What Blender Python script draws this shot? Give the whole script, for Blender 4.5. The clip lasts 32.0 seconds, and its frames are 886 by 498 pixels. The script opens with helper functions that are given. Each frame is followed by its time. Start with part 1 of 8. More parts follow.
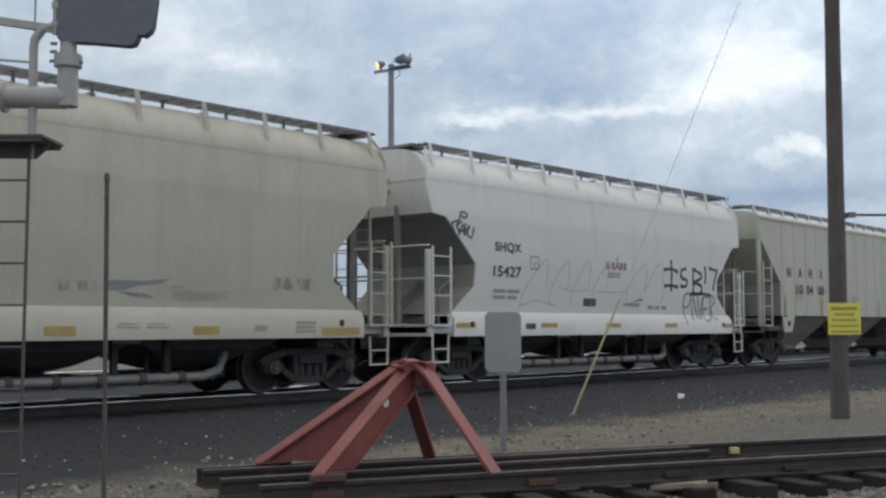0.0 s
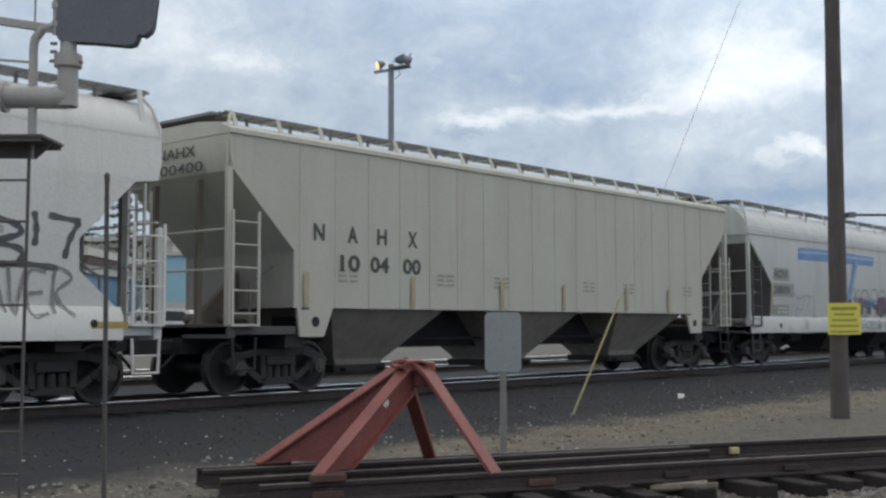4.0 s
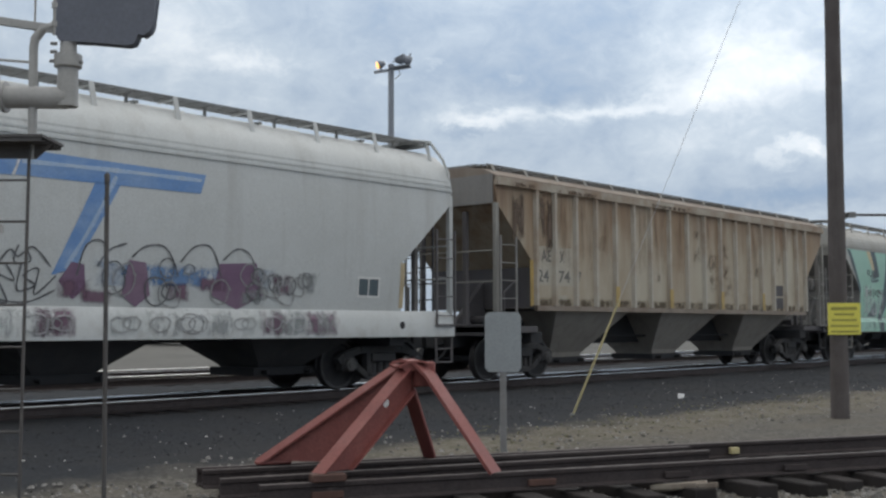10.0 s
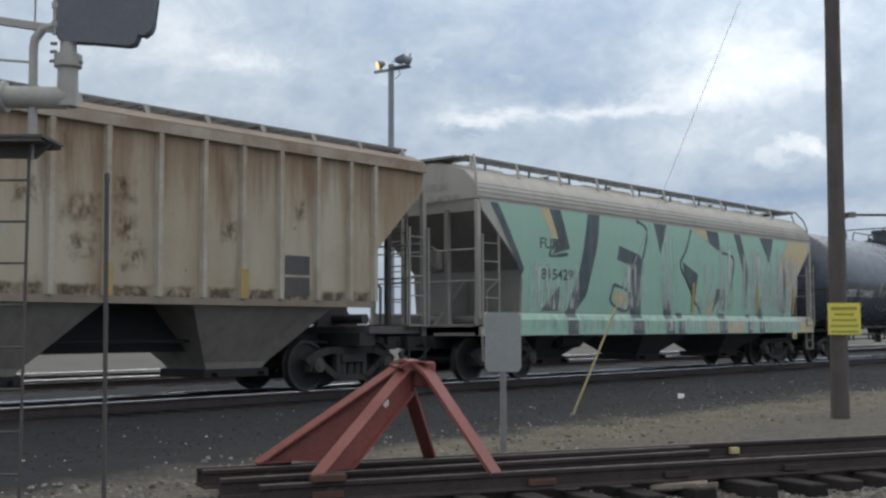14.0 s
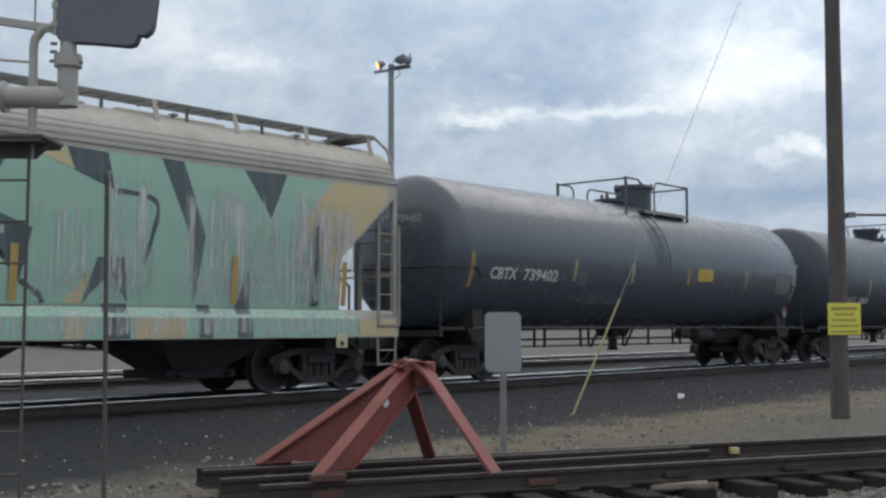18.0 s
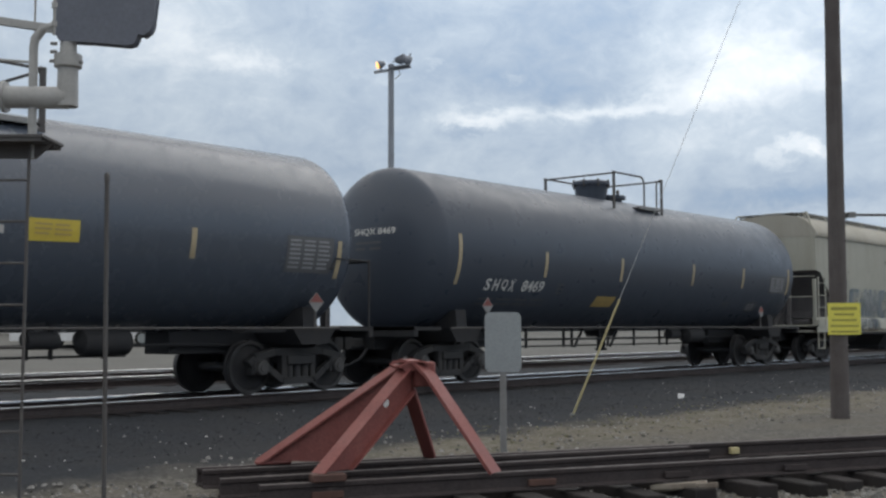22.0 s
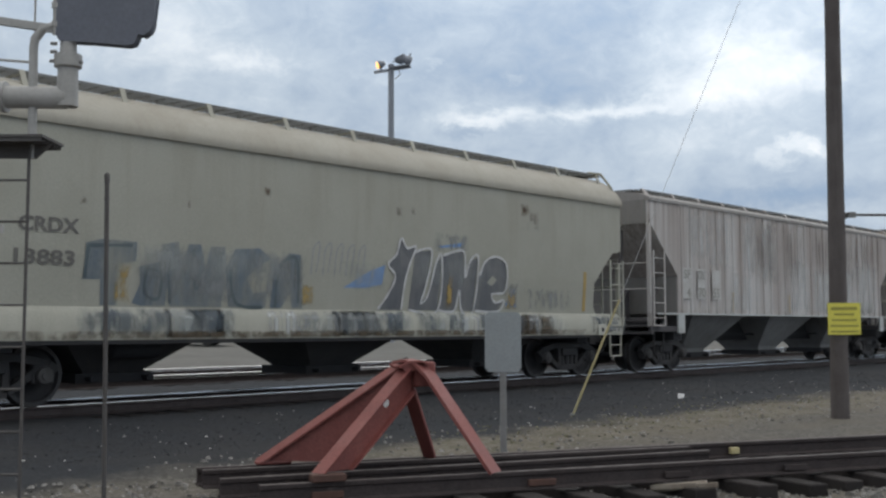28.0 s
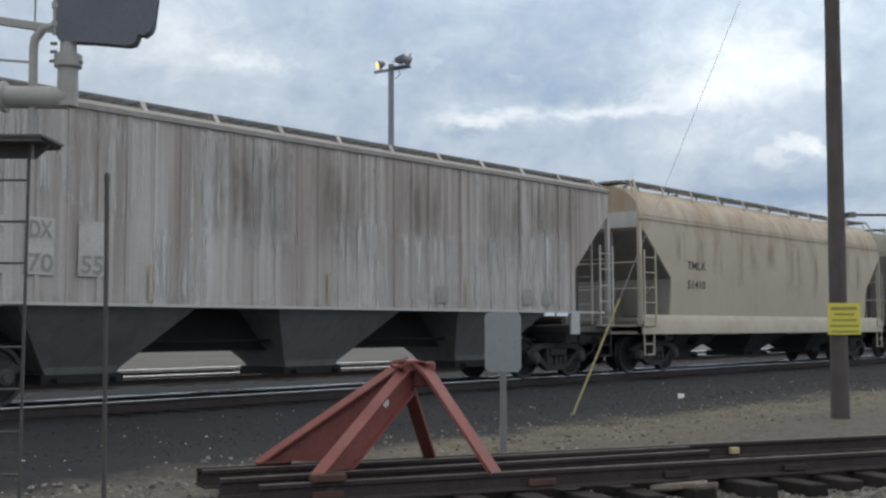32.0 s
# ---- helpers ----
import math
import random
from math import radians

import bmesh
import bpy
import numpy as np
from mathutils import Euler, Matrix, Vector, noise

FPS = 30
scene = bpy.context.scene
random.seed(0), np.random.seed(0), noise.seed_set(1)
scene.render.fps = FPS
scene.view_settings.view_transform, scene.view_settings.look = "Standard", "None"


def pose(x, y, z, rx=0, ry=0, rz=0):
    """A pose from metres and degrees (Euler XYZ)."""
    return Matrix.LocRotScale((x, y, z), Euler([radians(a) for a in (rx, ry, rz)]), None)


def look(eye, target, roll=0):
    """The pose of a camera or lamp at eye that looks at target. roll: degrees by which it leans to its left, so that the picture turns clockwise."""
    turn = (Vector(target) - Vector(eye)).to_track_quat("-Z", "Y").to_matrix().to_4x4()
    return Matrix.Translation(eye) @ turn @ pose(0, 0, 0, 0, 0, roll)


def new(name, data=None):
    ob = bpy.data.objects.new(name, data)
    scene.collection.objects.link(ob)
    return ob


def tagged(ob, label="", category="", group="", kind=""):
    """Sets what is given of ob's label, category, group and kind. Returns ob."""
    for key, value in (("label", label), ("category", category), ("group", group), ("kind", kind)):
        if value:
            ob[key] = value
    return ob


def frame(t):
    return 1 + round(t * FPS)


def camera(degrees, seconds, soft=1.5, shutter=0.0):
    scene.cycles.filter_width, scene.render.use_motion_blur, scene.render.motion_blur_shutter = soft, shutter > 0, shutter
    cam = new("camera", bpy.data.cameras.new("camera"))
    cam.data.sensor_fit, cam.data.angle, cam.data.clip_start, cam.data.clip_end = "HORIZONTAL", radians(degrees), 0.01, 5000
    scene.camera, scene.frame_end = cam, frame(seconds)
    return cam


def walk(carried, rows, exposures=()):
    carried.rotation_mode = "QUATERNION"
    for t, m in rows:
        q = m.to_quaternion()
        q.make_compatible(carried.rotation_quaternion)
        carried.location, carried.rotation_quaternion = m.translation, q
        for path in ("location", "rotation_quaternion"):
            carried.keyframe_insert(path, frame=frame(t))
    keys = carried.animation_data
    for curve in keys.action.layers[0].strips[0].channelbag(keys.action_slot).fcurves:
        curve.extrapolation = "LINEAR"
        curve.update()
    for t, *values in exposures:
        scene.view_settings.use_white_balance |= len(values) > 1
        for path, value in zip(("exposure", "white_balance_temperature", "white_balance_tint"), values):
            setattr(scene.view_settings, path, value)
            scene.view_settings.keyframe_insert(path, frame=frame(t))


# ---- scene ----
# World: x along the main line, y away from the camera, z up. The siding's rail heads are at 0.20 m, the main line's at RAIL.
cam = camera(42.81, 32.0, soft=2.5)
EYE = look((0, 0, 1.49), (7.536, 6.535, 2.199), roll=-0.2)
walk(cam, [(0.0, EYE), (32.0, EYE)], exposures=[(0.0, -0.21), (32.0, -0.21)])
RAIL = 0.39
TRACK_Y = 16.1
# how far the train has rolled to the left, in metres
ROLLED = [(0.0, 0.0), (2.0, 9.581), (3.5, 16.962), (5.5, 26.547), (7.0, 33.741), (9.0, 43.352), (11.0, 53.021), (13.0, 62.617), (14.5, 69.734),
          (16.5, 79.22), (18.5, 88.76), (20.5, 98.26), (23.0, 110.21), (25.5, 122.12), (27.5, 131.66), (29.5, 141.26), (32.0, 153.16)]

# ---- sky and sun ----
SUN_ELEVATION, SUN_AZIMUTH = radians(50), radians(82)
SUN_WAY = (math.cos(SUN_ELEVATION) * math.sin(SUN_AZIMUTH), math.cos(SUN_ELEVATION) * math.cos(SUN_AZIMUTH), math.sin(SUN_ELEVATION))
# banks of cloud: azimuth, elevation, their spreads in degrees, and how much paler (+) or darker (-)
CLOUD_BANKS = [(34.0, 14.8, 4.0, 2.4, 0.20), (38.8, 13.2, 2.0, 0.7, 0.26), (39.4, 11.4, 2.4, 0.7, 0.14), (46.0, 15.2, 4.0, 1.6, -0.10), (55.0, 15.0, 4.5, 1.9, -0.20), (53.0, 12.4, 3.6, 0.7, -0.10), (44.5, 11.0, 2.5, 0.8, -0.04), (50.6, 13.0, 3.0, 1.3, -0.15),
               (57.5, 10.9, 4.2, 0.5, 0.34), (51.5, 10.7, 2.6, 0.4, 0.26), (64.0, 13.4, 3.4, 1.8, 0.30), (62.5, 11.6, 3.0, 0.8, 0.22), (67.5, 12.4, 2.0, 0.9, 0.26), (69.6, 14.6, 1.6, 0.9, 0.12), (61.5, 9.3, 2.6, 0.7, 0.12), (55.0, 8.3, 6.0, 0.8, 0.02), (66.5, 6.4, 4.0, 0.6, -0.22), (70.0, 9.6, 1.5, 0.8, -0.10)]
# heaped clouds with a crisp edge: azimuth, elevation, spreads, paler or darker
HEAPS = [(66.8, 8.9, 0.9, 0.55, 0.22), (65.4, 8.2, 1.0, 0.45, 0.15), (67.7, 8.4, 0.6, 0.4, 0.20), (50.4, 10.0, 1.6, 0.33, -0.17), (33.3, 9.3, 1.6, 0.35, -0.2), (46.0, 12.9, 1.0, 0.4, 0.12), (52.2, 12.7, 0.7, 0.3, 0.14), (48.6, 13.3, 0.6, 0.25, 0.10)]


def build_world():
    world = bpy.data.worlds.new("sky")
    scene.world = world
    world.use_nodes = True
    nt = world.node_tree
    nt.nodes.clear()

    def node(kind):
        return nt.nodes.new(kind)

    def math_node(op, a, b=None):
        n = node("ShaderNodeMath")
        n.operation = op
        for i, v in enumerate((a, b)):
            if v is None:
                continue
            if isinstance(v, (int, float)):
                n.inputs[i].default_value = v
            else:
                nt.links.new(v, n.inputs[i])
        return n.outputs[0]

    def ramp(fac, stops):
        n = node("ShaderNodeValToRGB")
        els = n.color_ramp.elements
        while len(els) < len(stops):
            els.new(0.5)
        for e, (p, c) in zip(els, stops):
            e.position, e.color = p, (*c, 1)
        nt.links.new(fac, n.inputs[0])
        return n.outputs[0]

    def mix(fac, a, b):
        n = node("ShaderNodeMix")
        n.data_type = "RGBA"
        for i, v in ((0, fac), (6, a), (7, b)):
            if isinstance(v, (int, float)):
                n.inputs[i].default_value = v
            elif isinstance(v, tuple):
                n.inputs[i].default_value = (*v, 1)
            else:
                nt.links.new(v, n.inputs[i])
        return n.outputs[2]

    coord = node("ShaderNodeTexCoord")
    sep = node("ShaderNodeSeparateXYZ")
    nt.links.new(coord.outputs["Generated"], sep.inputs[0])
    sky = node("ShaderNodeTexSky")
    sky.sky_type, sky.sun_disc, sky.sun_elevation, sky.sun_rotation = "NISHITA", False, SUN_ELEVATION, SUN_AZIMUTH
    blue = node("ShaderNodeVectorMath")
    blue.operation = "SCALE"
    nt.links.new(sky.outputs[0], blue.inputs[0])
    blue.inputs["Scale"].default_value = 0.10
    # clouds: broad banks by azimuth and elevation in degrees, broken up by noise
    azim = math_node("MULTIPLY", math_node("ARCTAN2", sep.outputs[0], sep.outputs[1]), 57.2958)
    elev = math_node("MULTIPLY", math_node("ARCSINE", sep.outputs[2]), 57.2958)
    grid = node("ShaderNodeCombineXYZ")
    nt.links.new(math_node("MULTIPLY", azim, 0.1), grid.inputs[0])
    nt.links.new(math_node("MULTIPLY", elev, 0.14), grid.inputs[1])

    def puffs(scale, detail, rough, z):
        mp = node("ShaderNodeMapping")
        mp.inputs["Location"].default_value = (0, 0, z)
        nt.links.new(grid.outputs[0], mp.inputs[0])
        n = node("ShaderNodeTexNoise")
        for k, v in (("Scale", scale), ("Detail", detail), ("Roughness", rough), ("Distortion", 0.4)):
            n.inputs[k].default_value = v
        nt.links.new(mp.outputs[0], n.inputs["Vector"])
        return math_node("SUBTRACT", n.outputs[0], 0.5)

    coarse, fine = puffs(1.7, 6, 0.55, 3.1), puffs(5.0, 9, 0.66, 7.7)
    tone = math_node("ADD", 0.50, math_node("MULTIPLY", coarse, 0.46))
    tone = math_node("ADD", tone, math_node("MULTIPLY", fine, 0.46))
    azim = math_node("ADD", azim, math_node("MULTIPLY", puffs(4.2, 8, 0.66, 1.3), 5.0))
    elev = math_node("ADD", elev, math_node("MULTIPLY", puffs(4.6, 8, 0.66, 5.9), 2.4))
    for a0, e0, sa, se, amp in CLOUD_BANKS:
        u = math_node("DIVIDE", math_node("SUBTRACT", azim, a0), sa)
        v = math_node("DIVIDE", math_node("SUBTRACT", elev, e0), se)
        q = math_node("ADD", math_node("MULTIPLY", u, u), math_node("MULTIPLY", v, v))
        tone = math_node("ADD", tone, math_node("MULTIPLY", math_node("POWER", 2.718, math_node("MULTIPLY", q, -1.0)), amp))
    billow = puffs(7.0, 9, 0.68, 11.3)
    for a0, e0, sa, se, amp in HEAPS:
        u = math_node("DIVIDE", math_node("SUBTRACT", azim, a0), sa)
        v = math_node("DIVIDE", math_node("SUBTRACT", elev, e0), se)
        q = math_node("ADD", math_node("MULTIPLY", u, u), math_node("MULTIPLY", v, v))
        q = math_node("ADD", math_node("POWER", 2.718, math_node("MULTIPLY", q, -1.0)), math_node("MULTIPLY", billow, 1.1))
        n = node("ShaderNodeMapRange")
        n.interpolation_type = "SMOOTHSTEP"
        for k, x in enumerate((0.10, 0.85, 0.0, amp)):
            n.inputs[k + 1].default_value = x
        nt.links.new(q, n.inputs[0])
        tone = math_node("ADD", tone, n.outputs[0])
    shade = ramp(tone, [(0.16, (0.28, 0.39, 0.55)), (0.38, (0.40, 0.49, 0.61)), (0.58, (0.535, 0.62, 0.715)), (0.80, (0.76, 0.82, 0.88)), (1.0, (0.97, 0.98, 0.99))])
    cover = ramp(tone, [(0.02, (0, 0, 0)), (0.22, (1, 1, 1))])
    # brighter overhead and round the hidden sun
    sdir = node("ShaderNodeVectorMath")
    sdir.operation = "DOT_PRODUCT"
    nt.links.new(coord.outputs["Generated"], sdir.inputs[0])
    sdir.inputs[1].default_value = SUN_WAY
    near_sun = math_node("POWER", math_node("MAXIMUM", sdir.outputs["Value"], 0.0), 4.0)
    lift = math_node("ADD", math_node("ADD", 0.86, math_node("MULTIPLY", math_node("MAXIMUM", sep.outputs[2], 0.0), 0.9)), math_node("MULTIPLY", near_sun, 1.0))
    scaled = node("ShaderNodeVectorMath")
    scaled.operation = "SCALE"
    nt.links.new(shade, scaled.inputs[0])
    nt.links.new(lift, scaled.inputs["Scale"])
    # overhead the overcast is whiter than near the skyline
    high = ramp(sep.outputs[2], [(0.28, (0, 0, 0)), (0.55, (1, 1, 1))])
    cloud = mix(math_node("MULTIPLY", high, 0.75), scaled.outputs[0], (1.12, 1.06, 0.98))
    back = node("ShaderNodeBackground")
    nt.links.new(mix(cover, blue.outputs[0], cloud), back.inputs[0])
    back.inputs[1].default_value = 1.0
    out = node("ShaderNodeOutputWorld")
    nt.links.new(back.outputs[0], out.inputs[0])


build_world()
sun_data = bpy.data.lights.new("sun", "SUN")
sun_data.energy, sun_data.angle, sun_data.color = 0.5, radians(40), (1.0, 0.97, 0.93)
sun = new("sun", sun_data)
sun.matrix_world = look((0, 0, 60), (-SUN_WAY[0], -SUN_WAY[1], 60 - SUN_WAY[2]))

# ---- materials ----
def material(name, base, rough=0.6, metal=0.0, stain=None, stain_amount=0.5, stain_scale=0.7, streak=0.0, streak_colour=(0.2, 0.15, 0.1), streak_scale=(5.0, 5.0, 0.28), streak2=0.0, streak2_colour=(0.1, 0.1, 0.1), grain=0.12, grain_scale=40.0,
             bump=0.1, bump_scale=60.0, spots=None, spots_amount=0.06, vary=0.0, emit=None, coords="Object", spec=0.5, islands=False, runs=(), tint_bays=None):
    m = bpy.data.materials.new(name)
    m.use_nodes = True
    nt = m.node_tree
    bsdf = nt.nodes["Principled BSDF"]
    links = nt.links

    def noise_tex(scale, detail=4.0, rough_=0.55, squash=None):
        n = nt.nodes.new("ShaderNodeTexNoise")
        n.inputs["Scale"].default_value, n.inputs["Detail"].default_value, n.inputs["Roughness"].default_value = scale, detail, rough_
        src = tc.outputs[coords]
        if squash:
            mp = nt.nodes.new("ShaderNodeMapping")
            mp.inputs["Scale"].default_value = squash
            links.new(src, mp.inputs[0])
            src = mp.outputs[0]
        links.new(src, n.inputs["Vector"])
        return n.outputs[0]

    def remap(v, a, b, lo=0.0, hi=1.0):
        n = nt.nodes.new("ShaderNodeMapRange")
        for i, x in enumerate((a, b, lo, hi)):
            n.inputs[i + 1].default_value = x
        links.new(v, n.inputs[0])
        return n.outputs[0]

    def mixed(fac, a, b, blend="MIX"):
        n = nt.nodes.new("ShaderNodeMix")
        n.data_type, n.blend_type = "RGBA", blend
        for i, v in ((0, fac), (6, a), (7, b)):
            if isinstance(v, (int, float)):
                n.inputs[i].default_value = v
            elif isinstance(v, tuple):
                n.inputs[i].default_value = (*v, 1)
            else:
                links.new(v, n.inputs[i])
        return n.outputs[2]

    tc = nt.nodes.new("ShaderNodeTexCoord")
    col = tuple(base)
    if stain is not None:
        col = mixed(remap(noise_tex(stain_scale, 6, 0.62), 0.42, 0.72, 0, stain_amount), col, tuple(stain))
    if streak:
        f = remap(noise_tex(1.0, 5, 0.6, streak_scale), 0.46, 0.74, 0, streak)
        col = mixed(f, col, tuple(streak_colour))
    if streak2:
        f = remap(noise_tex(1.6, 6, 0.65, streak_scale), 0.50, 0.66, 0, streak2)
        col = mixed(f, col, tuple(streak2_colour))
    for colour, z_low, z_high, lo, hi, amount, stretch in runs:
        # weather that has run down: likelier towards z_high, ragged at its lower end
        sep = nt.nodes.new("ShaderNodeSeparateXYZ")
        links.new(tc.outputs["Object"], sep.inputs[0])
        add = nt.nodes.new("ShaderNodeMath")
        links.new(remap(sep.outputs[2], z_low, z_high, lo, hi), add.inputs[0])
        links.new(noise_tex(1.0, 7, 0.66, stretch), add.inputs[1])
        col = mixed(remap(add.outputs[0], 0.42, 0.72, 0, amount), col, tuple(colour))
    if tint_bays is not None:
        col = mixed(remap(noise_tex(1.0, 2, 0.5, (1.15, 0.0, 0.04)), 0.38, 0.62, 0, tint_bays[1]), col, tuple(tint_bays[0]))
    if spots is not None:
        f = remap(noise_tex(2.6, 8, 0.7), 0.66 - spots_amount, 0.70, 0, 0.9)
        col = mixed(f, col, tuple(spots))
    if grain:
        col = mixed(1.0, col, mixed(remap(noise_tex(grain_scale, 3), 0.3, 0.7), (1 - grain,) * 3, (1 + grain * 0.4,) * 3), "MULTIPLY")
    if vary:
        oi = nt.nodes.new("ShaderNodeNewGeometry" if islands else "ShaderNodeObjectInfo")
        rnd = oi.outputs["Random Per Island" if islands else "Random"]
        grey = nt.nodes.new("ShaderNodeCombineColor")
        r = remap(rnd, 0, 1, 1 - vary, 1 + vary)
        for i in range(3):
            links.new(r, grey.inputs[i])
        col = mixed(1.0, col, grey.outputs[0], "MULTIPLY")
    if isinstance(col, tuple):
        bsdf.inputs["Base Color"].default_value = (*col, 1)
    else:
        links.new(col, bsdf.inputs["Base Color"])
    links.new(remap(noise_tex(3.0, 5), 0.3, 0.7, max(0.03, rough - 0.1), min(1, rough + 0.12)), bsdf.inputs["Roughness"])
    bsdf.inputs["Metallic"].default_value = metal
    bsdf.inputs["Specular IOR Level"].default_value = spec
    if bump:
        bp = nt.nodes.new("ShaderNodeBump")
        bp.inputs["Strength"].default_value, bp.inputs["Distance"].default_value = bump, 0.02
        links.new(noise_tex(bump_scale, 5, 0.6), bp.inputs["Height"])
        links.new(bp.outputs[0], bsdf.inputs["Normal"])
    if emit:
        bsdf.inputs["Emission Color"].default_value = (*emit[0], 1)
        bsdf.inputs["Emission Strength"].default_value = emit[1]
    return m


M_OLDWHITE = material("old_white_paint", (0.55, 0.545, 0.475), 0.55, stain=(0.43, 0.415, 0.35), stain_amount=0.6, runs=(((0.40, 0.38, 0.31), 1.0, 4.6, -0.16, -0.02, 0.6, (2.4, 2.4, 0.2)),), streak=0.2, streak_colour=(0.42, 0.40, 0.34))
M_WHITE = material("white_paint", (0.765, 0.77, 0.755), 0.5, stain=(0.68, 0.685, 0.67), stain_amount=0.6, stain_scale=0.4, runs=(((0.52, 0.51, 0.48), 1.2, 4.6, -0.22, -0.08, 0.5, (3.0, 3.0, 0.2)), ((0.50, 0.49, 0.46), 1.5, 0.95, -0.24, 0.0, 0.6, (2.0, 2.0, 2.0))))
M_CREAM = material("cream_grey_paint", (0.60, 0.61, 0.54), 0.6, stain=(0.51, 0.505, 0.44), stain_amount=0.5, runs=(((0.45, 0.43, 0.36), 1.2, 4.4, -0.16, -0.06, 0.6, (2.4, 2.4, 0.16)),), tint_bays=((0.53, 0.52, 0.46), 0.5))
M_LIGHTGREY = material("light_grey_paint", (0.60, 0.625, 0.625), 0.5, stain=(0.50, 0.52, 0.51), stain_amount=0.6, runs=(((0.40, 0.40, 0.385), 1.0, 4.6, -0.18, -0.05, 0.6, (2.6, 2.6, 0.2)), ((0.36, 0.345, 0.32), 1.45, 0.95, -0.22, 0.02, 0.7, (3.0, 3.0, 2.4))))
M_RUSTTAN = material("rusted_tan_paint", (0.55, 0.51, 0.415), 0.75, stain=(0.42, 0.365, 0.28), stain_amount=0.7, stain_scale=0.9, runs=(((0.31, 0.20, 0.125), 1.9, 4.2, -0.18, 0.17, 0.9, (2.2, 2.2, 0.22)), ((0.19, 0.125, 0.088), 2.4, 4.3, -0.26, 0.10, 0.8, (5.0, 5.0, 0.5)), ((0.25, 0.205, 0.15), 2.1, 1.5, -0.32, 0.12, 0.8, (3.0, 3.0, 1.6))), tint_bays=((0.35, 0.255, 0.165), 0.5), spots=(0.20, 0.13, 0.08), spots_amount=0.0, bump=0.2)
M_RUSTROOF = material("rusted_roof_steel", (0.30, 0.255, 0.215), 0.8, stain=(0.19, 0.14, 0.11), stain_amount=0.8, stain_scale=1.2, streak=0.3, streak_colour=(0.40, 0.37, 0.33))
M_TANPATCH = material("pale_repaint_patch", (0.535, 0.505, 0.43), 0.75, stain=(0.43, 0.385, 0.30), stain_amount=0.7, stain_scale=1.6, grain=0.2)
M_SILVERROOF = material("dull_grey_roof", (0.34, 0.33, 0.325), 0.75, stain=(0.24, 0.225, 0.215), stain_amount=0.7, stain_scale=1.0, streak=0.4, streak_colour=(0.45, 0.445, 0.44))
M_RUSTRIB = material("tan_rib_paint", (0.53, 0.50, 0.435), 0.75, stain=(0.37, 0.29, 0.215), stain_amount=0.8, stain_scale=1.6, runs=(((0.28, 0.19, 0.125), 2.6, 4.4, -0.20, 0.10, 0.8, (1.2, 3.0, 1.2)),), spots=(0.24, 0.16, 0.11), spots_amount=0.0)
M_MINT = material("mint_green_graffiti_paint", (0.335, 0.575, 0.475), 0.5, stain=(0.40, 0.61, 0.52), stain_amount=0.5, streak=0.35, streak_colour=(0.47, 0.64, 0.57), grain=0.06)
M_CREAMROOF = material("dirty_cream_roof", (0.435, 0.42, 0.365), 0.7, stain=(0.36, 0.335, 0.28), stain_amount=0.7, stain_scale=0.8, streak=0.3, streak_colour=(0.29, 0.245, 0.19))
M_GREYROOF = material("grey_roof_paint", (0.46, 0.46, 0.435), 0.6, stain=(0.36, 0.34, 0.30), stain_amount=0.6, runs=(((0.31, 0.27, 0.22), 3.6, 4.7, -0.14, 0.02, 0.7, (2.2, 2.2, 0.5)),))
M_PALECREAM = material("pale_cream_paint", (0.455, 0.455, 0.395), 0.6, stain=(0.375, 0.37, 0.31), stain_amount=0.6, runs=(((0.35, 0.325, 0.26), 2.0, 4.6, -0.20, 0.02, 0.6, (2.4, 2.4, 0.2)), ((0.54, 0.535, 0.48), 2.4, 1.3, -0.24, 0.0, 0.5, (4.0, 4.0, 0.4)), ((0.27, 0.25, 0.21), 1.4, 0.95, -0.26, 0.0, 0.7, (3.0, 3.0, 2.4))))
M_SILVER = material("weathered_silver_paint", (0.60, 0.59, 0.583), 0.7, stain=(0.48, 0.455, 0.44), stain_amount=0.7, stain_scale=0.5, runs=(((0.345, 0.295, 0.268), 1.4, 4.3, -0.16, 0.20, 0.8, (3.0, 3.0, 0.12)), ((0.24, 0.20, 0.175), 1.2, 4.4, -0.16, 0.0, 0.8, (11.0, 11.0, 0.16)), ((0.82, 0.82, 0.82), 1.5, 4.3, -0.04, 0.05, 0.9, (9.0, 9.0, 0.16)), ((0.20, 0.17, 0.14), 1.9, 1.45, -0.32, 0.05, 0.7, (4.0, 4.0, 2.0))), tint_bays=((0.38, 0.325, 0.30), 0.55), spots=(0.24, 0.2, 0.17), spots_amount=0.0)
M_TAN = material("tan_paint", (0.58, 0.53, 0.435), 0.65, stain=(0.49, 0.43, 0.34), stain_amount=0.6, runs=(((0.37, 0.255, 0.165), 2.4, 4.3, -0.28, 0.10, 0.8, (2.0, 2.0, 0.4)), ((0.66, 0.61, 0.52), 1.2, 3.0, 0.0, -0.1, 0.5, (5.0, 5.0, 0.3))))
M_BLACK_A = material("black_tank_paint", (0.088, 0.106, 0.138), 0.24, stain=(0.104, 0.122, 0.152), stain_amount=0.5, stain_scale=0.3, grain=0.05, bump=0.0, spec=0.6)
M_BLACK_B = material("black_tank_paint_matt", (0.070, 0.085, 0.112), 0.34, stain=(0.078, 0.094, 0.120), stain_amount=0.5, stain_scale=0.3, grain=0.05, bump=0.0, spec=0.35)
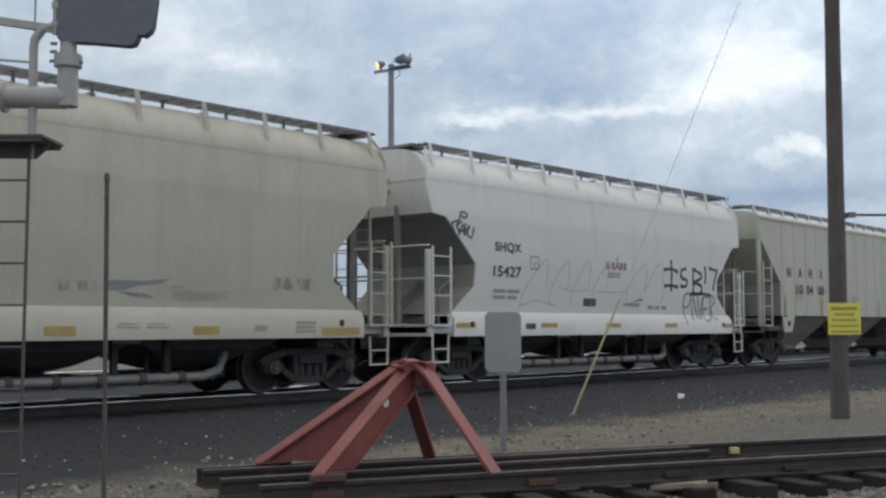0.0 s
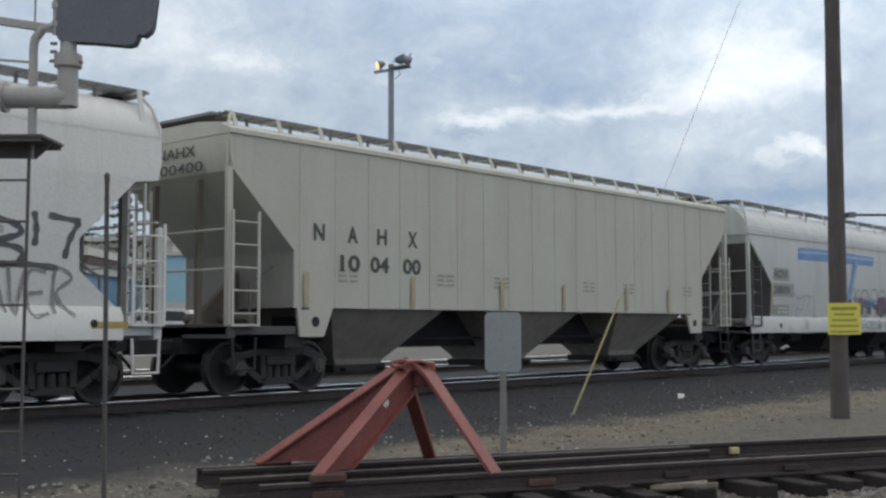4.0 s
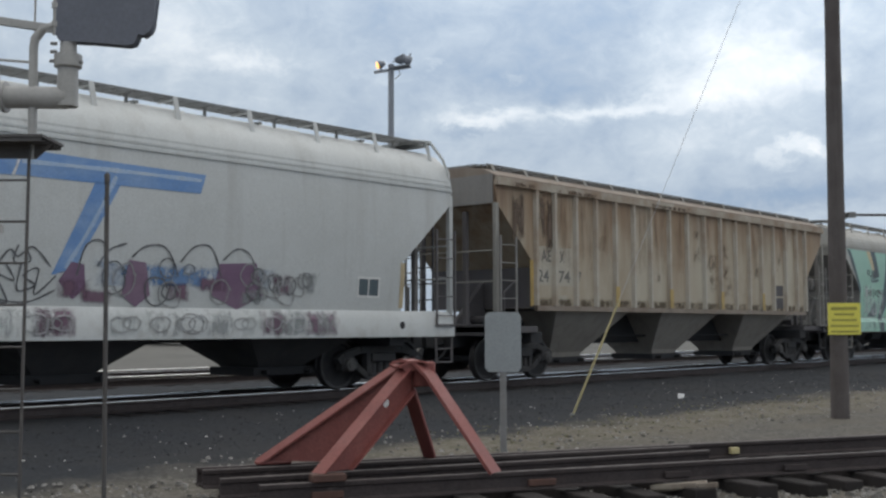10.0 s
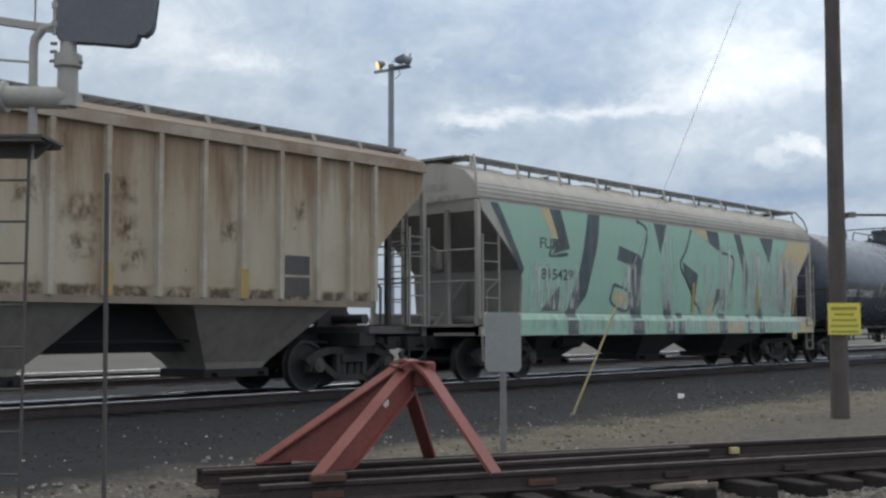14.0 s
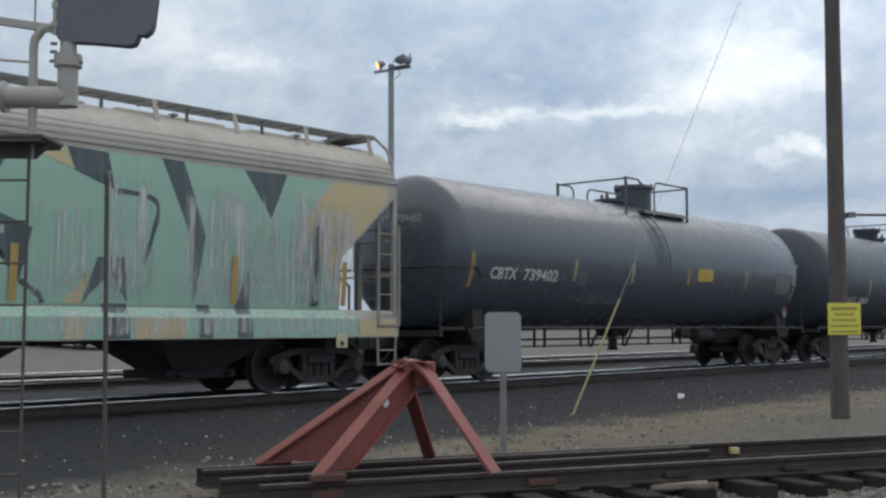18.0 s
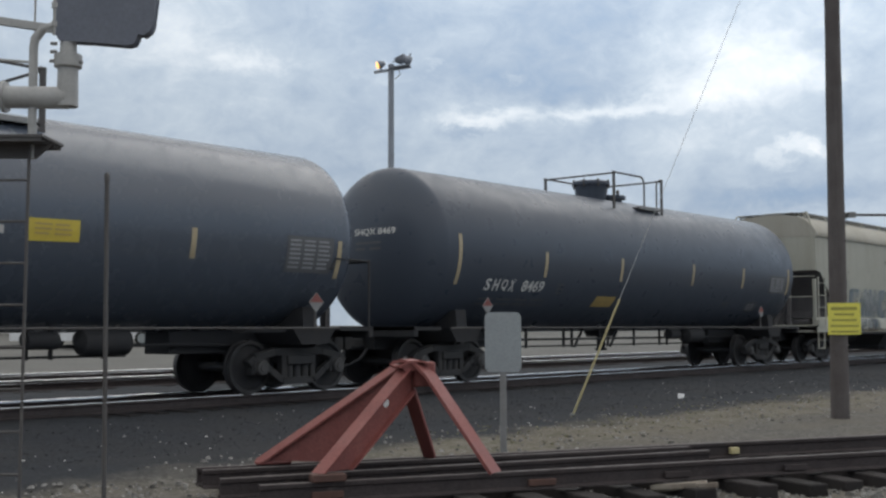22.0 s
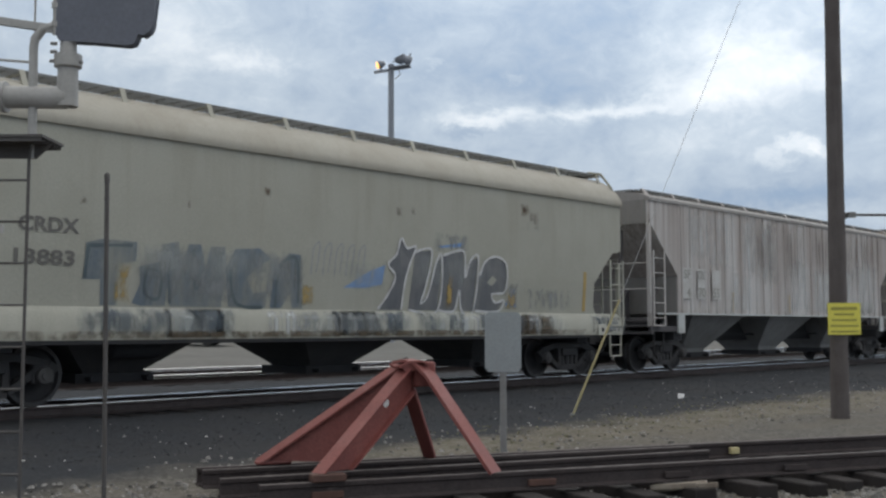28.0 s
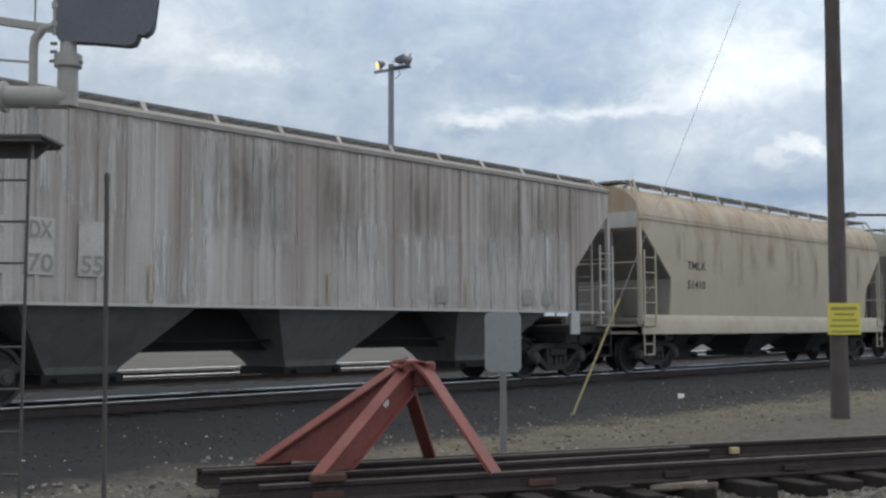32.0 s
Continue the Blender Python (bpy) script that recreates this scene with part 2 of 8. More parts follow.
# Slope and bulkhead colours: grime plus a tone darkened for shade under the overhang.
M_SLOPE = material("shaded_grimy_slope", (0.124, 0.119, 0.127), 0.85, stain=(0.088, 0.085, 0.088), stain_amount=0.8, streak=0.4, streak_colour=(0.17, 0.157, 0.148))
M_SLOPE_TAN = material("shaded_dust_brown_slope", (0.165, 0.148, 0.122), 0.85, stain=(0.105, 0.096, 0.086), stain_amount=0.8, streak=0.5, streak_colour=(0.21, 0.19, 0.155))
M_SLOPE_MID = material("shaded_sooty_bulkhead", (0.27, 0.265, 0.26), 0.85, stain=(0.18, 0.173, 0.167), stain_amount=0.8, streak=0.5, streak_colour=(0.33, 0.31, 0.285))
M_SLOPE_PALE = material("half_shaded_dusty_slope", (0.33, 0.325, 0.30), 0.8, stain=(0.23, 0.22, 0.205), stain_amount=0.8, streak=0.5, streak_colour=(0.40, 0.38, 0.34))
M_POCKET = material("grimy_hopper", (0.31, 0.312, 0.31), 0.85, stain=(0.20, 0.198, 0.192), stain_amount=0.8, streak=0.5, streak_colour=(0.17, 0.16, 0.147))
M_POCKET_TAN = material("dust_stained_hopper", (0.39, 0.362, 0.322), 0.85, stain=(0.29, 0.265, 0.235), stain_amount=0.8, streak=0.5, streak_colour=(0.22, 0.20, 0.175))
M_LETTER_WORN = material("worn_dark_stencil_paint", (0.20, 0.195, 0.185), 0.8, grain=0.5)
# Darker grey for the pockets of cars with side sills.
M_HOPPER_DARK = material("dark_grey_hopper", (0.085, 0.086, 0.09), 0.85, stain=(0.055, 0.055, 0.056), stain_amount=0.8, streak=0.4, streak_colour=(0.115, 0.108, 0.10))
M_UNDER = material("dusty_black_underframe", (0.040, 0.041, 0.045), 0.8, stain=(0.062, 0.060, 0.060), stain_amount=0.7, stain_scale=3, spec=0.3)
M_WHEEL = material("dark_wheel_steel", (0.040, 0.040, 0.044), 0.65, stain=(0.062, 0.058, 0.056), stain_amount=0.7, stain_scale=4, spec=0.35)
M_TRUCK = material("grimy_cast_steel", (0.044, 0.045, 0.049), 0.7, stain=(0.070, 0.066, 0.063), stain_amount=0.8, stain_scale=4, spec=0.35)
M_STEEL_DUSTY = material("dusty_bearing_steel", (0.085, 0.083, 0.083), 0.55, stain=(0.055, 0.052, 0.051), stain_amount=0.7, stain_scale=6)
M_FRAME = material("dusty_side_frame_steel", (0.052, 0.052, 0.055), 0.7, stain=(0.078, 0.073, 0.069), stain_amount=0.8, stain_scale=3, spec=0.35)
M_TREAD = material("worn_wheel_steel", (0.085, 0.084, 0.085), 0.4, metal=0.5, stain=(0.045, 0.042, 0.04), stain_amount=0.8, stain_scale=5)
M_GALV = material("galvanised_grating", (0.27, 0.28, 0.28), 0.6, metal=0.3, stain=(0.18, 0.17, 0.16), stain_amount=0.6, stain_scale=2)
M_LETTER = material("dark_stencil_paint", (0.10, 0.11, 0.11), 0.7, grain=0.3)
M_LETTER_FADED = material("faded_stencil_paint", (0.40, 0.40, 0.37), 0.8, grain=0.3)
M_LETTER_WHITE = material("white_stencil_paint", (0.75, 0.75, 0.73), 0.6, grain=0.15)
M_LETTER_DIM = material("dim_white_stencil_paint", (0.13, 0.135, 0.145), 0.7, grain=0.3)
M_LETTER_GREY = material("grey_stencil_paint", (0.36, 0.37, 0.39), 0.7, grain=0.3)
M_STENCILPANEL = material("worn_white_panel", (0.66, 0.66, 0.65), 0.7, stain=(0.50, 0.48, 0.46), stain_amount=0.8, stain_scale=3, grain=0.2)
M_SPRAY_PALEBLUE = material("pale_blue_spray_paint", (0.38, 0.52, 0.72), 0.65, stain=(0.52, 0.60, 0.68), stain_amount=0.8, stain_scale=3, grain=0.2)
M_NOTICEINK = material("notice_ink", (0.42, 0.385, 0.09), 0.7, grain=0.3)
M_PALETRIM = material("pale_tan_trim", (0.58, 0.54, 0.46), 0.65, stain=(0.45, 0.38, 0.29), stain_amount=0.6, stain_scale=1.5)
M_SPRAY_BLACK = material("black_spray_paint", (0.125, 0.13, 0.14), 0.6, stain=(0.20, 0.20, 0.21), stain_amount=0.6, stain_scale=3, grain=0.4)
M_SPRAY_DARK = material("dark_blue_green_spray_paint", (0.075, 0.105, 0.125), 0.55, stain=(0.12, 0.16, 0.175), stain_amount=0.7, streak=0.4, streak_colour=(0.22, 0.28, 0.28))
M_SPRAY_GREY = material("thin_grey_spray_paint", (0.40, 0.41, 0.42), 0.7, grain=0.4)
M_SPRAY_DIM = material("smoky_spray_paint", (0.33, 0.335, 0.34), 0.7, grain=0.4)
M_SPRAY_FAINT = material("faint_spray_paint", (0.58, 0.585, 0.58), 0.7, grain=0.3)
M_LOGO_RED = material("faded_red_paint", (0.36, 0.22, 0.225), 0.6, stain=(0.44, 0.36, 0.35), stain_amount=0.7, stain_scale=4, grain=0.2)
M_SPRAY_BLUE = material("blue_spray_paint", (0.15, 0.30, 0.60), 0.6, stain=(0.28, 0.42, 0.66), stain_amount=0.8, stain_scale=1.5, streak=0.4, streak_colour=(0.34, 0.47, 0.66), streak_scale=(1.0, 1.0, 5.0))
M_SPRAY_NAVY = material("slate_blue_spray_paint", (0.15, 0.19, 0.23), 0.65, stain=(0.30, 0.31, 0.28), stain_amount=0.9, stain_scale=1.6, streak=0.7, streak_colour=(0.38, 0.38, 0.32))
M_SPRAY_SLATE = material("dark_slate_spray_paint", (0.135, 0.145, 0.165), 0.65, stain=(0.24, 0.245, 0.25), stain_amount=0.7, stain_scale=2.2, streak=0.4, streak_colour=(0.30, 0.30, 0.28))
M_JOINTBAR = material("rusty_joint_bar", (0.10, 0.055, 0.045), 0.8, stain=(0.15, 0.08, 0.06), stain_amount=0.7, stain_scale=8)
M_SPRAY_PURPLE = material("purple_spray_paint", (0.20, 0.12, 0.20), 0.65, stain=(0.33, 0.25, 0.30), stain_amount=0.7)
M_SPRAY_YELLOW = material("ochre_spray_paint", (0.63, 0.54, 0.32), 0.6, stain=(0.58, 0.53, 0.40), stain_amount=0.8, streak=0.4, streak_colour=(0.64, 0.62, 0.54))
M_SPRAY_WHITE = material("white_spray_paint", (0.74, 0.75, 0.76), 0.6, grain=0.3)
M_PATCH = material("grey_repaint_patch", (0.36, 0.38, 0.36), 0.6, stain=(0.42, 0.43, 0.41), stain_amount=0.6)
M_YELLOW = material("reflective_yellow", (0.52, 0.37, 0.13), 0.5, stain=(0.36, 0.28, 0.14), stain_amount=0.7, stain_scale=3)
M_STRIPE = material("dusty_reflective_stripe", (0.54, 0.45, 0.29), 0.5, stain=(0.40, 0.33, 0.22), stain_amount=0.7, stain_scale=3)
# Mast steel, its colour shifted paler and bluer for the air's haze.
M_MAST = material("haze_blue_weathered_mast", (0.30, 0.325, 0.37), 0.5, metal=0.2, stain=(0.22, 0.24, 0.28), stain_amount=0.6, stain_scale=1.5)
M_SIGNYELLOW = material("yellow_sign_face", (0.82, 0.76, 0.13), 0.5, stain=(0.72, 0.65, 0.13), stain_amount=0.4, stain_scale=4)
M_PANELYELLOW = material("yellow_car_panel", (0.70, 0.55, 0.08), 0.5, stain=(0.55, 0.42, 0.08), stain_amount=0.5, stain_scale=3)
M_RED = material("red_oxide_paint", (0.265, 0.085, 0.075), 0.6, stain=(0.19, 0.060, 0.056), stain_amount=0.8, stain_scale=2.4, streak=0.4, streak_colour=(0.33, 0.135, 0.12), spots=(0.13, 0.07, 0.06), spots_amount=0.03, grain=0.2)
M_RAILSIDE = material("rusted_rail", (0.056, 0.044, 0.044), 0.75, stain=(0.036, 0.030, 0.031), stain_amount=0.8, stain_scale=5, spots=(0.105, 0.085, 0.080), spots_amount=0.01, grain=0.35, bump=0.35)
M_RAILTOP = material("worn_rail_head", (0.82, 0.82, 0.83), 0.16, metal=1.0, grain=0, bump=0)
M_RAILDULL = material("dull_rail_head", (0.12, 0.102, 0.10), 0.6, metal=0.2, stain=(0.060, 0.050, 0.048), stain_amount=0.85, stain_scale=6, grain=0.35)
M_TIE = material("creosoted_timber", (0.026, 0.023, 0.023), 0.9, stain=(0.045, 0.040, 0.038), stain_amount=0.7, stain_scale=3, bump=0.6, bump_scale=25, vary=0.3, spec=0.3)
M_BLEACHED = material("bleached_timber", (0.34, 0.30, 0.25), 0.9, stain=(0.20, 0.165, 0.135), stain_amount=0.8, stain_scale=5, streak=0.5, streak_colour=(0.15, 0.12, 0.10), bump=0.5, bump_scale=30)
M_CHIP = material("white_stone_chips", (0.52, 0.52, 0.50), 0.8, vary=0.4, islands=True)
M_POLE = material("weathered_pole_wood", (0.125, 0.110, 0.108), 0.85, stain=(0.080, 0.070, 0.070), stain_amount=0.7, stain_scale=1.5, streak=0.6, streak_colour=(0.18, 0.165, 0.16), bump=0.5, bump_scale=30)
M_WIRE = material("bright_guy_wire", (0.62, 0.63, 0.64), 0.5, grain=0.05, bump=0)
M_ALU = material("aluminium_sheet", (0.37, 0.40, 0.41), 0.5, metal=0.5, stain=(0.33, 0.36, 0.37), stain_amount=0.5, stain_scale=5)
M_STEEL = material("grey_steel_tube", (0.30, 0.30, 0.30), 0.55, metal=0.3, stain=(0.2, 0.19, 0.18), stain_amount=0.6, stain_scale=4)
M_SIGNALGREY = material("pale_signal_paint", (0.46, 0.46, 0.45), 0.55, stain=(0.34, 0.33, 0.32), stain_amount=0.6, stain_scale=5)
# Black hood whose base colour is lifted to blue-grey for veiling haze.
M_SIGNALBLACK = material("haze_paled_black_hood", (0.150, 0.165, 0.205), 0.6, stain=(0.185, 0.20, 0.24), stain_amount=0.6, stain_scale=4)
M_DARKSTEEL = material("dark_steel", (0.09, 0.085, 0.085), 0.65, stain=(0.13, 0.12, 0.11), stain_amount=0.5, stain_scale=4)
M_STICK = material("pale_yellow_plastic", (0.62, 0.55, 0.30), 0.5, stain=(0.48, 0.42, 0.24), stain_amount=0.5, stain_scale=6)
M_PAPER = material("white_litter", (0.8, 0.8, 0.8), 0.6)
M_LAMP = material("lit_sodium_lamp", (0.8, 0.5, 0.2), 0.4, emit=((1.0, 0.55, 0.16), 2.2))
M_GLASS = material("dark_window_glass", (0.05, 0.06, 0.07), 0.12, bump=0, grain=0)
M_PLASTER = material("pale_plaster", (0.62, 0.60, 0.56), 0.8, stain=(0.52, 0.50, 0.46), stain_amount=0.5)
M_BLUEWALL = material("blue_wall_paint", (0.20, 0.36, 0.53), 0.6, stain=(0.15, 0.30, 0.46), stain_amount=0.5)
M_PALEBLUEWALL = material("light_blue_sheet_metal", (0.36, 0.60, 0.72), 0.55, stain=(0.30, 0.53, 0.66), stain_amount=0.5)
M_FASCIA = material("brown_fascia", (0.115, 0.075, 0.068), 0.7, stain=(0.085, 0.06, 0.055), stain_amount=0.6)
M_CARWHITE = material("white_car_paint", (0.74, 0.75, 0.76), 0.25, bump=0, grain=0.03)
M_TYRE = material("tyre_rubber", (0.03, 0.03, 0.03), 0.85)
M_BARK = material("bark", (0.12, 0.10, 0.085), 0.9, stain=(0.08, 0.07, 0.06), stain_amount=0.6, stain_scale=4)
M_LEAF = material("dull_foliage", (0.065, 0.085, 0.045), 0.7, vary=0.35, islands=True)
M_STONE = material("pale_gravel", (0.235, 0.228, 0.215), 0.85, vary=0.65, islands=True, grain=0.2)
M_BALLAST = material("dark_ballast_stone", (0.056, 0.060, 0.067), 0.9, vary=0.5, islands=True, grain=0.2, spec=0.3)
M_WEED = material("dry_weeds", (0.22, 0.215, 0.14), 0.8, vary=0.5, islands=True)


def film(name, colour, amount=0.85, lo=0.44, hi=0.62, stretch=(9.0, 9.0, 0.6), edge=0.22, rough=0.7, second=None):
    """A thin film of paint or dirt that breaks up into runs and thins out at its edges."""
    m = material(name, colour, rough, stain=second, stain_amount=0.7, stain_scale=2.0, bump=0)
    nt = m.node_tree
    links = nt.links
    tc = nt.nodes.new("ShaderNodeTexCoord")

    def op(kind, a, b):
        n = nt.nodes.new("ShaderNodeMath")
        n.operation = kind
        for i, v in enumerate((a, b)):
            if isinstance(v, (int, float)):
                n.inputs[i].default_value = v
            else:
                links.new(v, n.inputs[i])
        return n.outputs[0]

    def noise(squash, detail):
        mp = nt.nodes.new("ShaderNodeMapping")
        mp.inputs["Scale"].default_value = squash
        links.new(tc.outputs["Object"], mp.inputs[0])
        n = nt.nodes.new("ShaderNodeTexNoise")
        n.inputs["Scale"].default_value, n.inputs["Detail"].default_value, n.inputs["Roughness"].default_value = 1.0, detail, 0.65
        links.new(mp.outputs[0], n.inputs["Vector"])
        return n.outputs[0]

    def remap(v, a, b, c, d):
        n = nt.nodes.new("ShaderNodeMapRange")
        for i, x in enumerate((a, b, c, d)):
            n.inputs[i + 1].default_value = x
        links.new(v, n.inputs[0])
        return n.outputs[0]

    sep = nt.nodes.new("ShaderNodeSeparateXYZ")
    links.new(tc.outputs["Generated"], sep.inputs[0])
    u, w = sep.outputs[0], sep.outputs[2]
    rim = op("MINIMUM", op("MINIMUM", u, op("SUBTRACT", 1.0, u)), op("MINIMUM", w, op("SUBTRACT", 1.0, w)))
    rim = op("ADD", rim, op("MULTIPLY", op("SUBTRACT", noise((7.0, 7.0, 5.0), 5), 0.5), edge * 1.6))
    alpha = op("MULTIPLY", remap(rim, 0.02, edge, 0.0, 1.0), remap(noise(stretch, 6), lo, hi, 0.0, amount))
    links.new(alpha, nt.nodes["Principled BSDF"].inputs["Alpha"])
    return m


F_WHITE = film("white_paint_runs", (0.72, 0.75, 0.76), 0.85, 0.46, 0.62, (16.0, 16.0, 0.5), 0.16)
F_PALE = film("pale_paint_wash", (0.56, 0.60, 0.59), 0.5, 0.40, 0.66, (3.0, 3.0, 0.8), 0.3)
F_GREY = film("thin_grey_paint_wash", (0.34, 0.36, 0.37), 0.8, 0.42, 0.60, (7.0, 7.0, 2.0), 0.25)
F_SLATE = film("slate_blue_paint_wash", (0.13, 0.165, 0.20), 0.6, 0.38, 0.58, (6.0, 6.0, 2.0), 0.22)
F_PURPLE = film("dull_purple_paint_wash", (0.20, 0.115, 0.17), 0.85, 0.36, 0.56, (6.0, 6.0, 2.5), 0.25)
F_OCHRE = film("ochre_paint_wash", (0.52, 0.37, 0.13), 0.85, 0.38, 0.56, (6.0, 6.0, 2.5), 0.22)
F_BLUE = film("blue_paint_wash", (0.16, 0.30, 0.56), 0.85, 0.36, 0.58, (5.0, 5.0, 3.0), 0.22)
F_RUST = film("rust_bloom", (0.15, 0.09, 0.055), 0.8, 0.42, 0.62, (6.0, 6.0, 4.0), 0.45)
F_RUNRUST = film("rust_run", (0.30, 0.17, 0.09), 0.5, 0.38, 0.66, (5.0, 5.0, 0.5), 0.4)
F_PEEL = film("peeled_brown_primer", (0.16, 0.115, 0.085), 0.9, 0.34, 0.50, (6.0, 6.0, 1.4), 0.3)
F_GRIME = film("dark_grime", (0.13, 0.10, 0.065), 0.75, 0.36, 0.54, (5.0, 5.0, 4.0), 0.25)
F_DIRTYRUN = film("dirty_brown_run", (0.22, 0.18, 0.155), 0.6, 0.42, 0.66, (5.0, 5.0, 0.3), 0.4)

# ---- mesh tools ----
class Shape:
    """Vertices and faces gathered for one mesh."""

    def __init__(self):
        self.v, self.f = [], []

    def add(self, verts, faces):
        n = len(self.v)
        self.v += [tuple(p) for p in verts]
        self.f += [tuple(n + i for i in f) for f in faces]
        return self

    def box(self, x0, x1, y0, y1, z0, z1):
        p = [(x, y, z) for z in (z0, z1) for x, y in ((x0, y0), (x1, y0), (x1, y1), (x0, y1))]
        return self.add(p, [(3, 2, 1, 0), (4, 5, 6, 7), (0, 1, 5, 4), (1, 2, 6, 5), (2, 3, 7, 6), (3, 0, 4, 7)])

    def extrude(self, outline, axis, a, b):
        """A closed outline of 2D points drawn out along an axis from a to b. axis x: points are (y, z); y: (x, z); z: (x, y)."""
        def put(p, h):
            return (h, *p) if axis == "x" else (p[0], h, p[1]) if axis == "y" else (*p, h)
        n = len(outline)
        v = [put(p, a) for p in outline] + [put(p, b) for p in outline]
        return self.add(v, [tuple(range(n)), tuple(range(2 * n - 1, n - 1, -1))] + [(i, (i + 1) % n, n + (i + 1) % n, n + i) for i in range(n)])

    def frame_of(self, p, q):
        d = (Vector(q) - Vector(p)).normalized()
        side = d.cross(Vector((0, 0, 1)))
        if side.length < 1e-4:
            side = Vector((1, 0, 0))
        side.normalize()
        return d, side, side.cross(d).normalized()

    def beam(self, p, q, w, h):
        """A bar of width w and height h from p to q."""
        d, s, u = self.frame_of(p, q)
        v = [Vector(e) + s * a * w / 2 + u * b * h / 2 for e in (p, q) for a, b in ((-1, -1), (1, -1), (1, 1), (-1, 1))]
        return self.add(v, [(3, 2, 1, 0), (4, 5, 6, 7), (0, 1, 5, 4), (1, 2, 6, 5), (2, 3, 7, 6), (3, 0, 4, 7)])

    def tube(self, p, q, r, n=8, r2=None):
        d, s, u = self.frame_of(p, q)
        ring = [(math.cos(2 * math.pi * i / n), math.sin(2 * math.pi * i / n)) for i in range(n)]
        v = [Vector(e) + (s * a + u * b) * rr for e, rr in ((p, r), (q, r if r2 is None else r2)) for a, b in ring]
        return self.add(v, [tuple(range(n)), tuple(range(2 * n - 1, n - 1, -1))] + [(i, (i + 1) % n, n + (i + 1) % n, n + i) for i in range(n)])

    def pipe(self, points, r, n=6):
        """One bent round bar through the points."""
        pts = [Vector(p) for p in points]
        v = []
        ref = None
        for i, p in enumerate(pts):
            d = (pts[min(i + 1, len(pts) - 1)] - pts[max(i - 1, 0)]).normalized()
            if ref is None:
                ref = d.cross(Vector((0, 0, 1)))
                if ref.length < 1e-3:
                    ref = Vector((1, 0, 0))
            ref = (ref - d * ref.dot(d)).normalized()
            other = d.cross(ref)
            bend = 1.0
            if 0 < i < len(pts) - 1:
                c = (pts[i] - pts[i - 1]).normalized().dot((pts[i + 1] - pts[i]).normalized())
                bend = min(1.5, 1.0 / max(0.5, math.sqrt((1 + c) / 2)))
            v += [p + (ref * math.cos(2 * math.pi * k / n) + other * math.sin(2 * math.pi * k / n)) * r * bend for k in range(n)]
        m = len(pts)
        f = [tuple(range(n - 1, -1, -1)), tuple(range((m - 1) * n, m * n))]
        f += [(j * n + k, j * n + (k + 1) % n, (j + 1) * n + (k + 1) % n, (j + 1) * n + k) for j in range(m - 1) for k in range(n)]
        return self.add(v, f)

    def lathe(self, profile, axis="y", n=24, centre=(0, 0, 0), ring=False):
        """Turn (radius, height) points about an axis through centre."""
        v, c = [], Vector(centre)
        for r, h in profile:
            for i in range(n):
                a, b = r * math.cos(2 * math.pi * i / n), r * math.sin(2 * math.pi * i / n)
                v.append(c + Vector((a, h, b) if axis == "y" else (a, b, h) if axis == "z" else (h, a, b)))
        m = len(profile)
        f = [(j * n + i, j * n + (i + 1) % n, (j + 1) * n + (i + 1) % n, (j + 1) * n + i) for j in range(m - 1) for i in range(n)]
        if ring:
            return self.add(v, f + [((m - 1) * n + i, (m - 1) * n + (i + 1) % n, (i + 1) % n, i) for i in range(n)])
        return self.add(v, f + [tuple(range(n)), tuple(range(m * n - 1, (m - 1) * n - 1, -1))])


def mesh_of(name, shape, mat, bevel=0.0, smooth=40):
    me = bpy.data.meshes.new(name)
    me.from_pydata(shape.v, [], shape.f)
    bm = bmesh.new()
    bm.from_mesh(me)
    if bevel:
        edges = [e for e in bm.edges if len(e.link_faces) == 2 and e.calc_face_angle(0) > 0.5]
        bmesh.ops.bevel(bm, geom=edges, offset=bevel, segments=1, affect="EDGES", profile=0.5)
    bmesh.ops.recalc_face_normals(bm, faces=bm.faces)
    bm.to_mesh(me)
    bm.free()
    if smooth:
        me.shade_smooth()
        me.set_sharp_from_angle(angle=radians(smooth))
    me.materials.append(mat)
    return me


TINY_WRITING = ("stencil_block", "stencil_table", "panel_text", "head_stencil")


def part(name, shape, mat, parent, label="", bevel=0.0, smooth=40):
    ob = new(name, mesh_of(name, shape, mat, bevel, smooth))
    ob.parent = parent
    if name in TINY_WRITING:
        return tagged(ob, label, kind="stuff")
    return tagged(ob, label) if label else ob


def share(name, data, parent, m):
    """One more object on a mesh that is already there."""
    ob = new(name, data)
    ob.parent = parent
    ob.matrix_basis = m
    return ob


def thing(name, shape, mat, label, category, group="", kind="", bevel=0.0, at=None, smooth=40):
    ob = new(name, mesh_of(name, shape, mat, bevel, smooth))
    if at is not None:
        ob.matrix_basis = at
    return tagged(ob, label, category, group, kind)


def empty(name, label, category, m, group=""):
    ob = new(name)
    ob.empty_display_size = 0.3
    ob.matrix_basis = m
    return tagged(ob, label, category, group)


def lerp(table, z):
    """Linear look-up in a table of (key, value) with rising keys."""
    if z <= table[0][0]:
        return table[0][1]
    for (a, va), (b, vb) in zip(table, table[1:]):
        if z <= b:
            return va + (vb - va) * (z - a) / (b - a) if b > a else vb
    return table[-1][1]


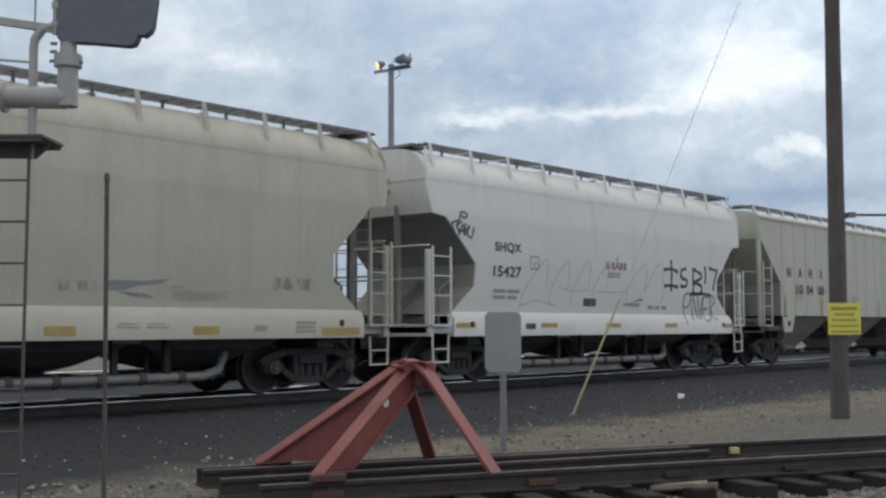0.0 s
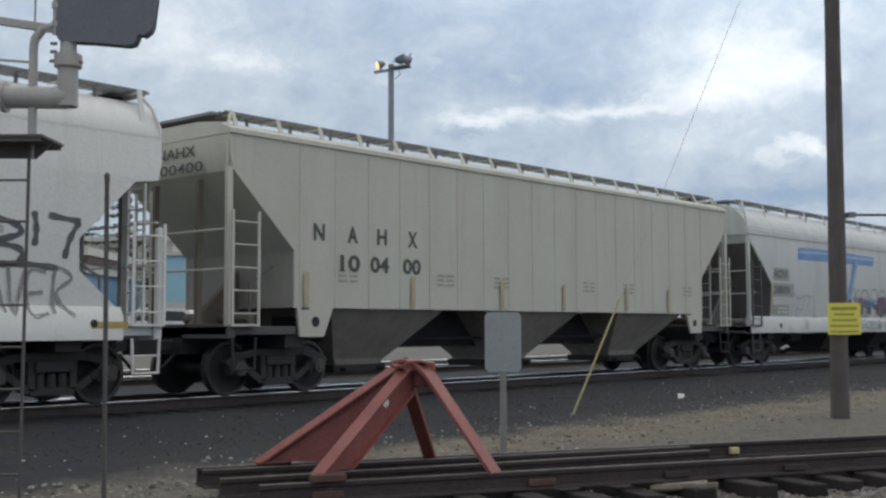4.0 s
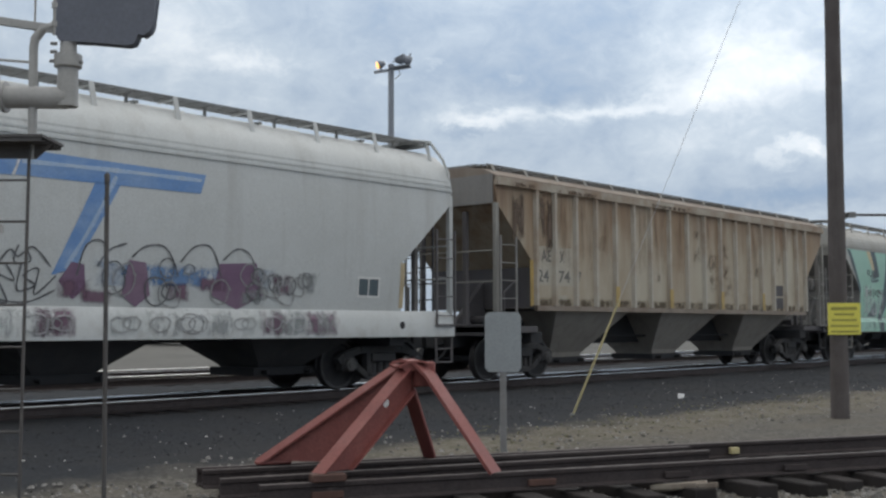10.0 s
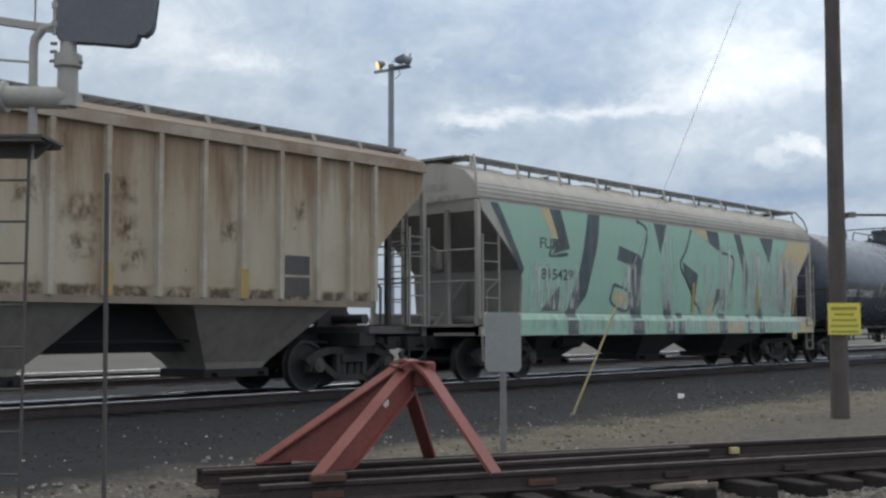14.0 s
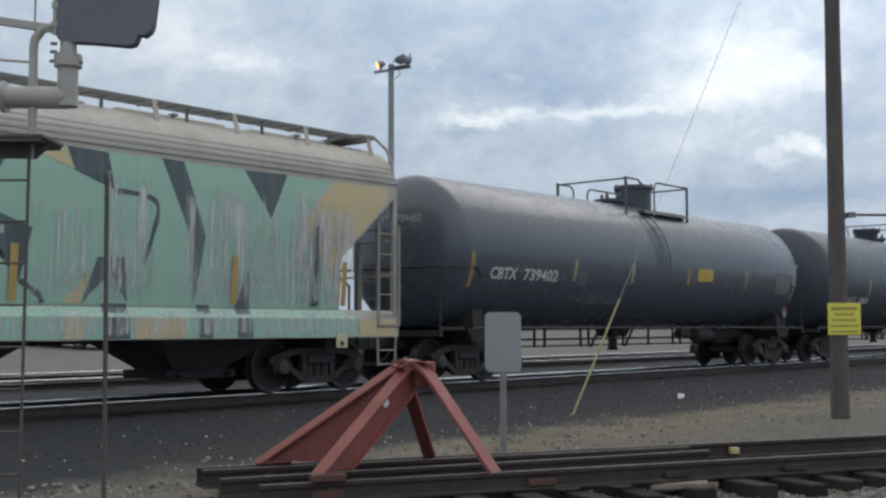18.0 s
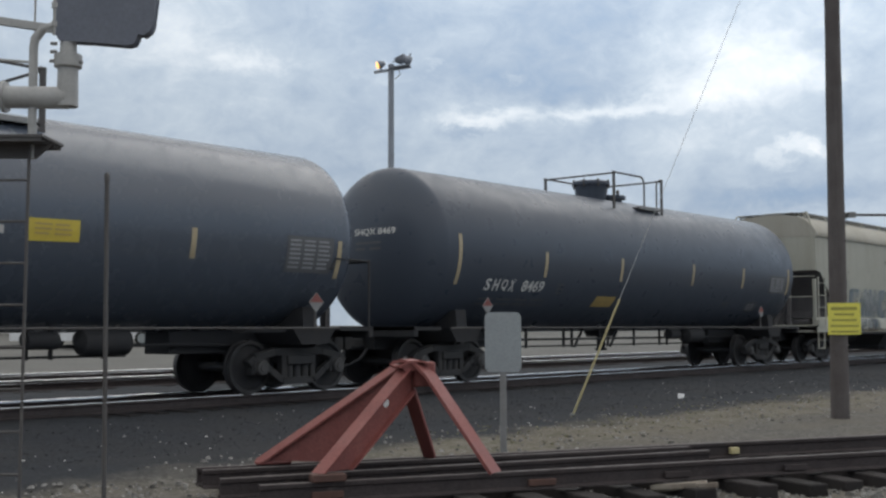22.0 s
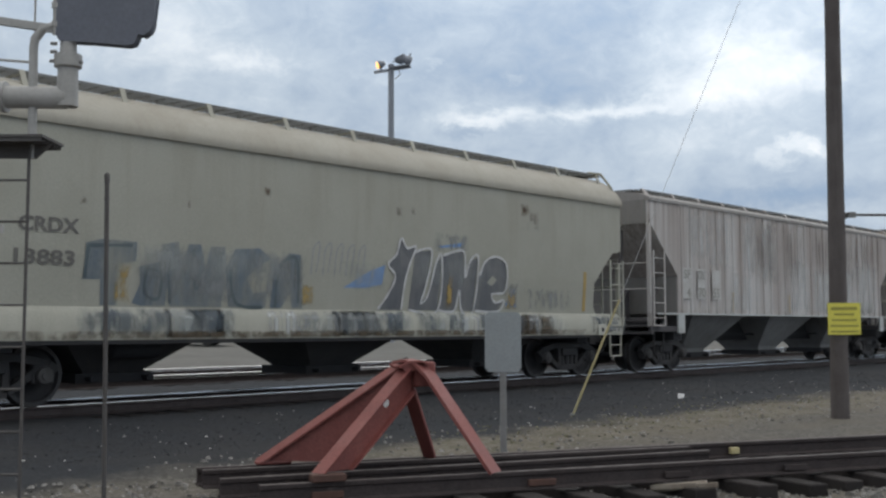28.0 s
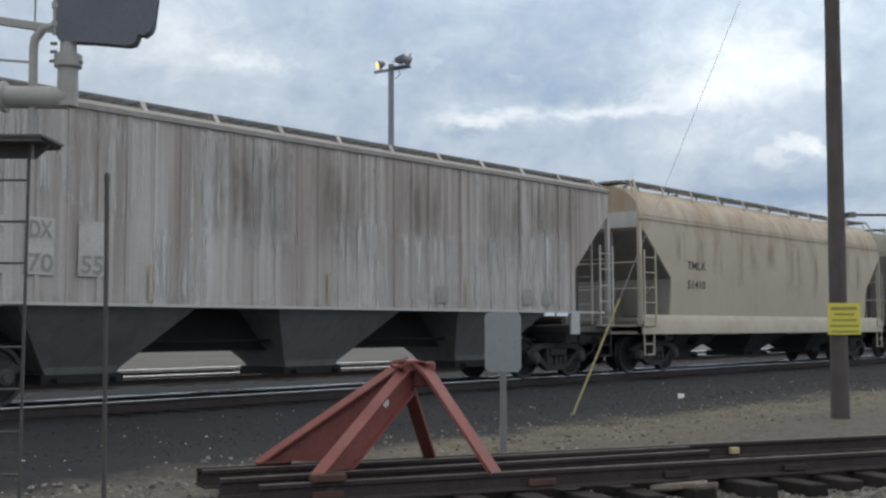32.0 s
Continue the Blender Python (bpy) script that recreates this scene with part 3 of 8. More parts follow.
def hull(prof, left, right):
    """A body symmetrical about y = 0. prof: (z, half width) upwards; left, right: (z, x), where the body begins and ends at that height."""
    lo, hi = prof[0][0], prof[-1][0]
    levels = sorted({round(z, 4) for z, _ in (*prof, *left, *right) if lo <= z <= hi})
    sh, v, f = Shape(), [], []
    for z in levels:
        w, a, b = lerp(prof, z), lerp(left, z), lerp(right, z)
        v += [(a, -w, z), (b, -w, z), (b, w, z), (a, w, z)]
    for i in range(len(levels) - 1):
        p, q = 4 * i, 4 * i + 4
        f += [(p + k, p + (k + 1) % 4, q + (k + 1) % 4, q + k) for k in range(4)]
    n = len(v)
    return sh.add(v, f + [(3, 2, 1, 0), (n - 4, n - 3, n - 2, n - 1)])


# ---- paint and lettering on a car's near side ----
class Skin:
    """The near side of a car: gives y for a height, a little proud of the sheet."""

    def __init__(self, table, proud=0.006, stretch=1.0):
        self.table, self.proud, self.stretch = table, proud, stretch

    def at(self, x, z, lift=0.0):
        return (x * self.stretch, -lerp(self.table, z) - self.proud - lift, z)


def patch(shape, skin, outline, lift=0.0, step=0.12):
    """A filled outline of (x, z) points laid on the skin, in level slices."""
    zs = [p[1] for p in outline]
    levels = sorted({round(z, 4) for z in zs})
    fine = []
    for a, b in zip(levels, levels[1:]):
        k = max(1, int((b - a) / step))
        fine += [a + (b - a) * i / k for i in range(k)]
    fine.append(levels[-1])
    n = len(outline)
    for a, b in zip(fine, fine[1:]):
        if b - a < 1e-4:
            continue
        cuts = []
        mid = (a + b) / 2
        for i in range(n):
            (x0, z0), (x1, z1) = outline[i], outline[(i + 1) % n]
            if (z0 <= mid < z1) or (z1 <= mid < z0):
                def cut(z):
                    return x0 + (x1 - x0) * (z - z0) / (z1 - z0)
                cuts.append((cut(mid), cut(a), cut(b)))
        cuts.sort()
        for c0, c1 in zip(cuts[::2], cuts[1::2]):
            shape.add([skin.at(c0[1], a, lift), skin.at(c1[1], a, lift), skin.at(c1[2], b, lift), skin.at(c0[2], b, lift)], [(0, 1, 2, 3)])
    return shape


def stroke(shape, skin, points, w, lift=0.0):
    """A painted line through (x, z) points, rounded by a smooth curve."""
    pts = []
    for i in range(len(points) - 1):
        p0, p1, p2, p3 = points[max(i - 1, 0)], points[i], points[i + 1], points[min(i + 2, len(points) - 1)]
        for k in range(5):
            t = k / 5
            pts.append(tuple(0.5 * (2 * p1[j] + (p2[j] - p0[j]) * t + (2 * p0[j] - 5 * p1[j] + 4 * p2[j] - p3[j]) * t * t + (3 * p1[j] - p0[j] - 3 * p2[j] + p3[j]) * t ** 3) for j in (0, 1)))
    pts.append(tuple(points[-1]))
    v = []
    for i, (x, z) in enumerate(pts):
        a, b = pts[max(i - 1, 0)], pts[min(i + 1, len(pts) - 1)]
        dx, dz = b[0] - a[0], b[1] - a[1]
        n = math.hypot(dx, dz) or 1
        ww = w / 2 * (1 + 0.25 * math.sin(i * 1.7))
        v += [skin.at(x - dz / n * ww, z + dx / n * ww, lift), skin.at(x + dz / n * ww, z - dx / n * ww, lift)]
    return shape.add(v, [(2 * i, 2 * i + 2, 2 * i + 3, 2 * i + 1) for i in range(len(pts) - 1)])


def bars(shape, skin, x0, x1, z0, z1, rows, cols=1, fill=0.6, lift=0.0):
    """Rows of plain bars for writing that cannot be read."""
    rnd = random.Random(int(x0 * 100) + int(z0 * 1000))
    dz = (z1 - z0) / rows
    for r in range(rows):
        a = z1 - dz * (r + 0.5)
        for c in range(cols):
            xa = x0 + (x1 - x0) * (c + 0.04) / cols
            xb = x0 + (x1 - x0) * (c + 0.96 - rnd.random() * 0.25) / cols
            patch(shape, skin, [(xa, a - dz * fill / 2), (xb, a - dz * fill / 2), (xb, a + dz * fill / 2), (xa, a + dz * fill / 2)], lift)
    return shape


def text_shape(text, weight=0.012):
    """The outlines of a text as a flat shape, in a box from 0 to 1 each way."""
    cu = bpy.data.curves.new("lettering", "FONT")
    cu.body, cu.offset, cu.resolution_u = text, weight, 3
    ob = bpy.data.objects.new("lettering", cu)
    scene.collection.objects.link(ob)
    me = bpy.data.meshes.new_from_object(ob)
    v = np.array([tuple(p.co)[:2] for p in me.vertices])
    f = [tuple(p.vertices) for p in me.polygons]
    bpy.data.objects.remove(ob)
    bpy.data.curves.remove(cu)
    bpy.data.meshes.remove(me)
    return (v - v.min(0)) / (v.max(0) - v.min(0)), f


def lettering(parent, skin, mat, lines, weight=0.012, slant=0.0):
    """Lines of (text, x0, x1, z0, z1) on the skin, one part a word."""
    for text, x0, x1, z0, z1 in lines:
        v, f = text_shape(text, weight)
        part("lettering", Shape().add([skin.at(x0 + (x1 - x0) * a + slant * b * (z1 - z0), z0 + (z1 - z0) * b, 0.004) for a, b in v], f), mat, parent, smooth=0)


def end_lettering(parent, mat, lines, x=-0.012, weight=0.012):
    """Lines of (text, y0, y1, z0, z1) on the end that faces the camera; y0 is where the line begins."""
    for text, y0, y1, z0, z1 in lines:
        v, f = text_shape(text, weight)
        part("end_lettering", Shape().add([(x, y0 + (y1 - y0) * a, z0 + (z1 - z0) * b) for a, b in v], f), mat, parent, smooth=0)


def strokes(parent, name, mat, skin, lines, w, lift=0.0):
    """Painted lines, each a part of its own."""
    for k, pts in enumerate(lines):
        part(name, stroke(Shape(), skin, pts, w, lift + 0.0004 * k), mat, parent, smooth=0)


def rect(x0, x1, z0, z1):
    return [(x0, z0), (x1, z0), (x1, z1), (x0, z1)]


def smear(parent, mat, skin, x0, x1, z0, z1, lift=0.008, name="paint_smear"):
    part(name, patch(Shape(), skin, rect(x0, x1, z0, z1), lift), mat, parent, smooth=0)

# ---- running gear, shared by all cars ----
AXLE = 0.89
KEYED_WHEELS = []


def wheel_mesh():
    sh = Shape().lathe([(0.08, -0.62), (0.16, -0.63), (0.20, -0.67), (0.36, -0.69), (0.40, -0.66), (0.475, -0.655), (0.475, -0.675), (0.457, -0.69), (0.452, -0.79),
                        (0.40, -0.79), (0.37, -0.75), (0.19, -0.76), (0.14, -0.80), (0.08, -0.80)], "y", 28)
    return mesh_of("wheel", sh, M_WHEEL)


def axle_mesh():
    return mesh_of("axle", Shape().tube((0, -0.98, 0), (0, 0.98, 0), 0.085, 12), M_TRUCK)


def wheel_rim_mesh():
    sh = Shape().lathe([(0.40, -0.795), (0.455, -0.795), (0.4555, -0.70), (0.40, -0.70)], "y", 28, ring=True)
    return mesh_of("tread", sh, M_TREAD)


def side_frame_mesh():
    sh = Shape()
    y = 0.0
    top = [(-1.12, 0.52), (-0.98, 0.62), (-0.55, 0.72), (0.55, 0.72), (0.98, 0.62), (1.12, 0.52)]
    for a, b in zip(top, top[1:]):
        sh.beam((a[0], y, a[1]), (b[0], y, b[1]), 0.16, 0.13)
    low = [(-0.86, 0.56), (-0.62, 0.40), (-0.36, 0.22), (0.36, 0.22), (0.62, 0.40), (0.86, 0.56)]
    for a, b in zip(low, low[1:]):
        sh.beam((a[0], y, a[1]), (b[0], y, b[1]), 0.15, 0.12)
    for x in (-0.33, 0.33):
        sh.box(x - 0.06, x + 0.06, -0.075, 0.075, 0.22, 0.72)
    for x in (-0.18, 0.0, 0.18):
        sh.lathe([(0.075, 0.27 + 0.02 * i if i % 2 else 0.27 + 0.02 * i) for i in range(12)], "z", 10, (x, 0, 0))
    sh.box(-0.30, 0.30, -0.13, 0.13, 0.50, 0.66)
    for x in (-AXLE, AXLE):
        sh.box(x - 0.15, x + 0.15, -0.10, 0.10, 0.44, 0.60)
        sh.box(x - 0.17, x - 0.11, -0.09, 0.09, 0.34, 0.56)
        sh.box(x + 0.11, x + 0.17, -0.09, 0.09, 0.34, 0.56)
    return mesh_of("side_frame", sh, M_FRAME, 0.012)


def bearing_mesh():
    return mesh_of("bearing_cap", Shape().lathe([(0.13, 0.05), (0.13, -0.15), (0.115, -0.17), (0.07, -0.175), (0.065, -0.195), (0.01, -0.195)], "y", 16), M_STEEL_DUSTY)


def bolster_mesh():
    sh = Shape()
    sh.box(-0.22, 0.22, -0.92, 0.92, 0.50, 0.70)
    sh.lathe([(0.22, 0.70), (0.20, 0.82)], "z", 16)
    for s in (-1, 1):
        sh.beam((s * 0.42, -0.8, 0.40), (s * 0.42, 0.8, 0.40), 0.06, 0.10)
        sh.box(s * 0.42 - 0.04, s * 0.42 + 0.04, -0.80, -0.70, 0.30, 0.55)
    return mesh_of("bolster", sh, M_UNDER)


GEAR = dict(wheel=wheel_mesh(), axle=axle_mesh(), tread=wheel_rim_mesh(), side_frame=side_frame_mesh(), bolster=bolster_mesh(), bearing=bearing_mesh())


def truck(car, x):
    t = new("truck")
    t.empty_display_size = 0.2
    t.parent = car
    t.matrix_basis = pose(x, 0, 0)
    for y in (-0.98, 0.98):
        share("side_frame", GEAR["side_frame"], t, pose(0, y, 0, 0, 0, 0 if y < 0 else 180))
        for ax in (-AXLE, AXLE):
            share("bearing_cap", GEAR["bearing"], t, pose(ax, y, 0.457, 0, 0, 0 if y < 0 else 180))
    share("bolster", GEAR["bolster"], t, pose(0, 0, 0))
    for ax in (-AXLE, AXLE):
        share("axle", GEAR["axle"], t, pose(ax, 0, 0.457))
        for turn in (0, 180):
            w = share("wheel", GEAR["wheel"], t, pose(ax, 0, 0.457, 0, 0, turn))
            KEYED_WHEELS.append((w, ax, turn))
            share("tread", GEAR["tread"], t, pose(ax, 0, 0.457, 0, 0, turn))


def coupler(car, x, s):
    """A knuckle coupler at the end x; s: -1 for the end that leads."""
    sh = Shape()
    sh.beam((x - s * 0.4, 0, 0.84), (x + s * 0.42, 0, 0.84), 0.16, 0.18)
    sh.box(min(x + s * 0.38, x + s * 0.66), max(x + s * 0.38, x + s * 0.66), -0.16, 0.10, 0.70, 0.99)
    sh.box(min(x + s * 0.55, x + s * 0.74), max(x + s * 0.55, x + s * 0.74), 0.02, 0.17, 0.72, 0.97)
    part("coupler", sh, M_TRUCK, car, bevel=0.02)
    ho = Shape()
    ho.pipe([(x + s * 0.1, -0.28, 0.72), (x + s * 0.3, -0.26, 0.52), (x + s * 0.5, -0.15, 0.40), (x + s * 0.66, -0.05, 0.42)], 0.028)
    part("air_hose", ho, M_UNDER, car)


def ladder(car, mat, x0, x1, z0, z1, rungs, y=-1.63, name="ladder"):
    """A side ladder: two stiles and its rungs."""
    top = Shape()
    lad = part(name, top.beam((x0, y, z0), (x0, y, z1), 0.045, 0.03).beam((x1, y, z0), (x1, y, z1), 0.045, 0.03), mat, car)
    for i in range(rungs):
        z = z0 + (z1 - z0) * (i + 0.5) / rungs
        part("rung", Shape().tube((x0, y, z), (x1, y, z), 0.014, 6), mat, lad)
    return lad


def end_ladder(car, mat, x, y0, y1, z0, z1, rungs):
    lad = part("end_ladder", Shape().beam((x, y0, z0), (x, y0, z1), 0.04, 0.04).beam((x, y1, z0), (x, y1, z1), 0.04, 0.04), mat, car)
    for i in range(rungs):
        z = z0 + (z1 - z0) * (i + 0.5) / rungs
        part("rung", Shape().tube((x, y0, z), (x, y1, z), 0.014, 6), mat, lad)
    return lad


def stirrup(car, mat, x, y=-1.58, top=0.98):
    part("stirrup_step", Shape().pipe([(x - 0.24, y, top), (x - 0.22, y, 0.46), (x + 0.22, y, 0.46), (x + 0.24, y, top)], 0.022).tube((x - 0.23, y, 0.72), (x + 0.23, y, 0.72), 0.016, 6), mat, car)


def running_board(car, L, y, z, mat, step, roof_table, posts_mat):
    """A grating walkway along the roof on small uprights."""
    sh = Shape()
    for k in range(4):
        yy = y - 0.21 + k * 0.14
        sh.box(0.15, L - 0.15, yy - 0.02, yy + 0.02, z - 0.02, z + 0.02)
    for i in range(int(L / 0.3)):
        sh.box(0.2 + i * 0.3, 0.23 + i * 0.3, y - 0.23, y + 0.23, z - 0.025, z - 0.005)
    board = part("running_board", sh, mat, car, smooth=0)
    n = int(round((L - 0.6) / step))
    for i in range(n + 1):
        x = 0.3 + (L - 0.6) * i / n
        t = -1 if y < 0 else 1
        zz = lerp(roof_table, abs(y) + 0.34)
        part("bracket", Shape().beam((x, y + t * 0.34, zz - 0.02), (x, y + t * 0.22, z + 0.02), 0.09, 0.02).beam((x, y - 0.22, z - 0.03), (x, y + 0.22, z - 0.03), 0.05, 0.02), posts_mat, board)
        # a thin inner foot half way to the next bracket
        if i < n:
            xm = x + (L - 0.6) / n / 2
            part("inner_foot", Shape().beam((xm, y, lerp(roof_table, abs(y)) - 0.02), (xm, y, z), 0.05, 0.03), mat, board)


ACF_LEFT = [(0.9, 1.45), (1.45, 1.45), (2.37, 1.45), (3.55, 0.10), (3.80, 0.03), (4.7, 0.03)]


def mirrored(left, L):
    return [(z, L - x) for z, x in left]


def hopper(name, label, s0, L, paint, roof_paint, prof, roof, left=ACF_LEFT, right=None, sill=None, ribs=(), rib_mat=None, rib_size=(0.10, 0.07), chord=False, pockets=3, pocket_top=1.45,
           trim=None, board=(0.85, 4.68, 1.3), truck_in=1.5, brake=False, hatches=6, slope=None, bulkhead=None, ladders=True, hoop=True, eave_ribs=(), post_top=3.75, ladder_mat=None, pocket_at=(), pocket_mat=None, discharge=False):
    """A covered hopper car; x from its leading end, y = 0 on the track's middle, z from the rail heads."""
    trim = trim or paint
    rungs_of = ladder_mat or trim
    car = empty(name, label, "freight car", pose(s0, TRACK_Y, RAIL), "cars of the freight train")
    right = right or mirrored(left, L)
    body = part("body", hull(prof, left, right), paint, car, smooth=30)
    # slope sheets and bulkheads that close the body under its two ends, set just proud; the recess's shade is in their
    # colour
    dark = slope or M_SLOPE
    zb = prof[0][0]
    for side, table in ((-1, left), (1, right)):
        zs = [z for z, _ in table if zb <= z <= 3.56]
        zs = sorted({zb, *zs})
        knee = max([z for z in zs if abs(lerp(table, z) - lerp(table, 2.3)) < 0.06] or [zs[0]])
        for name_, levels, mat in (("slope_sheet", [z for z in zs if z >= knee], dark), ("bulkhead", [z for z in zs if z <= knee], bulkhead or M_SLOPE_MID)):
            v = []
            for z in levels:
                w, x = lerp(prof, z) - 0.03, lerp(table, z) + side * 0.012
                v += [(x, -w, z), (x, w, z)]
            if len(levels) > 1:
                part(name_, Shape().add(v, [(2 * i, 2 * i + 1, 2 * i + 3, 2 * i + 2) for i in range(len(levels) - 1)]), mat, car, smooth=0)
    part("roof", hull(roof, [(0, 0.0), (9, 0.0)], [(0, L), (9, L)]), roof_paint, car, smooth=50)
    for z, w in eave_ribs:
        part("eave_rib", Shape().box(0.02, L - 0.02, -w - 0.022, -w + 0.01, z - 0.02, z + 0.02), roof_paint, car)
    if sill:
        for s in (-1, 1):
            part("side_sill", Shape().extrude([(s * 1.42, 0.96), (s * 1.60, 0.96), (s * 1.60, 1.30), (s * 1.50, 1.45), (s * 1.42, 1.45)], "x", *sill), trim, car)
    for x in ribs:
        w = rib_size[0] / 2
        part("rib", Shape().extrude([(x - w, -lerp(prof, 3) + 0.02), (x - w * 0.6, -lerp(prof, 3) - rib_size[1]), (x + w * 0.6, -lerp(prof, 3) - rib_size[1]), (x + w, -lerp(prof, 3) + 0.02)], "z", zb + 0.065 if chord else zb + 0.02, prof[-1][0] - (0.125 if chord else 0.03)), rib_mat or paint, car)
    if chord:
        w = lerp(prof, 3)
        part("top_chord", Shape().box(0.0, L, -w - 0.09, -w + 0.02, prof[-1][0] - 0.12, prof[-1][0] + 0.05), rib_mat or paint, car)
        part("bottom_chord", Shape().box(lerp(left, zb), lerp(right, zb), -w - 0.05, -w + 0.02, zb - 0.05, zb + 0.06), M_RUSTROOF if rib_mat else paint, car)
    # end platforms, stub sills and posts
    for s, x in ((1, 0.0), (-1, L)):
        part("end_platform", Shape().box(min(x, x + s * 1.5), max(x, x + s * 1.5), -1.50, 1.50, 1.02, 1.16).box(min(x, x + s * 0.14), max(x, x + s * 0.14), -1.56, 1.56, 0.96, 1.20), rungs_of if sill else M_SLOPE, car, bevel=0.01)
        part("stub_sill", Shape().box(min(x, x + s * 3.2), max(x, x + s * 3.2), -0.33, 0.33, 0.70, 1.03), M_UNDER, car)
        part("body_bolster", Shape().box(x + s * truck_in - 0.2, x + s * truck_in + 0.2, -1.45, 1.45, 0.80, 1.04), M_UNDER, car)
        for y in (-1.50, 1.50):
            part("corner_post", Shape().box(x + s * 0.03 - 0.05, x + s * 0.03 + 0.05, y - 0.05, y + 0.05, 1.16, post_top), trim, car, bevel=0.01)
        for y in (-0.62, 0.62):
            part("end_post", Shape().box(x + s * 0.10 - 0.05, x + s * 0.10 + 0.05, y - 0.05, y + 0.05, 1.16, 3.62), dark, car)
        for z in (2.1, 2.75):
            part("end_rail", Shape().tube((x + s * 0.06, -1.5, z), (x + s * 0.06, 1.5, z), 0.02, 6), trim, car)
        part("shear_plate", Shape().extrude([(x + s * 0.35, 1.16), (x + s * 1.45, 1.16), (x + s * 1.45, 2.2)], "y", -0.06, 0.06), dark, car)
        part("brake_rigging", Shape().pipe([(x + s * 1.0, -0.9, 1.30), (x + s * 1.0, 0.9, 1.30)], 0.10, 10).pipe([(x + s * 0.8, -1.1, 1.18), (x + s * 0.8, -1.1, 1.9), (x + s * 1.3, -1.1, 2.2)], 0.025), dark, car)
        if ladders:
            a, b = sorted((x + s * 0.02, x + s * 0.56))
            lad = ladder(car, rungs_of, a, b, 1.18, 2.72 if post_top < 3 else 3.05, 4 if post_top < 3 else 5)
            part("ladder_foot", Shape().box(a - 0.02, b + 0.02, -1.64, -1.50, 1.16, 1.20), rungs_of, lad)
            end_ladder(car, rungs_of, x - s * 0.04, 0.55 * s, 1.0 * s, 1.20, 3.5, 7) if s == 1 else end_ladder(car, rungs_of, x - s * 0.04, -1.0, -0.55, 1.20, 3.5, 7)
        stirrup(car, rungs_of if sill else M_UNDER, x + s * 0.3)
        coupler(car, x, -s)
        truck(car, x + s * truck_in)
        if hoop:
            rt = roof[-1][0]
            for y in (-1.46, 1.46):
                t = 1 if y > 0 else -1
                part("roof_grab", Shape().pipe([(x + s * 0.02, y, 3.72), (x + s * 0.02, t * 1.47, 4.2), (x + s * 0.10, t * 1.38, 4.50), (x + s * 0.28, t * 1.2, board[1] + 0.02), (x + s * 0.55, t * 1.0, board[1] + 0.04)], 0.028), trim, car)
    if brake:
        sh = Shape().lathe([(0.27, -0.02), (0.29, 0.0), (0.27, 0.02), (0.25, 0.0)], "x", 20, (-0.16, -0.35, 2.55), ring=True)
        for k in range(5):
            a = 2 * math.pi * k / 5
            sh.tube((-0.16, -0.35, 2.55), (-0.16, -0.35 + 0.26 * math.cos(a), 2.55 + 0.26 * math.sin(a)), 0.012, 5)
        sh.tube((-0.16, -0.35, 2.55), (0.12, -0.35, 2.55), 0.03, 8)
        part("brake_wheel", sh, dark, car)
        part("brake_housing", Shape().box(-0.10, 0.12, -0.50, -0.20, 2.35, 2.75), dark, car, bevel=0.02)
    # hopper pockets
    a, b = truck_in + 1.5, L - truck_in - 1.5
    pitch = (b - a) / pockets if pockets < 3 else L * 0.2735
    for i in range(len(pocket_at) or pockets):
        c = pocket_at[i] if pocket_at else L / 2 + pitch * (i - (pockets - 1) / 2)
        if sill:
            lev = [(0.42, 0.52), (0.50, 0.58), (1.02, 1.28), (pocket_top, 1.80)]
            wid = [(0.42, 0.50), (1.05, 1.24), (pocket_top, 1.42)]
            if discharge:
                lev = [(0.46, 0.30), (0.56, 0.62), (0.74, 0.98), (0.94, 1.42), (pocket_top, 1.70)]
                wid = [(0.46, 0.40), (0.60, 0.75), (0.80, 1.10), (pocket_top, 1.42)]
        else:
            lev = [(0.40, 0.58), (0.50, 0.64), (pocket_top, 1.55)]
            wid = [(0.42, 0.55), (0.55, 0.60), (pocket_top, 1.44)]
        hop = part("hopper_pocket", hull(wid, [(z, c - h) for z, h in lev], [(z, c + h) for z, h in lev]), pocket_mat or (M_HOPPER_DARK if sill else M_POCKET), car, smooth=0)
        part("outlet_gate", Shape().box(c - 0.70, c + 0.70, -0.62, 0.62, 0.30, 0.44).tube((c - 0.5, -0.78, 0.36), (c - 0.5, 0.78, 0.36), 0.04, 8).tube((c + 0.5, -0.78, 0.36), (c + 0.5, 0.78, 0.36), 0.04, 8), M_UNDER, hop)
    if not sill:
        part("centre_sill", Shape().box(2.5, L - 2.5, -0.32, 0.32, 0.74, pocket_top - 0.04), M_UNDER, car)
        part("floor_plate", Shape().box(2.0, L - 2.0, -1.46, 1.46, pocket_top - 0.03, pocket_top - 0.01), M_UNDER, car)
    part("brake_pipe", Shape().pipe([(0.6, -0.55, 0.80), (truck_in + 1.4, -0.6, 0.92), (L - truck_in - 1.4, -0.6, 0.92), (L - 0.6, -0.55, 0.80)], 0.03), M_UNDER, car)
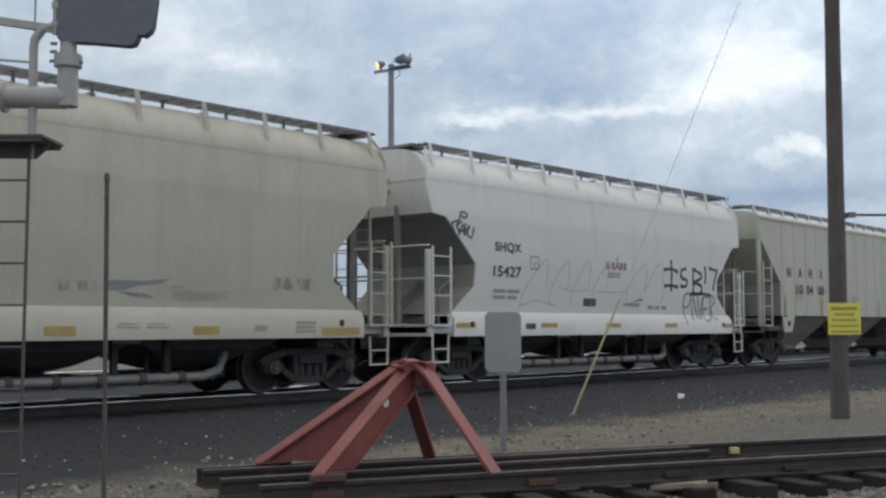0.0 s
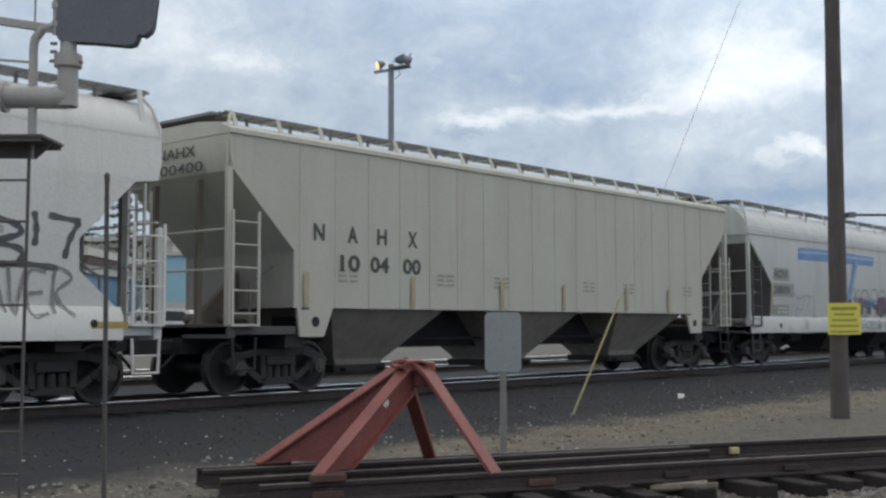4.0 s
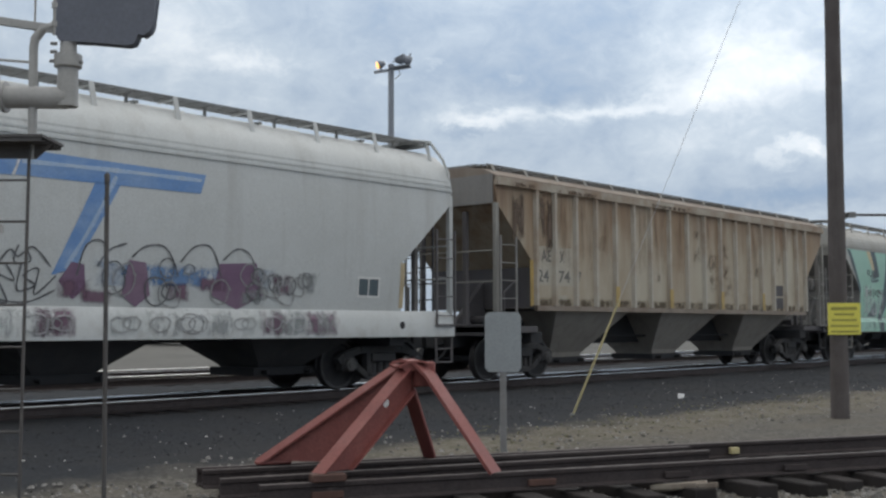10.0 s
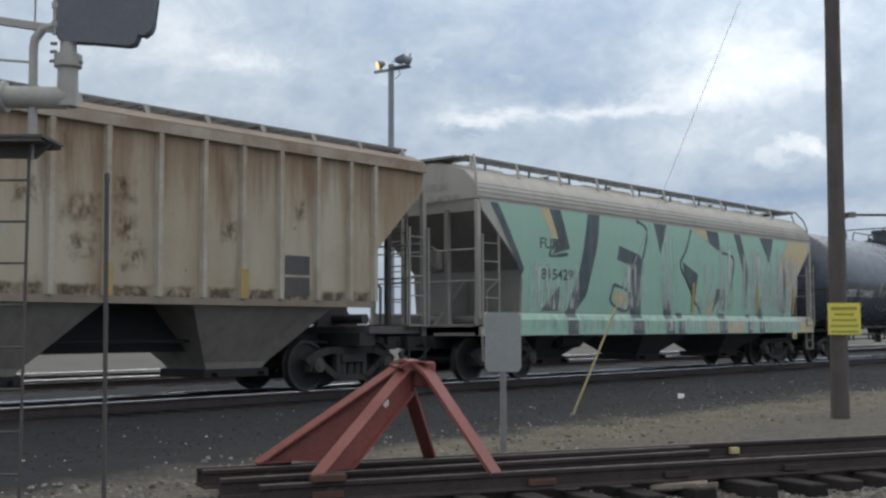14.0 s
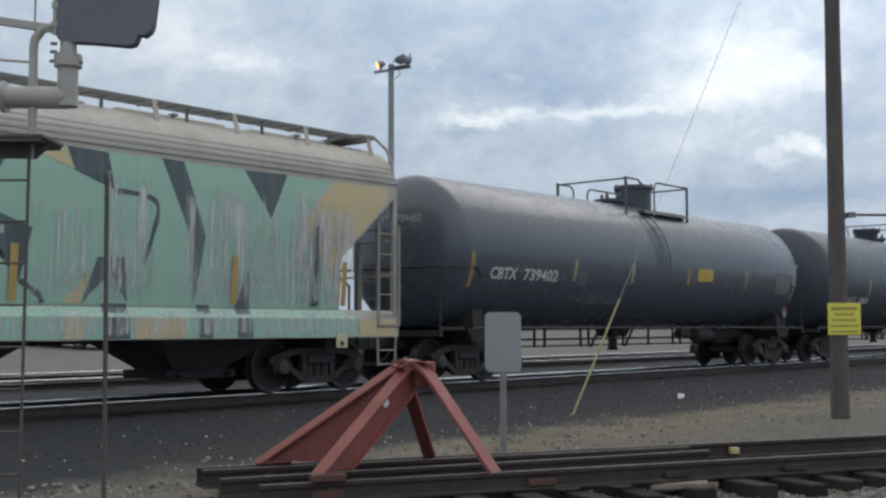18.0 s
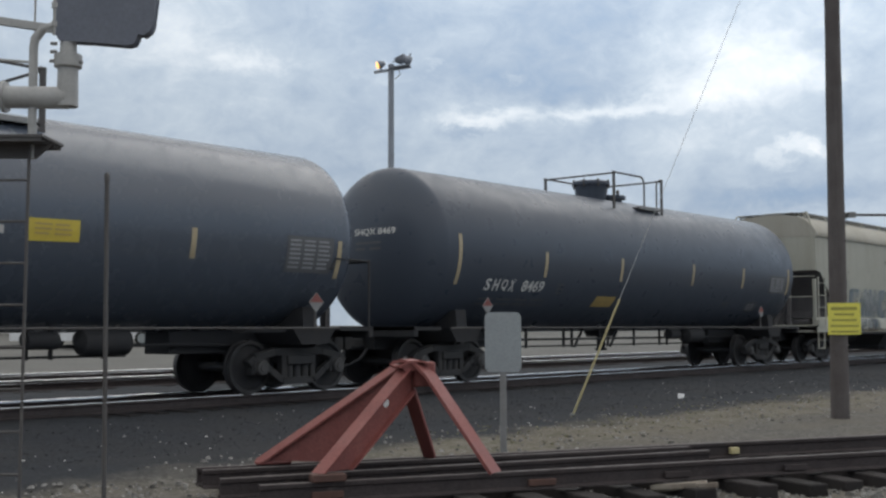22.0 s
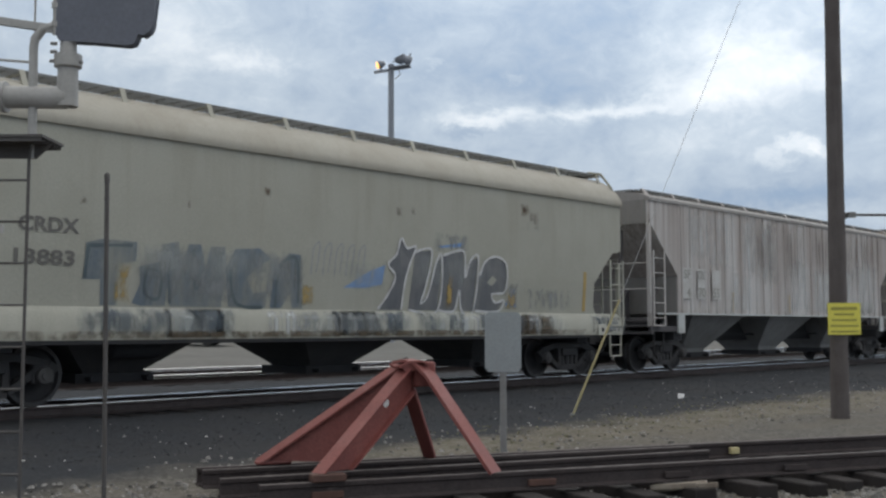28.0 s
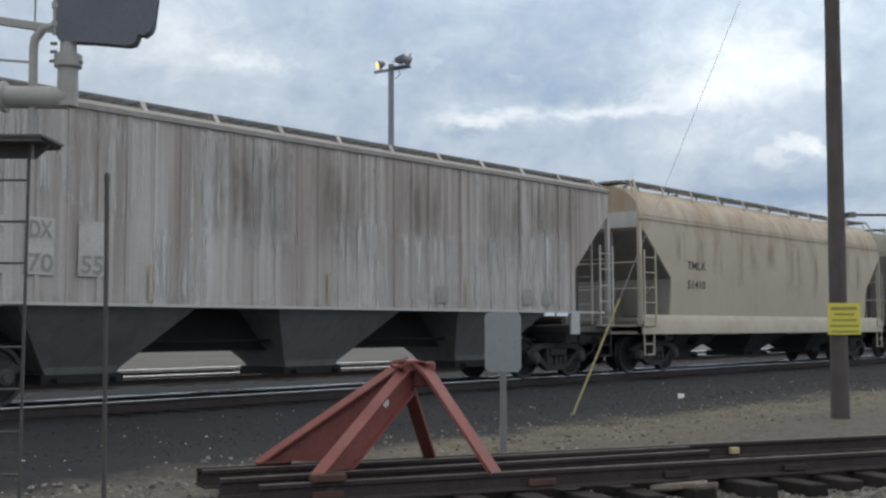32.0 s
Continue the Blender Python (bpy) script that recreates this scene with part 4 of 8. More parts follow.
    if discharge:
        # the pipe through which the load is blown out, with its couplings and the frames that carry it
        a0, a1, zp = pocket_at[0] - 0.3, pocket_at[-1] - 0.2, 0.36
        pipe = part("discharge_pipe", Shape().pipe([(a0 - 0.75, -0.75, 0.98), (a0 - 0.62, -0.95, 0.70), (a0 - 0.36, -1.12, 0.44), (a0, -1.2, zp), (a1, -1.2, zp), (a1 + 0.36, -1.12, 0.44), (a1 + 0.62, -0.95, 0.70), (a1 + 0.75, -0.75, 0.98)], 0.075, 12), M_STEEL, car, "dull steel discharge pipe", smooth=60)
        for k in range(8):
            xk = a0 + (a1 - a0) * (k + 0.4) / 8
            part("pipe_coupling", Shape().lathe([(0.095, xk - 0.06), (0.105, xk - 0.03), (0.105, xk + 0.03), (0.095, xk + 0.06)], "x", 14, (0, -1.2, zp)), M_DARKSTEEL, pipe)
        for c0, c1 in zip(pocket_at, pocket_at[1:]):
            m0 = (c0 + c1) / 2
            for dx in (-0.42, 0.52):
                part("pipe_hanger", Shape().box(m0 + dx - 0.05, m0 + dx + 0.05, -1.24, -1.16, 0.30, 0.98), M_UNDER, car)
            part("hanger_tie", Shape().box(m0 - 0.47, m0 + 0.02, -1.25, -1.17, 0.90, 0.97), M_STEEL, car)
            part("clean_out_pipe", Shape().tube((m0 + 0.2, -1.15, 0.42), (m0 + 0.55, -0.6, 0.90), 0.035, 8), M_UNDER, car)
        for c0 in pocket_at:
            part("outlet_tee", Shape().lathe([(0.17, 0.30), (0.17, 0.42), (0.26, 0.50)], "z", 14, (c0, -0.35, 0)).tube((c0, -0.35, 0.36), (c0, -1.2, zp), 0.07, 10), M_UNDER, car)
    elif sill:
        part("air_reservoir", Shape().lathe([(0.02, a + 0.4), (0.2, a + 0.5), (0.2, a + 1.3), (0.02, a + 1.4)], "x", 12, (0, -1.0, 0.86)), M_UNDER, car)
    # roof walkways and hatches
    by, bz, bs = board
    table = sorted((w, z) for z, w in roof)
    for y in (-by, by):
        running_board(car, L, y, bz, M_GALV, bs, table, trim)
    for s, x in ((1, 0.0), (-1, L)):
        part("end_walkway", Shape().box(min(x + s * 0.05, x + s * 0.65), max(x + s * 0.05, x + s * 0.65), -by, by, bz - 0.03, bz + 0.02), M_GALV, car)
    rz = roof[-1][0]
    for i in range(hatches):
        x = L * (i + 0.5) / hatches
        hat = part("hatch", Shape().box(x - L / hatches * 0.40, x + L / hatches * 0.40, -0.28, 0.28, rz - 0.02, rz + 0.10), roof_paint, car, bevel=0.03)
        part("latch", Shape().box(x - 0.05, x + 0.05, -0.34, 0.34, rz + 0.09, rz + 0.13), M_GALV, hat)
    return car, body

# ---- the train's cars ----
ROUND = [(1.42, 1.50), (2.0, 1.555), (2.8, 1.585), (3.4, 1.58), (3.82, 1.55)]
HIGH_ROOF = [(3.80, 1.55), (4.00, 1.515), (4.20, 1.44), (4.38, 1.32), (4.54, 1.14), (4.66, 0.90), (4.73, 0.35)]
ROUND_ROOF = [(3.80, 1.55), (4.00, 1.51), (4.20, 1.40), (4.42, 1.15), (4.56, 0.75), (4.62, 0.30)]
SMOOTH = [(1.42, 1.49), (1.9, 1.53), (2.6, 1.57), (3.4, 1.56), (4.08, 1.48)]
SMOOTH_ROOF = [(4.05, 1.488), (4.09, 1.486), (4.22, 1.455), (4.38, 1.38), (4.52, 1.26), (4.63, 1.08), (4.70, 0.82), (4.73, 0.35)]
FLAT = [(1.48, 1.53), (4.32, 1.53)]
FLAT_ROOF = [(4.32, 1.56), (4.40, 1.55), (4.53, 1.22), (4.58, 0.80), (4.59, 0.30)]
EAVED_ROOF = [(4.03, 1.62), (4.10, 1.63), (4.20, 1.59), (4.38, 1.46), (4.56, 1.25), (4.70, 0.98), (4.77, 0.40)]
GUSSET = [(1.30, 0.70), (1.42, 0.74), (1.96, 1.40), (2.42, 1.43), (3.33, 0.50), (3.38, 0.10), (3.7, 0.02), (4.7, 0.0)]
EAVED_LEFT = [(1.2, 1.0), (1.42, 1.02), (1.64, 1.15), (2.15, 1.14), (2.88, 0.38), (2.94, 0.02), (4.7, 0.0)]
RIB_LEFT = [(0.9, 1.42), (1.45, 1.42), (2.45, 1.42), (3.72, 0.10), (4.0, 0.02), (4.7, 0.0)]


def small_yellow_marks(car, skin, xs, z=1.13, w=0.62, h=0.10):
    for x in xs:
        part("reflector", patch(Shape(), skin, [(x, z), (x + w, z), (x + w, z + h), (x, z + h)]), M_YELLOW, car, smooth=0)


SILL_SKIN = Skin([(0.9, 1.60), (1.30, 1.60), (1.45, 1.50), (1.6, 1.40)])


SHQ_POCKETS = (3.77, 6.62, 9.47)


# the smooth side with the sill below it
SHQ_FULL = Skin([(0.9, 1.60), (1.30, 1.60), (1.45, 1.515), (1.9, 1.53), (2.6, 1.57), (3.4, 1.56), (4.08, 1.48)])


def build_cars():
    cars = []
    skin = Skin(SMOOTH)
    # a dusty cream hopper leads
    s0 = 2.0
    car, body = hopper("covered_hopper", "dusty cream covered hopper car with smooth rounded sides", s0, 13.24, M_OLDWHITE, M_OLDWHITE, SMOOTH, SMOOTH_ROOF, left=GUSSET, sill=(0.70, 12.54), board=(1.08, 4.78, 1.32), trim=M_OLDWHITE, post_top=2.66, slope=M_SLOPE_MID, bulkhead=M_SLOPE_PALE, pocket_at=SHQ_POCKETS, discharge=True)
    small_yellow_marks(car, SILL_SKIN, (2.2, 6.25, 8.78), 1.03, 0.5, 0.13)
    small_yellow_marks(car, SILL_SKIN, (11.5,), 1.01, 0.92, 0.13)
    part("sill_plate", patch(Shape(), SILL_SKIN, rect(10.0, 10.27, 1.08, 1.18)), M_PATCH, car, smooth=0)
    part("sill_hole", Shape().lathe([(0.06, -1.607), (0.06, -1.60)], "y", 14, (11.98, 0, 1.22)), M_UNDER, car)
    part("stencil_block", bars(bars(Shape(), SILL_SKIN, 10.88, 11.4, 1.04, 1.26, 3), SILL_SKIN, 7.4, 8.4, 1.12, 1.22, 2, 2, 0.4), M_LETTER_FADED, car, smooth=0)
    for o in ([(7.22, 1.70), (7.28, 1.84), (7.9, 1.85), (8.40, 1.89), (8.2, 1.81), (7.8, 1.77), (7.6, 1.70)], [(7.5, 1.68), (7.95, 1.66), (8.12, 1.59), (7.7, 1.62)]):
        part("graffiti_shape", patch(Shape(), skin, o), M_SPRAY_DIM, car, "dark teal painted swoosh", smooth=0)
    part("stencil_block", bars(bars(bars(Shape(), skin, 8.4, 8.75, 1.75, 1.79, 1), skin, 8.4, 9.6, 1.56, 1.72, 4, 1, 0.4), skin, 4.3, 5.5, 1.85, 2.3, 4), M_LETTER_FADED, car, smooth=0)
    for x0, x1, z0, z1 in ((6.4, 7.2, 1.66, 1.84), (10.4, 11.4, 1.75, 2.0)):
        smear(car, F_GREY, skin, x0, x1, z0, z1, 0.004)
    cars.append((car, s0))

    # white hopper
    s0 = 16.36
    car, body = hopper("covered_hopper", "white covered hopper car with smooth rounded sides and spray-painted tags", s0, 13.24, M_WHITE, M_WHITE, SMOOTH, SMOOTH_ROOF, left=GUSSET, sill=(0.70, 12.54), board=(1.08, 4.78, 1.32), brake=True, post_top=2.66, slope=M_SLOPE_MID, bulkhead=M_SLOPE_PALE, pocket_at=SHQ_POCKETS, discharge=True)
    lettering(car, skin, M_LETTER, [("SHQX", 2.04, 2.96, 2.69, 2.92), ("15427", 2.0, 2.96, 2.19, 2.42)], 0.02)
    end_lettering(car, M_LETTER_FADED, [("SHQX", 0.35, -0.55, 4.00, 4.14), ("15427", 0.35, -0.55, 3.76, 3.90)])
    for x in (6.27, 6.50, 6.86, 7.03):
        part("emblem_bar", patch(Shape(), skin, [(x, 2.50), (x + 0.13, 2.50), (x + 0.13, 2.68), (x, 2.68)]), M_LOGO_RED, car, smooth=0)
    part("emblem_peak", patch(Shape(), skin, [(6.62, 2.48), (6.72, 2.68), (6.75, 2.90), (6.79, 2.66), (6.88, 2.48), (6.76, 2.58)], 0.002), M_LOGO_RED, car, "dark red peak emblem", smooth=0)
    sh = Shape()
    bars(sh, skin, 6.3, 7.1, 2.30, 2.44, 2)
    bars(sh, skin, 2.0, 2.95, 1.70, 1.96, 2, 2)
    bars(sh, skin, 8.2, 9.2, 1.55, 1.7, 1, 3)
    part("stencil_block", sh, M_LETTER_FADED, car, smooth=0)
    part("notice_box", patch(Shape(), skin, [(5.36, 1.62), (5.88, 1.62), (5.88, 1.80), (5.36, 1.80)]), M_LETTER, car, smooth=0)
    sh = Shape()
    for z in (2.40, 2.66):
        stroke(sh, skin, [(3.28, z), (3.42, z), (3.58, z)], 0.03)
    for x in (3.28, 3.58):
        stroke(sh, skin, [(x, 2.40), (x, 2.53), (x, 2.66)], 0.03)
    part("stencil_frame", sh, M_LETTER_FADED, car, smooth=0)
    lettering(car, skin, M_LETTER_FADED, [("C", 3.38, 3.49, 2.44, 2.55)])
    small_yellow_marks(car, SILL_SKIN, (0.75, 3.6, 6.2, 8.9, 12.0))
    part("sill_plate", patch(Shape(), SILL_SKIN, [(3.05, 1.10), (3.4, 1.10), (3.4, 1.22), (3.05, 1.22)]), M_LETTER, car, smooth=0)
    for x in (1.25, 12.05):
        part("sill_hole", Shape().lathe([(0.06, -1.607), (0.06, -1.60)], "y", 14, (x, 0, 1.20)), M_UNDER, car)
    sh = Shape()
    for pts in ([(0.67, 3.23), (0.74, 3.03)], [(0.67, 3.22), (0.85, 3.26), (0.80, 3.14)], [(0.93, 3.36), (0.83, 3.12), (0.97, 3.10)], [(0.99, 3.26), (0.86, 3.2)], [(0.92, 3.42), (1.04, 3.46), (1.16, 3.40), (1.06, 3.34), (0.92, 3.40)], [(0.88, 2.98), (1.02, 3.2), (1.05, 2.98)], [(1.10, 3.24), (1.06, 3.0), (1.22, 3.2), (1.15, 3.02), (1.28, 2.96), (1.36, 3.18)], [(0.86, 3.05), (1.2, 3.12)]):
        part("graffiti", stroke(Shape(), skin, pts, 0.045), M_SPRAY_BLACK, car, smooth=0)
    # tag at the trailing end
    for pts in ([(8.93, 2.59), (9.34, 2.62), (9.67, 2.55)], [(9.31, 2.86), (9.34, 2.4), (9.33, 2.05)], [(8.98, 2.18), (9.33, 2.20), (9.70, 2.16)], [(10.10, 2.66), (9.84, 2.60), (9.84, 2.42), (10.12, 2.36), (10.08, 2.20), (9.78, 2.20)], [(10.45, 2.68), (10.48, 2.3), (10.51, 1.94)],
                [(10.46, 2.66), (10.86, 2.55), (10.88, 2.42), (10.50, 2.32)], [(10.52, 2.30), (10.92, 2.22), (10.86, 2.02), (10.40, 2.02)], [(11.10, 2.76), (11.14, 2.5), (11.12, 2.28)], [(11.32, 2.72), (11.82, 2.66)], [(11.80, 2.66), (11.66, 2.4), (11.59, 2.12)], [(10.3, 1.99), (11.0, 2.02), (11.5, 1.98)]):
        part("graffiti", stroke(Shape(), skin, pts, 0.085), M_SPRAY_BLACK, car, smooth=0)
    for pts in ([(10.05, 1.20), (9.98, 1.70), (10.05, 1.96), (10.35, 2.0), (10.30, 1.72), (10.05, 1.64)], [(10.42, 1.30), (10.51, 1.92), (10.72, 1.35)], [(10.75, 1.98), (10.85, 1.32), (11.0, 1.95)], [(11.32, 1.92), (11.05, 1.90), (11.08, 1.34), (11.35, 1.34)], [(11.07, 1.62), (11.28, 1.64)], [(11.44, 1.34), (11.46, 1.96), (11.72, 1.85), (11.48, 1.62), (11.75, 1.30)]):
        part("graffiti", stroke(Shape(), SHQ_FULL, pts, 0.05), M_SPRAY_DIM, car, smooth=0)
    for pts in ([(2.95, 1.55), (3.1, 1.95), (3.87, 2.62), (3.88, 1.98)], [(4.0, 1.62), (4.1, 2.05), (4.73, 2.64), (4.70, 1.96)], [(4.85, 1.62), (4.95, 2.05), (5.58, 2.69), (5.52, 1.98)], [(5.7, 1.65), (5.8, 2.1), (6.4, 2.66), (6.3, 2.0)], [(7.2, 1.65), (7.3, 2.15), (8.1, 2.70), (8.0, 2.0)], [(8.0, 2.0), (8.74, 2.74), (8.92, 2.09), (8.85, 1.7)],
                [(3.0, 1.60), (3.6, 1.72), (4.3, 1.60)], [(4.4, 2.02), (5.0, 1.96), (5.5, 1.98)], [(5.9, 1.98), (6.6, 1.96), (7.2, 2.0)], [(2.9, 1.40), (3.0, 1.1), (3.05, 0.99)]):
        part("faint_graffiti", stroke(Shape(), skin, pts, 0.028), M_SPRAY_FAINT, car, smooth=0)
    for o in ([(7.0, 1.66), (7.75, 1.62), (7.9, 1.72), (7.2, 1.73)], [(7.45, 1.74), (8.0, 1.78), (7.9, 1.86)]):
        part("graffiti_shape", patch(Shape(), skin, o), M_SPRAY_GREY, car, smooth=0)
    cars.append((car, s0))

    # cream ribbed hopper
    s0 = 30.87
    skin = Skin([(0.9, 1.53), (5, 1.53)])
    ribs = [1.55 + i * 0.84 for i in range(18)]
    car, body = hopper("covered_hopper", "cream grey hopper car with flat ribbed sides and open bays", s0, 17.29, M_CREAM, M_CREAM, FLAT, FLAT_ROOF, left=RIB_LEFT, ribs=ribs, rib_size=(0.05, 0.012), pocket_top=1.5, board=(1.0, 4.72, 1.0), slope=M_SLOPE_TAN, bulkhead=M_SLOPE_PALE, pocket_mat=M_POCKET_TAN)
    for x in ribs[::2]:
        part("sill_tab", Shape().box(x + 0.02, x + 0.20, -1.555, -1.535, 1.445, 1.485), M_SLOPE, car)
    lettering(car, skin, M_LETTER, [(c, x, x + 0.26, 2.66, 2.96) for c, x in (("N", 1.86), ("A", 2.68), ("H", 3.44), ("X", 4.28))], 0.03)
    lettering(car, skin, M_LETTER, [(c, x, x + 0.50, 2.14, 2.44) for c, x in (("10", 2.50), ("04", 3.26), ("00", 4.14))], 0.03)
    end_lettering(car, M_LETTER, [("NAHX", 0.45, -0.65, 4.02, 4.20), ("100400", 0.50, -0.85, 3.74, 3.92)])
    sh = Shape()
    for x in (1.95, 4.6, 6.4, 9.7, 11.4, 14.3):
        bars(sh, skin, x + 0.5, x + 1.05, 1.92, 2.20, 3, 2, 0.45)
    part("stencil_block", sh, M_LETTER_FADED, car, smooth=0)
    for x in (1.62, 4.35, 7.1, 9.35, 12.0, 14.0):
        part("reflector", patch(Shape(), skin, [(x, 1.52), (x + 0.11, 1.52), (x + 0.11, 2.1), (x, 2.1)], 0.03), M_STRIPE, car, smooth=0)
    for x in (1.9, 15.4):
        part("jacking_plate", Shape().extrude([(x - 0.35, 0.98), (x + 0.20, 0.98), (x + 0.42, 1.48), (x - 0.42, 1.48)] if x < 5 else [(x - 0.20, 0.98), (x + 0.35, 0.98), (x + 0.42, 1.48), (x - 0.42, 1.48)], "y", -1.55, -1.50), M_CREAM, car)
        part("sill_hole", Shape().lathe([(0.09, -1.557), (0.09, -1.55)], "y", 14, (x, 0, 1.24)), M_UNDER, car)
    cars.append((car, s0))

    # light grey hopper with the blue painted bars
    s0 = 49.54
    skin = Skin(ROUND)
    eaves = [(3.84, 1.55), (3.93, 1.52), (4.02, 1.49), (4.11, 1.43)]
    car, body = hopper("covered_hopper", "light grey rounded hopper car with a large blue painted cross bar", s0, 15.71, M_LIGHTGREY, M_LIGHTGREY, ROUND, HIGH_ROOF, sill=(0.0, 15.71), board=(0.90, 4.82, 1.45), eave_ribs=eaves, brake=False, slope=M_SLOPE_MID, bulkhead=M_SLOPE, ladder_mat=M_SLOPE)
    part("repaint_patch", patch(Shape(), skin, [(1.50, 2.52), (2.60, 2.52), (2.60, 2.90), (1.50, 2.90)]), M_PATCH, car, smooth=0)
    part("repaint_patch", patch(Shape(), skin, [(1.50, 2.04), (2.95, 2.04), (2.95, 2.44), (1.50, 2.44)]), M_PATCH, car, smooth=0)
    part("repaint_patch", patch(Shape(), skin, [(1.50, 1.48), (2.65, 1.48), (2.65, 1.80), (1.50, 1.80)]), M_PATCH, car, smooth=0)
    lettering(car, skin, M_LETTER, [("ACFX", 1.54, 2.48, 2.60, 2.83), ("28009", 1.56, 2.66, 2.13, 2.36)], 0.015)
    part("end_patch", Shape().box(-0.010, 0.0, -0.35, 0.75, 3.75, 4.15), M_PATCH, car)
    for o in ([(3.25, 3.21), (3.32, 3.57), (4.10, 3.61), (6.53, 3.60), (6.39, 3.23), (4.03, 3.22)], [(6.56, 3.61), (8.02, 3.58), (9.66, 3.56), (9.55, 3.25), (7.83, 3.24), (6.43, 3.24)], [(7.68, 3.27), (8.14, 3.33), (7.38, 1.98), (7.02, 1.88)]):
        part("graffiti_bar", patch(Shape(), skin, o), M_SPRAY_BLUE, car, "broad blue painted bar", smooth=0)
    strokes(car, "graffiti_highlight", M_SPRAY_PALEBLUE, skin, ([(3.41, 3.44), (4.76, 3.48), (6.50, 3.49)], [(6.53, 3.44), (8.02, 3.46), (9.57, 3.46)], [(8.02, 3.37), (7.64, 2.64), (7.23, 1.98)]), 0.06, 0.003)
    strokes(car, "graffiti_highlight", M_SPRAY_WHITE, skin, ([(6.53, 3.60), (6.47, 3.42), (6.39, 3.23)],), 0.03, 0.005)
    smear(car, F_BLUE, skin, 7.6, 11.3, 1.74, 2.12, 0.003)
    for o in [[(7.14, 1.80), (7.32, 2.08), (7.53, 2.05), (7.57, 1.71), (7.37, 1.54)], [(8.17, 1.62), (8.27, 2.15), (8.57, 2.12), (8.67, 1.63), (8.42, 1.45)], [(9.81, 1.65), (9.95, 2.16), (10.70, 2.20), (10.87, 1.66), (10.34, 1.43)]]:
        part("graffiti_shape", patch(Shape(), skin, o, 0.005), M_SPRAY_PURPLE, car, "dull purple painted blob", smooth=0)
    strokes(car, "graffiti", M_SPRAY_BLACK, skin, [[(6.11, 2.23), (6.17, 1.97), (6.38, 2.21), (6.51, 2.12), (6.73, 2.26), (7.00, 2.00)], [(6.13, 2.04), (6.13, 1.59), (6.39, 1.49), (6.22, 1.85), (6.47, 1.79), (6.34, 2.01)], [(6.51, 2.28), (6.45, 2.05), (6.69, 2.06), (6.64, 2.22)], [(6.56, 2.02), (6.52, 1.66), (6.78, 1.73), (6.60, 1.86), (6.82, 1.96), (6.78, 1.60), (7.09, 1.87)], [(6.13, 1.55), (6.65, 1.49), (7.09, 1.67)], [(7.41, 1.88), (7.55, 2.33), (7.83, 2.38), (7.93, 1.89)], [(7.74, 2.03), (7.93, 2.28), (8.22, 2.39)], [(8.32, 2.19), (8.57, 2.37), (8.93, 2.35), (9.16, 1.93)], [(9.19, 2.15), (9.46, 2.41), (9.79, 2.39), (9.98, 1.95)], [(10.01, 2.21), (10.29, 2.41), (10.58, 2.31), (10.69, 1.97)]], 0.026, 0.008)
    strokes(car, "graffiti", M_SPRAY_GREY, skin, [[(2.85, 2.04), (3.01, 2.16), (3.24, 1.99), (3.37, 2.06), (3.31, 1.82), (3.18, 1.59), (3.38, 1.42)], [(3.01, 1.87), (2.86, 1.64), (2.83, 1.42), (3.05, 1.36), (3.15, 1.53)], [(3.43, 2.00), (3.67, 2.07), (3.71, 1.87), (3.58, 1.66), (3.31, 1.68)], [(3.74, 2.10), (3.94, 2.14), (4.05, 1.97), (3.92, 1.55)], [(4.05, 2.03), (4.34, 2.10), (4.49, 1.92), (4.53, 1.44)], [(4.42, 1.56), (4.46, 1.38), (4.56, 1.53), (4.64, 1.38), (4.75, 1.50)]], 0.03, 0.004)
    rnd = random.Random(17)
    for i in range(9):
        x = 6.8 + rnd.random() * 5.2
        w, z = rnd.uniform(0.25, 0.7), rnd.uniform(1.46, 1.7)
        smear(car, rnd.choice((F_GREY, F_PURPLE)), skin, x, x + w, z, z + rnd.uniform(0.2, 0.5), 0.010 + 0.0004 * i)
    # looping scribbles over the blobs and down on the sill
    for i in range(22):
        x, z, r = 6.9 + rnd.random() * 5.0, rnd.uniform(1.60, 2.05), rnd.uniform(0.10, 0.26)
        ring = [(x + r * rnd.uniform(0.7, 1.1) * math.cos(a), max(1.47, z + r * rnd.uniform(0.7, 1.2) * math.sin(a))) for a in (0.3, 1.3, 2.4, 3.5, 4.6, 5.6, 6.8)]
        strokes(car, "graffiti", M_SPRAY_BLACK if i % 2 else M_SPRAY_DIM, skin, [ring], rnd.uniform(0.016, 0.028), 0.014 + 0.0004 * i)
    for i in range(16):
        x, r = 5.6 + rnd.random() * 6.8, rnd.uniform(0.08, 0.15)
        ring = [(x + 1.5 * r * math.cos(a), 1.20 + r * rnd.uniform(0.8, 1.2) * math.sin(a)) for a in (0.2, 1.2, 2.3, 3.3, 4.4, 5.4, 6.6)]
        strokes(car, "graffiti", M_SPRAY_GREY if i % 3 else M_SPRAY_DIM, SILL_SKIN, [ring], 0.022, 0.016 + 0.0004 * i)
    for i in range(16):
        x = 3.0 + rnd.random() * 9.6
        smear(car, rnd.choice((F_GREY, F_PALE, F_PURPLE)), SILL_SKIN, x, x + rnd.uniform(0.4, 1.1), 0.99, 1.44, 0.001 + 0.0004 * i)
    part("vent_plate", patch(Shape(), skin, [(13.10, 1.72), (13.60, 1.72), (13.60, 2.02), (13.10, 2.02)]), M_SPRAY_DARK, car, smooth=0)
